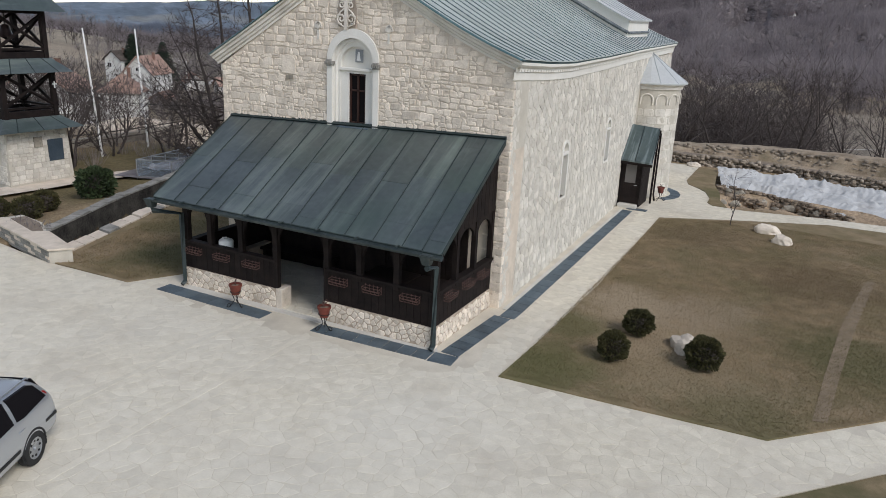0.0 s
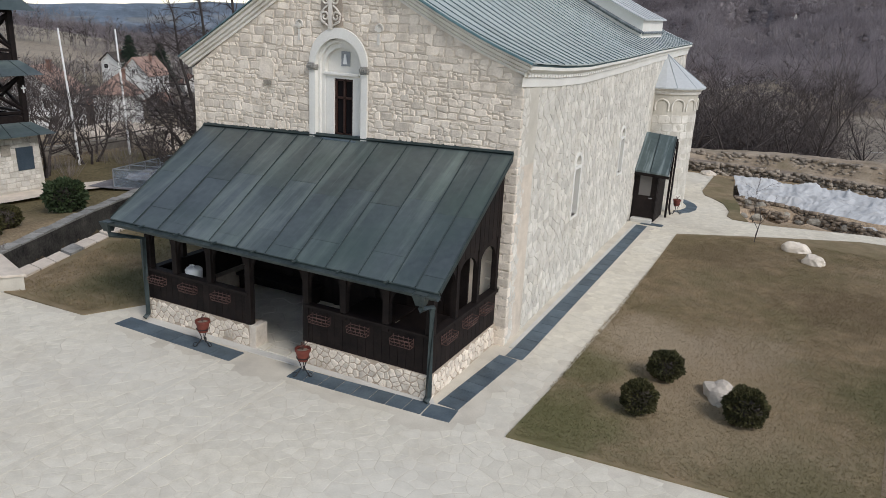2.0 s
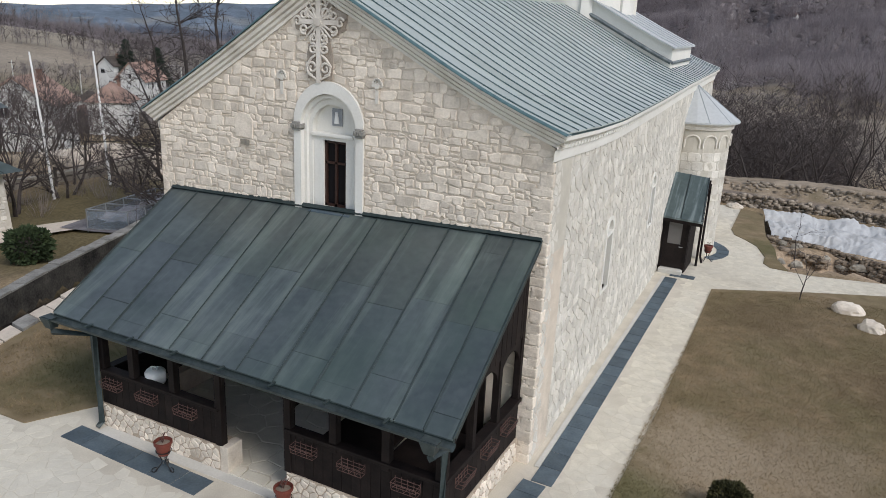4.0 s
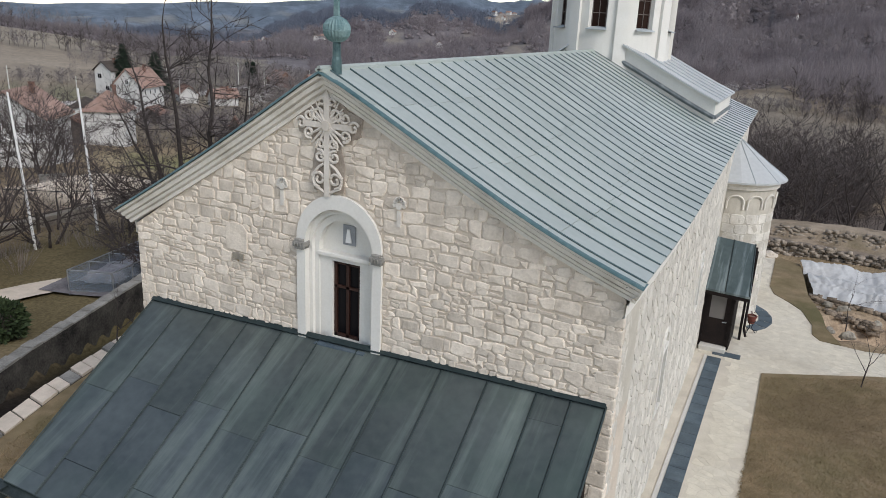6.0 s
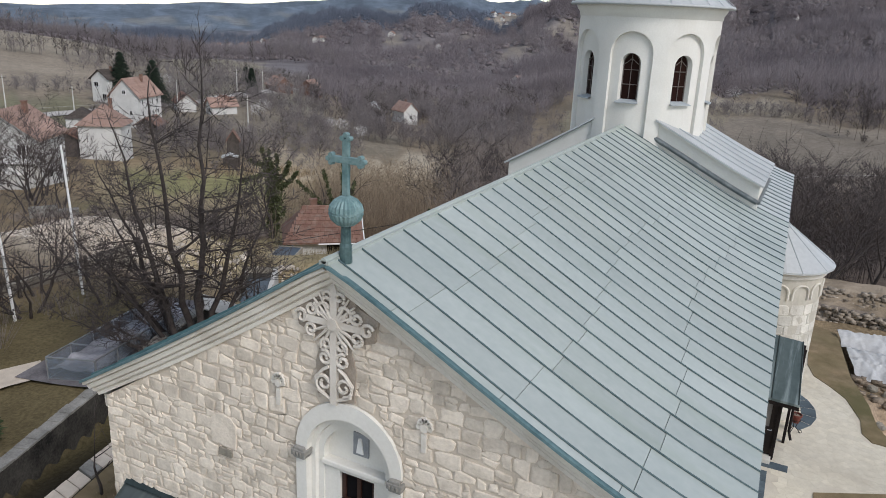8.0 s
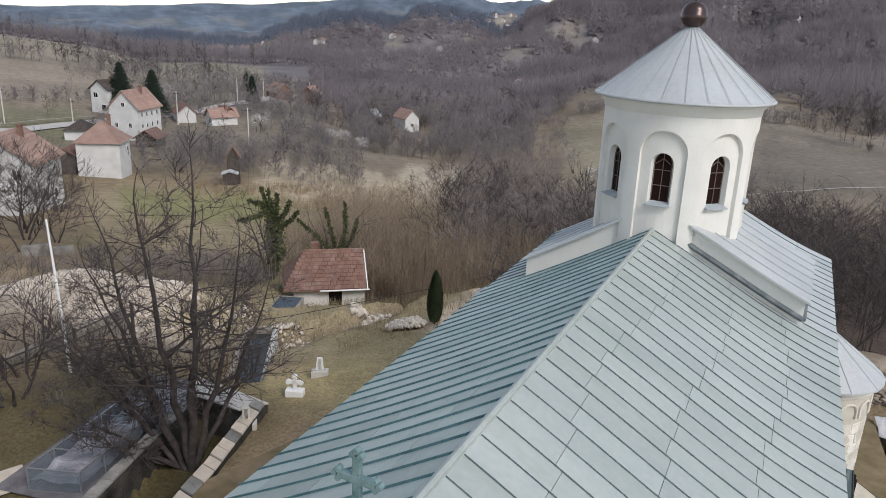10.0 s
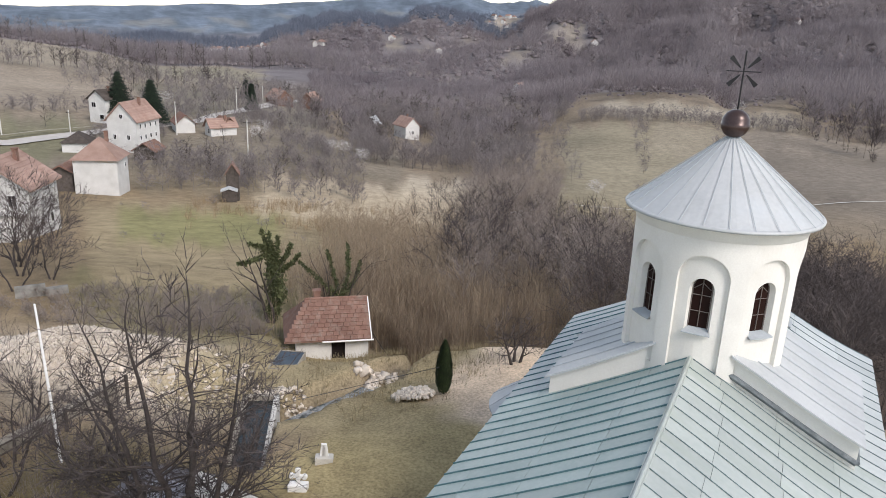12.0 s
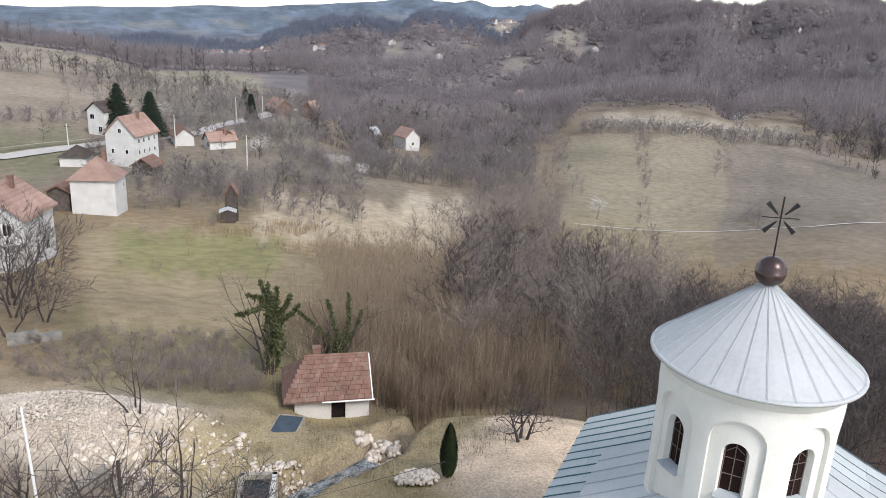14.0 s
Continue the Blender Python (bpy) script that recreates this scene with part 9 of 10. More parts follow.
part("crossarm", M().box(-0.8, 0.8, -0.06, 0.06, 7.3, 7.45), SHED_WOOD, pole0)
for x, y in ((-165, 100), (-141, 128), (-160, 170), (-172, 196), (-110, 118), (-186, 240)):
    copy_thing(pole0, pose(*on(x, y), 0, 0, 30))


# ---- trees of the valley ----
RNG = np.random.default_rng(12)


def sown(n, a0, a1, r0, r1, keep=None):
    a = RNG.uniform(a0, a1, n)
    r = np.sqrt(RNG.uniform(r0 * r0, r1 * r1, n))
    x, y = -4 - r * np.sin(np.radians(a)), r * np.cos(np.radians(a))
    k = np.ones(n, bool) if keep is None else keep(a, r, x, y)
    return x[k], y[k]


def patchy(x, y, s, lo):
    """Keep points in drifts and leave glades."""
    v = np.array([noise.noise((a / s, b / s, 4.2)) for a, b in zip(x, y)])
    return v > lo


def crowns(name, x, y, h, nb, nt, crown, width, material, label, low=0.25, trunk=True, steep=0.5, seed=1):
    """Many leafless trees as one mass: trunks, limbs and twigs of thin blades."""
    rr = np.random.default_rng(seed)
    n = len(x)
    if n == 0:
        return None
    h = h * rr.uniform(0.7, 1.25, n)
    z = lift(x, y) - 0.1
    base = np.stack([x, y, z], 1)
    Vs = []
    lean = rr.normal(0, 0.06, (n, 2))
    topv = np.stack([lean[:, 0] * h, lean[:, 1] * h, h], 1)
    w = width if np.ndim(width) else np.full(n, width)
    if trunk:
        a = rr.uniform(0, math.pi, n)
        s = np.stack([np.cos(a), np.sin(a), 0 * a], 1) * (w * 1.25)[:, None]
        Vs.append(np.stack([base - s, base + s, base + topv * 0.95], 1))
        s2 = np.stack([-np.sin(a), np.cos(a), 0 * a], 1) * (w * 1.25)[:, None]
        Vs.append(np.stack([base - s2, base + s2, base + topv * 0.95], 1))
    f = rr.uniform(low, 0.9, (n, nb))
    a = rr.uniform(0, 2 * math.pi, (n, nb))
    L = h[:, None] * crown * rr.uniform(0.6, 1.2, (n, nb)) * (1.15 - 0.75 * f)
    rise = steep * rr.uniform(0.5, 1.7, (n, nb))
    d = np.stack([np.cos(a), np.sin(a), rise], -1)
    d /= np.linalg.norm(d, axis=-1)[..., None]
    p = base[:, None, :] + topv[:, None, :] * f[..., None]
    e = p + d * L[..., None]
    s = np.stack([-np.sin(a), np.cos(a), rr.normal(0, 0.4, a.shape)], -1) * (w[:, None] * 1.0)[..., None]
    Vs.append(np.stack([p - s, p + s, e], 2).reshape(-1, 3, 3))
    g = rr.uniform(0.2, 1.0, (n, nb, nt))
    q = p[:, :, None, :] + (e - p)[:, :, None, :] * g[..., None]
    dd = d[:, :, None, :] + rr.normal(0, 0.65, (n, nb, nt, 3)) + np.array([0, 0, 0.25])
    dd /= np.linalg.norm(dd, axis=-1)[..., None]
    LL = L[:, :, None] * rr.uniform(0.3, 0.75, (n, nb, nt))
    s = np.cross(dd, rr.normal(size=dd.shape))
    s = s / (np.linalg.norm(s, axis=-1)[..., None] + 1e-9) * (w[:, None, None] * 0.7)[..., None]
    Vs.append(np.stack([q - s, q + s, q + dd * LL[..., None]], 3).reshape(-1, 3, 3))
    V = np.concatenate([v.reshape(-1, 3) for v in Vs])
    return soup(name, V, np.arange(len(V)).reshape(-1, 3), material, label, "woods")


def brush(name, x, y, h, stems, twigs, width, material, label, spread=0.28, seed=2):
    """Upright many-stemmed scrub as one mass."""
    rr = np.random.default_rng(seed)
    n = len(x)
    z = lift(x, y) - 0.1
    hh = h * rr.uniform(0.55, 1.2, (n, stems))
    a = rr.uniform(0, 2 * math.pi, (n, stems))
    k = spread * rr.uniform(0.1, 1.0, (n, stems))
    b = np.stack([np.broadcast_to(x[:, None], a.shape) + 0.25 * np.cos(a), np.broadcast_to(y[:, None], a.shape) + 0.25 * np.sin(a), np.broadcast_to(z[:, None], a.shape)], -1)
    top = b + np.stack([np.cos(a) * k * hh, np.sin(a) * k * hh, hh], -1)
    s = np.stack([-np.sin(a), np.cos(a), 0 * a], -1) * width
    V1 = np.stack([b - s, b + s, top], 2).reshape(-1, 3, 3)
    g = rr.uniform(0.3, 0.95, (n, stems, twigs))
    q = b[:, :, None] + (top - b)[:, :, None] * g[..., None]
    d = (top - b)[:, :, None] / hh[..., None, None] + rr.normal(0, 0.35, (n, stems, twigs, 3))
    ln = hh[:, :, None] * rr.uniform(0.15, 0.4, g.shape)
    s = np.cross(d, rr.normal(size=d.shape))
    s = s / (np.linalg.norm(s, axis=-1)[..., None] + 1e-9) * width * 0.7
    V2 = np.stack([q - s, q + s, q + d * ln[..., None]], 3).reshape(-1, 3, 3)
    V = np.concatenate([V1.reshape(-1, 3), V2.reshape(-1, 3)])
    return soup(name, V, np.arange(len(V)).reshape(-1, 3), material, label, "scrub")


def clear(x, y):
    """Away from the mill, the water and the yard."""
    return (np.hypot(x + 25.3, y - 30.5) > 3.6) & (np.hypot(x + 26, y - 26.5) > 3.2) & (np.hypot(x + 29.4, y - 34.6) > 1.8) & (np.hypot(x + 32.0, y - 31.8) > 2.0) & (y > 27.5) & ~((y < 33) & (x > -20.5) & (x < -9.5) & (y < 31))


def off_meadow(a, r):
    return (np.abs(a - 46) > 3) | (r < 56)


x, y = sown(2300, 9, 41, 37, 100, lambda a, r, x, y: clear(x, y) & (r > 40 + 0 * a) & ((a < 36) | (r < 62)) & (RNG.uniform(0, 1, len(a)) < np.clip(1.25 - r / 95, 0.12, 1)))
brush("thicket", x, y, 3.3, 9, 5, 0.018, BRUSH, "dense leafless willow thicket behind the mill", 0.26)
x, y = sown(620, 17, 38, 37, 54, lambda a, r, x, y: clear(x, y) & (y > 31.5))
brush("thicket", x, y, 3.0, 10, 6, 0.016, BRUSH_NEAR, "dense brown stems of the thicket beside the mill", 0.22, 22)
x, y = sown(1500, 20, 56, 24, 42, lambda a, r, x, y: (y > 16.5) & (x < -14.5) & (np.hypot(x + 27.0, y - 31.3) > 2.9) & (np.hypot(x + 25.6, y - 25.4) > 1.5) & (np.hypot(x + 21.3, y - 17.8) > 4.0) & (dip(x, y, STREAM, 0.9, 1.0) < 0.5) & (np.hypot(x + 35, y - 19.6) > 6.5) & (np.hypot(x + 16.2, y - 22.7) > 1.3))
brush("bank_tufts", x, y, 0.32, 9, 3, 0.010, mat("dry_tufts", (0.20, 0.165, 0.095), (0.38, 0.31, 0.19), 0.95, 0.5, 6, 0.0, vary=0.3, leafy=0.3), "dry grass tufts on the rough bank", 0.7, 24)
x, y = sown(70, 43, 52, 38, 46, None)
brush("thicket", x, y, 1.7, 9, 5, 0.012, TWIG_WARM, "grey brush between rubble heap and mill", 0.35, 23)
x, y = sown(420, 30, 47, 92, 116, lambda a, r, x, y: patchy(x, y, 9, -0.1))
brush("reed_scrub", x, y, 1.1, 7, 3, 0.028, mat("straw_reeds", (0.27, 0.20, 0.12), (0.40, 0.31, 0.20), 0.95, 0.1, 2, 0.0, vary=0.25), "straw-coloured scrub on the field edge", 0.3, 4)
x, y = sown(640, 8, 25, 40, 150, lambda a, r, x, y: clear(x, y) & ((y > 34) | (x < -14)) & (r > 44) & ((r < 100) | (a > 17.5)))
crowns("thicket_trees", x, y, 6.8, 14, 10, 0.42, 0.020, TWIG_WARM, "grey leafless trees above the thicket", 0.15, True, 0.75, 5)
x, y = sown(170, 24, 40, 46, 95, lambda a, r, x, y: clear(x, y) & (a < 37))
crowns("thicket_trees", x, y, 5.2, 12, 8, 0.40, 0.018, BRUSH, "brown leafless trees in the thicket", 0.15, True, 0.9, 6)
x, y = sown(40, 13, 27, 46, 100, lambda a, r, x, y: clear(x, y))
crowns("thicket_trees", x, y, 7.6, 20, 12, 0.46, 0.030, TWIG_NEAR, "tall dark leafless trees standing in the thicket", 0.12, True, 0.8, 92)
x, y = sown(150, 38, 53, 44, 112, lambda a, r, x, y: patchy(x, y, 8, 0.12) & off_meadow(a, r))
crowns("meadow_shrubs", x, y, 1.0, 12, 8, 0.6, 0.014, TWIG, "low grey shrubs scattered on the meadow", 0.03, False, 0.7, 93)
_bm = bmesh.new()
bmesh.ops.create_icosphere(_bm, subdivisions=1, radius=1.0)
_bm.verts.ensure_lookup_table()
PUFF_V = np.array([v.co[:] for v in _bm.verts])
PUFF_F = np.array([[v.index for v in f.verts] for f in _bm.faces if f.calc_center_median().z > -0.5])
_bm.free()


def puffs(name, x, y, h, rad, nt, width, material, label, seed=1, up=0.6):
    """Close-grown leafless crowns seen from afar: lumpy masses of twigs bristling with fine shoots."""
    rr = np.random.default_rng(seed)
    n = len(x)
    h = h * rr.uniform(0.7, 1.2, n)
    rad = rad * rr.uniform(0.6, 1.25, n)
    wd = width if np.ndim(width) else np.full(n, width)
    c = np.stack([x, y, lift(x, y) + 0.5 * h], 1)
    size = np.stack([rad * rr.uniform(0.8, 1.2, n), rad * rr.uniform(0.8, 1.2, n), 0.52 * h], 1)
    lump = rr.uniform(0.5, 1.1, (n, len(PUFF_V), 1))
    V1 = c[:, None, :] - np.stack([0 * h, 0 * h, 0.28 * h], 1)[:, None, :] + PUFF_V[None] * size[:, None, :] * lump * np.array([0.74, 0.74, 0.50]) * np.clip((np.hypot(x, y) - 260) / 420, 0.3, 1)[:, None, None]
    F1 = (np.arange(n)[:, None, None] * len(PUFF_V) + PUFF_F[None]).reshape(-1, 3)
    d = rr.normal(size=(n, nt, 3))
    d[..., 2] = np.abs(d[..., 2]) * 1.1 - 0.35
    d /= np.linalg.norm(d, axis=-1)[..., None]
    p = c[:, None, :] + d * size[:, None, :] * rr.uniform(0.15, 0.85, (n, nt, 1))
    q = d * 0.6 + np.array([0, 0, up]) + rr.normal(0, 0.3, d.shape)
    ln = rad[:, None, None] * rr.uniform(0.4, 1.05, (n, nt, 1))
    s = np.cross(q, rr.normal(size=q.shape))
    s = s / (np.linalg.norm(s, axis=-1)[..., None] + 1e-9) * wd[:, None, None]
    V2 = np.stack([p - s, p + s, p + q * ln], 2).reshape(-1, 3)
    V = np.concatenate([V1.reshape(-1, 3), V2])
    F = np.concatenate([F1, len(V1.reshape(-1, 3)) + np.arange(len(V2)).reshape(-1, 3)])
    return soup(name, V, F, material, label, "woods")


def off_clearings(a, r):
    k = np.ones(len(a), bool)
    stray = np.random.default_rng(len(a)).uniform(0, 1, len(a)) < 0.14
    wob = 0.25 * np.sin(r / 9.0) + 0.2 * np.sin(r / 3.7)
    for a0, a1, r0, r1 in CLEARINGS:
        k &= ~((a > a0 - 0.15 + wob) & (a < a1 + 0.15 + wob) & (r > r0 - 5) & (r < r1 + 8)) | stray
    return k


def off_houses(x, y):
    k = np.ones(len(x), bool)
    for u, v, d in ((-133, 111, 8), (-100, 75, 6), (-163, 128, 6), (-130, 127, 5), (-137, 127, 5), (-128, 131, 4), (-190, 228, 8), (-185, 238, 6), (-126, 216, 11), (-122, 208, 9), (-144, 220, 8), (-140, 131, 7), (-135, 128, 6), (-141, 101, 6), (-124, 104, 5), (-84, 84, 4), (-156, 110, 6), (-153, 135, 5), (-159, 165, 6), (-152, 148, 5), (-70, 45, 12)):
        k &= np.hypot(x - u, y - v) > d
    return k


x, y = sown(1250, 33, 60, 122, 236, lambda a, r, x, y: patchy(x, y, 17, -0.02) & off_houses(x, y) & ~((a > 53) & (r < 215)))
crowns("garden_trees", x, y, 4.2, 15, 12, 0.45, 0.032, TWIG, "leafless garden trees and shrubs between the houses", 0.10, True, 0.7, 7)
x, y = sown(380, 33, 52, 112, 240, lambda a, r, x, y: patchy(x, y, 15, 0.05) & off_houses(x, y))
crowns("garden_shrubs", x, y, 1.9, 14, 10, 0.6, 0.03, TWIG, "low grey shrubs in the gardens", 0.03, False, 0.7, 71)
x, y = sown(420, 42, 64, 39, 54, lambda a, r, x, y: (y > 23.5 - 0.1 * (x + 40)) & (np.hypot(x + 35, y - 19.8) > 6))
crowns("bank_scrub", x, y, 0.75, 14, 7, 0.7, 0.014, TWIG_WARM, "grey scrub along the bank", 0.05, False, 0.7, 17)
x, y = sown(1500, 17.5, 34, 150, 330, lambda a, r, x, y: patchy(x, y, 30, -0.30) & off_houses(x, y) & ~((a < 19.5) & (r < 285)) & ~((a > 24) & (r < 175)))
crowns("valley_trees", x, y, 6.6, 16, 14, 0.42, 0.038, TWIG, "grey leafless trees filling the valley", 0.10, True, 0.8, 8)
x, y = sown(1500, 17, 37, 240, 560, lambda a, r, x, y: patchy(x, y, 40, -0.25) & off_houses(x, y) & off_clearings(a, r) & ~((a < 18.5) & (r < 300)))
puffs("valley_copse", x, y, 6.5, 2.9, 70, 0.06, WOODS, "soft grey leafless copse on the valley floor", 18, 0.8)
x, y = sown(260, 17.5, 36, 130, 430, lambda a, r, x, y: patchy(x, y, 22, -0.1) & off_houses(x, y) & ~((a < 19.5) & (r < 285)) & ~((a > 24) & (r < 160)))
crowns("dark_valley_trees", x, y, 8.0, 16, 10, 0.40, 0.05, TWIG_NEAR, "taller dark leafless trees along the stream", 0.15, True, 0.9, 88)
x, y = sown(90, 34, 56, 125, 300, lambda a, r, x, y: patchy(x, y, 12, 0.0) & off_houses(x, y) & ~((a > 50) & (r > 220)))
crowns("dark_garden_trees", x, y, 5.2, 16, 10, 0.42, 0.035, TWIG_NEAR, "dark leafless fruit trees in the gardens", 0.15, True, 0.8, 89)
x, y = sown(60, 9, 30, 48, 120, lambda a, r, x, y: clear(x, y))
crowns("dark_thicket_trees", x, y, 6.5, 16, 10, 0.40, 0.022, TWIG_NEAR, "dark leafless trees standing in the thicket", 0.2, True, 0.9, 90)
x, y = sown(420, -9, 20, 330, 1000, lambda a, r, x, y: patchy(x, y, 60, 0.0) & off_clearings(a, r))
crowns("dark_hill_trees", x, y, 12.0, 14, 7, 0.32, 0.10, TWIG_NEAR, "dark leafless trees among the hill woods", 0.25, True, 1.0, 91)
x, y = sown(430, -9, 16.5, 266, 280, None)
crowns("hedgerow", x, y, 4.6, 12, 10, 0.42, 0.035, TWIG, "leafless hedge along the top of the fields", 0.08, True, 0.8, 9)
for a0, a1, r0, r1, nn, hh in ((11.3, 12.4, 210, 265, 26, 3.0), (10.7, 11.5, 145, 205, 14, 2.4), (5.3, 6.5, 208, 268, 26, 3.4), (2.7, 3.8, 148, 168, 12, 3.2), (17.0, 19.0, 165, 262, 46, 2.6), (15.8, 17.2, 170, 185, 4, 5.0)):
    x, y = sown(nn, a0, a1, r0, r1, None)
    crowns("hedgerow", x, y, hh, 14, 10, 0.5, 0.024, TWIG, "ragged leafless hedge between fields", 0.05, True, 0.8, int(10 + 3 * a1))
x, y = sown(60, -6, 1.2, 225, 275, lambda a, r, x, y: np.abs(r - (272 - 8.5 * (1.2 - a))) < 6)
crowns("hedgerow", x, y, 2.6, 14, 9, 0.55, 0.03, TWIG_NEAR, "dark hedge along the bank of the field", 0.04, True, 0.8, 33)
x, y = sown(26, -6, 1.6, 235, 285, lambda a, r, x, y: np.abs(r - (280 - 7 * (1.6 - a))) < 12)
crowns("field_trees", x, y, 13, 22, 16, 0.36, 0.045, TWIG_NEAR, "tall leafless trees at the field corner", 0.2, True, 1.0, 31)
x, y = sown(150, -9, 1, 285, 345, None)
puffs("hill_foot_trees", x, y, 9, 3.2, 90, 0.06, WOODS, "leafless trees at the foot of the hill", 32, 0.9)
x, y = sown(13500, -10, 21, 322, 1500, lambda a, r, x, y: patchy(x, y, 90, -0.50) & off_clearings(a, r) & (RNG.uniform(0, 1, len(r)) < np.clip(330 / r + 0.35, 0, 1)))
puffs("hill_woods", x, y, 10.5, 3.4 + 0.0022 * np.hypot(x, y), 70, 0.035 + 0.00010 * np.hypot(x, y), WOODS, "leafless purple-grey woods covering the hill", 10, 0.9)
x, y = sown(13000, 20, 64, 560, 1650, lambda a, r, x, y: (patchy(x, y, 120, -0.34) | ((a > 28.5) & (a < 36.5) & (r > 930) & (r < 1300))) & off_clearings(a, r) & ~((a > 37 + 2.5 * np.sin(r / 37.0) + 1.5 * np.sin(r / 11.0)) & (r < 640)) & (RNG.uniform(0, 1, len(r)) < np.clip(420 / r + 0.12, 0, 1)))
# woods beyond 1080 m get the haze-tinted tone
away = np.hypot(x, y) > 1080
for part_of, tone, said, sd in ((~away, WOODS, "leafless purple-grey woods down the valley", 11), (away, WOODS_HAZED, "distant woods on the hills, coloured blue by haze", 21)):
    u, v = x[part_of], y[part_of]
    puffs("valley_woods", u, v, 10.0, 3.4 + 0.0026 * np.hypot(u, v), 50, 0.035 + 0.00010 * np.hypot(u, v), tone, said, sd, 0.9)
x, y = sown(330, 36, 75, 330, 352, lambda a, r, x, y: patchy(x, y, 14, -0.1))
crowns("field_trees", x, y, 8.0, 14, 11, 0.36, 0.04, TWIG, "row of leafless trees between the upper fields", 0.12, True, 1.0, 12)
x, y = sown(240, 34, 75, 590, 640, None)
crowns("field_trees", x, y, 15.0, 14, 10, 0.32, 0.075, TWIG, "row of tall leafless trees along the ridge field", 0.2, True, 1.2, 13)
x, y = sown(420, 36, 75, 600, 700, None)
puffs("field_trees", x, y, 8.0, 3.0, 110, 0.06, WOODS, "leafless wood along the ridge field", 19, 0.8)
x, y = sown(260, 36, 54, 208, 330, lambda a, r, x, y: patchy(x, y, 20, 0.0) & off_houses(x, y))
crowns("field_trees", x, y, 6.5, 15, 12, 0.40, 0.030, TWIG, "leafless trees on the slope above the road", 0.12, True, 0.9, 14)
x, y = sown(330, 36, 50, 222, 345, lambda a, r, x, y: patchy(x, y, 16, -0.15) & off_houses(x, y) & (RNG.uniform(0, 1, len(a)) < np.clip(1.1 - (a - 36) / 15, 0.1, 1)))
crowns("slope_copse", x, y, 7.2, 16, 12, 0.38, 0.042, TWIG, "close leafless trees on the slope above the houses", 0.12, True, 1.0, 61)
x, y = sown(80, 36, 52, 225, 345, lambda a, r, x, y: patchy(x, y, 14, 0.05) & off_houses(x, y))
crowns("slope_copse", x, y, 8.0, 16, 10, 0.36, 0.05, TWIG_NEAR, "dark leafless trees on the slope above the houses", 0.15, True, 1.0, 62)
x, y = sown(230, 43, 75, 350, 378, lambda a, r, x, y: patchy(x, y, 18, -0.1))
crowns("field_trees", x, y, 9.0, 15, 9, 0.36, 0.055, TWIG_NEAR, "dark leafless trees between the upper fields", 0.15, True, 1.0, 64)
x, y = sown(120, 38, 75, 585, 640, lambda a, r, x, y: patchy(x, y, 25, -0.05))
crowns("ridge_trees", x, y, 17.0, 15, 8, 0.28, 0.11, TWIG_NEAR, "tall dark leafless trees along the ridge field", 0.2, True, 1.2, 63)
for k, (x, y, hh) in enumerate(((-56, 31, 7.5), (-60, 33.5, 8), (-52, 28, 6), (-66, 39, 7), (-58, 28, 7), (-63, 35.5, 8), (-69, 36, 8), (-53, 31.5, 6), (-66, 32.5, 8), (-73, 46, 6))):
    bare_tree(on(x, y, -0.2), hh, 150 + k, stems=2, lean=0.25, depth=3, spread=0.5, up=0.2, label="dense leafless garden tree by the white house", group="garden trees", width=0.022, extra=4, kids=(3, 5))
# trees beyond the terrace
for k, (x, y, hh) in enumerate(((-1.5, 30.5, 6.5), (1.0, 29.0, 5.5), (3.2, 31.5, 7.5), (5.4, 29.8, 6.5), (7.5, 32.0, 8.0), (9.5, 30.2, 7.0), (11.8, 31.8, 7.5), (-4.5, 33, 7.0), (-7.5, 34.5, 6.0))):
    bare_tree((x, y, float(lift(x, y)) - 0.3), hh * 1.3, 50 + k, stems=1 + k % 2, lean=0.18, depth=3, spread=0.5, up=0.3, label="leafless tree behind the terrace wall", group="terrace trees", width=0.010, extra=3, trunk=0.45, kids=(3, 4))
bare_tree(on(-13.5, 26.9, -0.1), 4.9, 70, stems=3, lean=0.3, depth=3, spread=0.7, r=0.09, label="leafless tree on the sandy bank", group="terrace trees", width=0.012, extra=4, trunk=0.3, kids=(3, 5))
bare_tree(on(-30.5, 20.5, -0.1), 4.2, 71, stems=3, lean=0.3, depth=3, label="leafless young tree by the rubble heap", group="yard trees", width=0.008, extra=2)
x, y = sown(330, -12, 14, 33, 62, lambda a, r, x, y: (y > 32) & clear(x, y))
crowns("slope_trees", x, y, 6.5, 16, 10, 0.45, 0.016, TWIG_NEAR, "leafless trees on the slope below the terrace", 0.15, True, 0.7, 41)


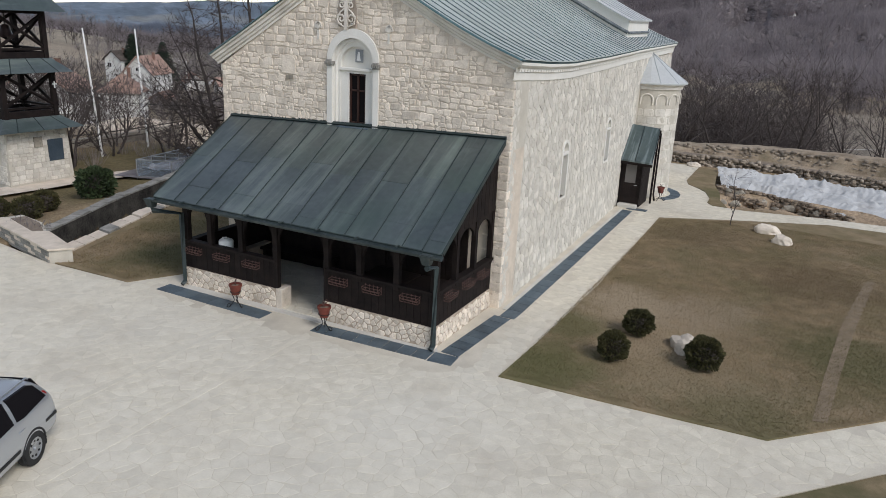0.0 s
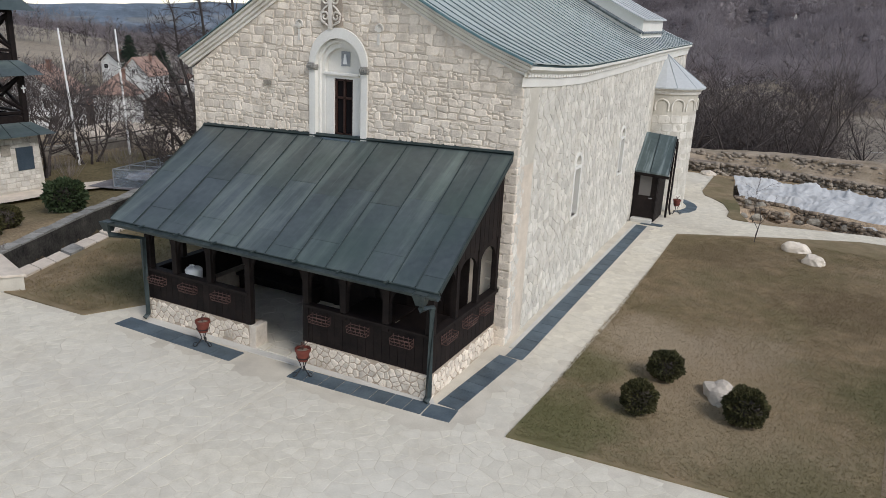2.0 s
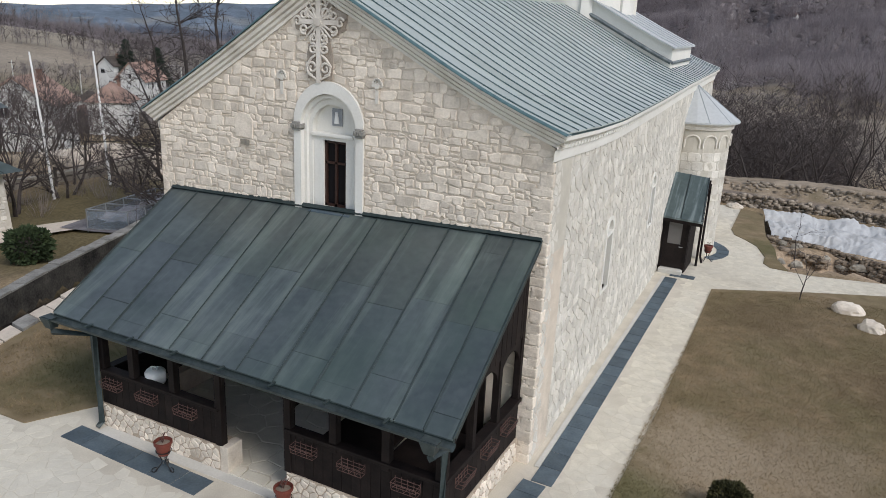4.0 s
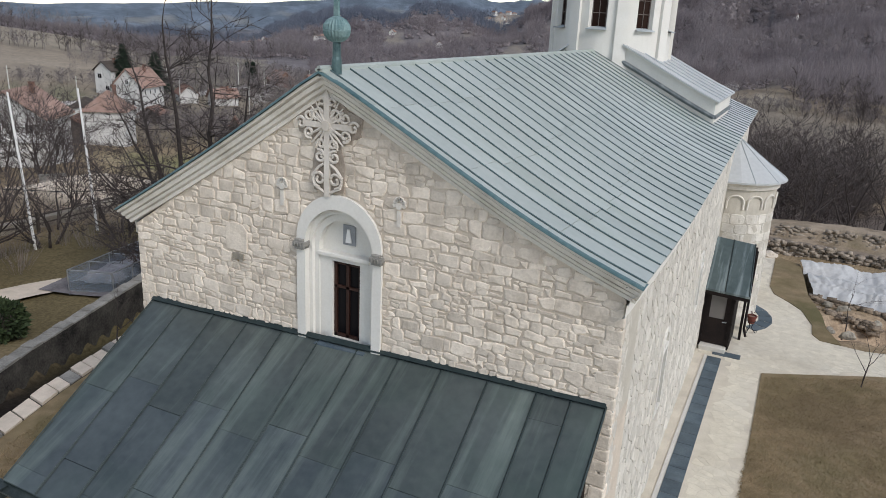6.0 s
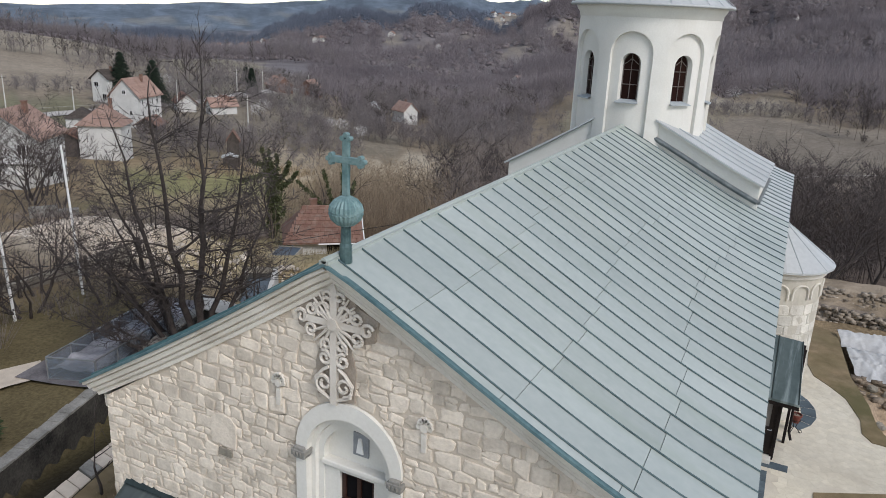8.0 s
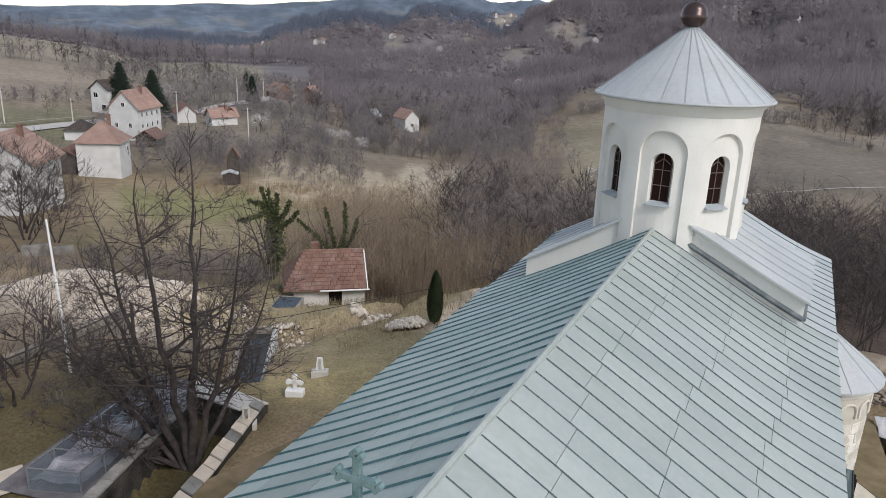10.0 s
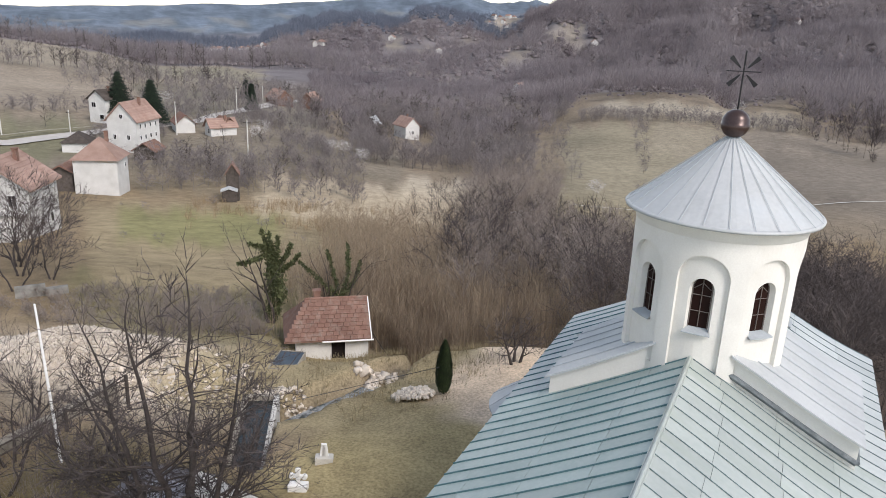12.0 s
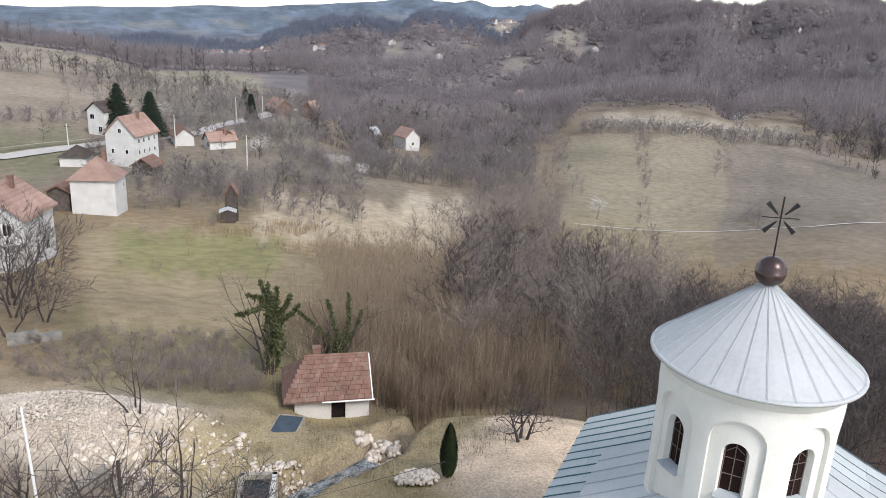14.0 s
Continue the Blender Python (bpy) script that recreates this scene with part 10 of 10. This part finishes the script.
# ivy-clad trunks behind the mill
def ivy_tree(at, h, seed, lean, full, body, fork):
    rr = np.random.default_rng(seed)
    t = bare_tree(at, h, seed, stems=3, lean=lean, depth=2, spread=0.45, r=0.13, label="leafless tree thickly clad in dark ivy", group="ivy trees", name="ivy_tree", width=0.014, extra=3)
    V = []

    def clad(a, b, r0, r1, n, bulge, wave):
        f = rr.uniform(0, 1, n)
        bow = np.sin(f * math.pi)[:, None] * np.array([0.12, 0.1, -0.15])[None, :] * (b - a).length * 0.5
        c = np.array(a)[None, :] * (1 - f)[:, None] + np.array(b)[None, :] * f[:, None] + bow
        off = rr.normal(0, 1, (n, 3))
        off /= np.linalg.norm(off, axis=1)[:, None]
        turn = np.arctan2(off[:, 1], off[:, 0])
        lumps = 0.62 + 0.38 * np.sin(f * 13 + wave + 2 * turn) * np.cos(f * 7 - turn + wave)
        rad = (r0 * (1 - f) + r1 * f + bulge * np.sin(f * math.pi) ** 1.3) * lumps * rr.uniform(0.35, 1.2, n)
        c = c + off * rad[:, None]
        V.append(np.stack([c, c + rr.normal(0, 0.10, (n, 3)), c + rr.normal(0, 0.10, (n, 3))], 1).reshape(-1, 3))

    low = Vector((0, 0, 0.1))
    mid = Vector((0.05 * h * math.sin(seed), 0.04 * h, h * fork))
    clad(low, mid, 0.25, 0.35, int(full * 2.2), body, seed)
    arms = 7 if body > 0.3 else 4
    for k in range(arms):
        q = (k + 0.5 + rr.uniform(-0.35, 0.35)) / arms * 2 - 1
        root = low.lerp(mid, 0.4 + 0.6 * rr.uniform())
        # the arms fan out across the slope
        tip = Vector((q * lean * h * 0.95, q * lean * h * 0.7 + rr.uniform(-0.3, 0.3), h * (1.0 - 0.30 * abs(q) + rr.uniform(-0.16, 0.05))))
        clad(root, tip, 0.42, 0.02, int(full * rr.uniform(0.2, 0.4)), 0.0, k * 1.7)
    V = np.concatenate(V)
    soup("ivy", V, np.arange(len(V)).reshape(-1, 3), IVY, "", "", t)
    return t


IVY = mat("ivy_leaves", (0.045, 0.060, 0.022), (0.13, 0.135, 0.060), 0.75, 2, 20, 0.0, vary=0.4)
ivy_tree(on(-33.0, 33.0, 0), 7.0, 81, 0.26, 2600, 0.62, 0.74)
ivy_tree(on(-30.2, 36.0, 0), 6.2, 83, 0.36, 1900, 0.14, 0.34)


def spruce(at, h, r, seed):
    """Tiers of drooping needle sprays round a straight trunk."""
    rr = np.random.default_rng(seed)
    t = thing("spruce", "dark green spruce tree", "tree", "spruces", at=at)
    n = 5200
    f = rr.uniform(0, 1, n) ** 1.5
    tier = np.clip(np.floor(f * 13) / 13 + rr.normal(0, 0.012, n), 0, 1)
    rad = r * (1 - tier) * rr.uniform(0.2, 1.05, n)
    a = rr.uniform(0, 2 * math.pi, n)
    z = h * (0.08 + 0.92 * tier) + (r * (1 - tier) - rad) * 0.35 + rr.normal(0, 0.1, n)
    c = np.stack([rad * np.cos(a), rad * np.sin(a), z], 1)
    d = np.stack([np.cos(a), np.sin(a), -0.35 + 0 * a], 1) * 0.8
    s = np.stack([-np.sin(a), np.cos(a), 0 * a], 1) * 0.30
    V = np.stack([c - s, c + s, c + d], 1).reshape(-1, 3)
    soup("needles", V, np.arange(3 * n).reshape(-1, 3), SPRUCE, "", "", t)
    part("trunk", M().tube([(0, 0, -0.5), (0, 0, h)], [0.22, 0.03], 6), BARK, t)
    return t


spruce(on(-162.4, 130.0), 13.0, 4.6, 1)
spruce(on(-156.0, 134.5), 11.6, 4.4, 2)
spruce(on(-168.5, 186.5), 9.0, 2.0, 3)
spruce(on(-205.0, 225.0), 7.0, 2.6, 4)


def blossom_tree(at, h, seed):
    rr = np.random.default_rng(seed)
    t = bare_tree(at, h, seed, depth=2, label="small tree in white blossom", group="blossom trees", width=0.03, extra=1)
    n = 420
    d = rr.normal(size=(n, 3))
    d /= np.linalg.norm(d, axis=1)[:, None]
    c = d * rr.uniform(0.4, 1, n)[:, None] * np.array([h * 0.42, h * 0.42, h * 0.33]) + np.array([0, 0, h * 0.66])
    V = np.stack([c, c + rr.normal(0, 0.12, (n, 3)), c + rr.normal(0, 0.12, (n, 3))], 1).reshape(-1, 3)
    soup("blossom", V, np.arange(3 * n).reshape(-1, 3), BLOSSOM, "", "", t)
    return t


for k, (a, r, h) in enumerate(((40.8, 182, 5.5), (34.6, 175, 4.5), (33.2, 168, 4.5), (35.6, 178, 4), (14.6, 150, 5), (47.5, 235, 6), (38.5, 330, 9), (41.3, 178, 4.5), (5.2, 290, 8), (20.5, 105, 4))):
    blossom_tree(on(-4 - r * math.sin(radians(a)), r * math.cos(radians(a))), h, 90 + k)
# whitewashed young orchard trees by the road
orch = bare_tree(on(-158, 84), 2.6, 120, depth=2, r=0.05, label="young orchard tree with whitewashed trunk", group="orchard trees", width=0.02, mats=(WHITE_PAINT, TWIG))
for k in range(14):
    x, y = -160 - 5.0 * (k % 5) - 1.2 * (k // 5), 88 + 2.5 * (k % 5) + 4.5 * (k // 5)
    copy_thing(orch, pose(*on(x, y), 0, 0, 40 * k))

# ---- the single stones of walls and paving ----
PR = random.Random(21)


def lay(parent, stones, to_world, gap, height, material, limit, nearest, name="stone", bulge=0.35):
    """Stones as parts of their wall: the nearest ones singly, the rest joined."""
    stones = sorted(stones, key=lambda s: nearest(*s[0]))
    rest = M()
    for k, (c, ring) in enumerate(stones):
        res = pillow(c, ring, gap, height, PR, bulge)
        if not res:
            continue
        pts, fs = res
        pts = [to_world(*p) for p in pts]
        if k < limit:
            me = bpy.data.meshes.new(name)
            me.from_pydata(pts, [], fs)
            me.materials.append(material)
            ob = new(name, me)
            ob.parent = parent
        else:
            rest.add(pts, fs)
    if rest.v:
        me = rest.mesh(name + "work", material)
        ob = new("stonework" if name == "stone" else "flagging", me)
        ob.parent = parent
        tagged(ob, kind="stuff")


def held(cells_, u0, u1, v0, v1):
    out = []
    for c, ring in cells_:
        r = [(min(max(u, u0), u1), min(max(v, v0), v1)) for u, v in ring]
        out.append(((min(max(c[0], u0 + 0.02), u1 - 0.02), min(max(c[1], v0 + 0.02), v1 - 0.02)), r))
    return out


by_name = {o.name: o for o in church.children}


def gable_line(u):
    return 5.42 + (7.50 - 5.42) * (0 - u) / (0 - RX) if u > RX else 5.02 + (7.50 - 5.02) * (u + W) / (RX + W)


def on_front(u, v):
    if not (-W - 0.02 < u < 0.03 and v < gable_line(u) - 0.04):
        return False
    if abs(u - NX) < 0.70 and v < 5.36:
        return False
    if v >= 5.36 and math.hypot(u - NX, v - 5.36) < 0.72:
        return False
    if abs(u - (NX - 0.16)) < 0.30 and 6.1 < v < 7.4 and not (abs(u - (NX - 0.16)) > 0.20 and v < 6.8):
        return False
    if abs(u + 6.02) < 0.19 and abs(v - 5.14) < 0.20:
        return False
    return v > 3.5 or u > -0.42


def trim_front(cs):
    out = []
    for c, ring in held(cs, -W, 0.0, -0.05, 8):
        r = []
        for u, v in ring:
            v = min(v, gable_line(u) - 0.0)
            if v < 5.36 and abs(u - NX) < 0.73:
                u = NX + math.copysign(0.73, c[0] - NX)
            elif v >= 5.36:
                d = math.hypot(u - NX, v - 5.36)
                if d < 0.74:
                    u, v = NX + (u - NX) * 0.74 / d, 5.36 + (v - 5.36) * 0.74 / d
            r.append((u, v))
        out.append((c, r))
    return out


front = trim_front([s for s in courses(-W, 0, -0.1, 7.6, 0.085, 0.20, 0.10, 0.34, PR, 0.09) if on_front(*s[0])])
lay(by_name["west_wall"], front, lambda u, v, w: (u, 0.0 - w, v), 0.011, 0.017, STONE, 300, lambda u, v: math.hypot(u + 3.4, (v - 5.4) * 1.5), bulge=0.10)


def rubble_points(u0, u1, v0, v1):
    """Centres of uncoursed rubble: small and large stones mixed."""
    pts, v, k = [], v0, 0
    while v < v1:
        h = PR.uniform(0.12, 0.20)
        u = u0 - PR.uniform(0, 0.2)
        while u < u1:
            w = PR.uniform(0.20, 0.54)
            pts.append((u + w / 2, v + h / 2 + PR.gauss(0, 0.025)))
            if w > 0.36 and PR.random() < 0.3:
                pts[-1] = (u + w * 0.3, v + h * 0.25)
                pts.append((u + w * 0.75, v + h * 0.8))
            u += w
        v += h
        k += 1
    return pts


def on_south(u, v):
    if not (-0.02 < u < END and -0.05 < v < 5.32):
        return False
    for c, w, sill, spring in S_WIN:
        if abs(u - c) < w / 2 + 0.05 and sill - 0.06 < v < spring + w / 2 + 0.05:
            return False
    if 12.1 < u < 13.5 and v < 1.7:
        return False
    return not (13.6 < u < 16.8 and v < 4.2)


def trim_south(cs):
    out = []
    for c, ring in held(cs, 0.0, END, -0.05, 5.36):
        r = []
        for u, v in ring:
            for q, w, sill, spring in S_WIN:
                if abs(u - q) < w / 2 + 0.075 and sill - 0.07 < v < spring:
                    u = q + math.copysign(w / 2 + 0.075, c[0] - q)
            r.append((u, v))
        out.append((c, r))
    return out


south_cells = cells(rubble_points(-0.1, END + 0.1, -0.1, 5.45), on_south, 0.9)
south = trim_south(south_cells)
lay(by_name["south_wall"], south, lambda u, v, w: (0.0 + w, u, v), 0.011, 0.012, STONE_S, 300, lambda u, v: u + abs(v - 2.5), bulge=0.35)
# quoins at the south-west corner
z, k = 0.0, 0
while z < 5.2:
    h = PR.uniform(0.13, 0.24)
    a, b = (PR.uniform(0.16, 0.22), PR.uniform(0.10, 0.20)) if k % 2 else (PR.uniform(0.24, 0.36), PR.uniform(0.04, 0.09))
    part("quoin", M().box(-a, 0.019, -0.019, b, z + 0.012, min(z + h, 5.25) - 0.012), STONE, by_name["west_wall"], bevel=0.02)
    z += h
    k += 1

# side apse: ashlar courses round the curve
aps = [o for o in church.children if o.name.startswith("side_apse")]
for ap, cx, a0, m_ in ((aps[0], -0.42, -math.pi / 2, STONE_S), (aps[1], -W - 0.20, math.pi / 2, STONE)):
    R0 = 1.27
    cs = held([s for s in courses(0, math.pi * R0, 0, 3.9, 0.22, 0.30, 0.26, 0.55, PR) if 0 < s[0][0] < math.pi * R0 and 0 < s[0][1] < 3.6], 0, math.pi * R0, 0, 3.9)
    def wrap(u, v, w, cx=cx, a0=a0):
        a = a0 + u / R0
        return (cx + (R0 + w) * math.cos(a), 15.3 + (R0 + w) * math.sin(a), v)
    lay(ap, cs, wrap, 0.008, 0.012, m_, 300, lambda u, v: -v)

# the nave is not square to its west front: its long sides turn north as they run east
def skewed(ob):
    me = ob.data
    co = np.empty(len(me.vertices) * 3, np.float32)
    me.vertices.foreach_get("co", co)
    co = co.reshape(-1, 3)
    co[:, 0] -= np.interp(co[:, 0], [-W, RX, 0.0], [0.036, 0.017, 0.030]) * np.maximum(co[:, 1], 0)
    me.vertices.foreach_set("co", co.ravel())
    me.update()


for top_part in list(church.children):
    if top_part.name.split(".")[0] in ("south_wall", "north_wall", "east_wall", "south_roof", "north_roof", "south_cornice", "north_cornice", "dentil_course", "ridge_cap", "window_surround") or (top_part.name.startswith("window") and top_part.name != "window"):
        for ob in (top_part, *top_part.children_recursive):
            if ob.type == "MESH":
                skewed(ob)
for ob in drain.children:
    if ob.name.split(".")[0] in ("slate_slab", "kerb") and ob.data.vertices[0].co.y > -0.5 and ob.data.vertices[0].co.y < 13:
        skewed(ob)

# porch base
bases = [o for o in porch.children if o.name.startswith("stone_base")]


def scatter(u0, u1, v0, v1, s, jit=0.32):
    pts = []
    k = 0
    v = v0 - s
    while v < v1 + s:
        u = u0 - s + (s * 0.5 if k % 2 else 0)
        while u < u1 + s:
            pts.append((u + PR.uniform(-jit, jit) * s, v + PR.uniform(-jit, jit) * s))
            u += s * 1.25
        v += s
        k += 1
    return pts


for b, x0, x1 in ((bases[0], PX0, -4.24), (bases[1], -2.90, PX1)):
    cs = held(cells(scatter(x0, x1, 0, 0.46, 0.115, 0.5), lambda u, v: x0 < u < x1 and 0 < v < 0.46, 0.8), x0, x1, 0, 0.46)
    lay(b, cs, lambda u, v, w: (u, PY - w, v), 0.013, 0.016, STONE, 300, lambda u, v: 0)
cs = held(cells(scatter(PY, 0, 0, 0.46, 0.115, 0.5), lambda u, v: PY < u < -0.02 and 0 < v < 0.46, 0.8), PY, 0, 0, 0.46)
lay(bases[2], cs, lambda u, v, w: (PX1 + w, u, v), 0.013, 0.016, STONE, 300, lambda u, v: 0)

# tower base
tb = [o for o in tower.children if o.name.startswith("stone_base")][0]
cs = held([s for s in courses(-1.3, 1.3, 0, 2.1, 0.12, 0.22, 0.16, 0.4, PR) if abs(s[0][0]) < 1.28 and 0 < s[0][1] < 2.1 and not (0.3 < s[0][0] < 1.02 and 0.7 < s[0][1] < 1.65)], -1.3, 1.3, 0, 2.1)
lay(tb, cs, lambda u, v, w: (1.335 - 0.039 * v + w, u * (1 - 0.03 * v), v), 0.010, 0.02, STONE_S, 300, lambda u, v: 0)
lay(tb, cs, lambda u, v, w: (u * (1 - 0.03 * v), -1.335 + 0.039 * v - w, v), 0.010, 0.02, STONE_S, 0, lambda u, v: 0)

# terrace wall
cs = held([s for s in courses(-3, 18, -0.1, 0.56, 0.08, 0.15, 0.12, 0.32, PR) if -3 < s[0][0] < 18 and -0.1 < s[0][1] < 0.56], -3, 18, -0.1, 0.58)
lay(terrace, cs, lambda u, v, w: (u, wall_y(u) + 0.16 * (v - 0.2) - w, v - 0.36), 0.014, 0.05, STONE_DARK, 120, lambda u, v: abs(u - 4))


# crazy paving
def in_poly(poly):
    def test(x, y):
        c = False
        j = len(poly) - 1
        for i in range(len(poly)):
            xi, yi = poly[i]
            xj, yj = poly[j]
            if (yi > y) != (yj > y) and x < (xj - xi) * (y - yi) / (yj - yi) + xi:
                c = not c
            j = i
        return c
    return test


inside = in_poly(PLAZA)


def paved(u, v):
    if not inside(u, v) or (-0.2 < u < 0.55 and -3.4 < v < 13.7) or (-7.4 < u < 0.5 and -3.55 < v < 0):
        return False
    return v > -14.5 and u > -17


pts = [p for p in scatter(-17, 14, -15, 24, 0.17, 0.75) if PR.random() > 0.30]
flags = [(c, r) for c, r in cells([p for p in pts if -17.5 < p[0] < 14.5], paved, 1.6) if all(inside(u, v) for u, v in r) and all(not (-7.35 < u < 0.48 and -3.52 < v < 0) and not (-0.3 < u < 0.5 and -3.52 < v < 11.4) for u, v in r)]
lay(pavement, flags, lambda u, v, w: (u, v, w), 0.005, 0.004, FLAG, 300, lambda u, v: math.hypot(u + 0.5, v + 5.2), "flagstone", 0.2)
pf = [o for o in porch.children if o.name.startswith("porch_floor")][0]
cs = held(cells(scatter(PX0, PX1, PY, 0, 0.42, 0.36), lambda u, v: PX0 + 0.3 < u < PX1 - 0.3 and PY - 0.1 < v < -0.05, 1.4), PX0 + 0.3, PX1 - 0.3, PY, 0)
lay(pf, cs, lambda u, v, w: (u, v, 0.02 + w), 0.012, 0.010, FLAG, 300, lambda u, v: 0, "flagstone", 0.2)
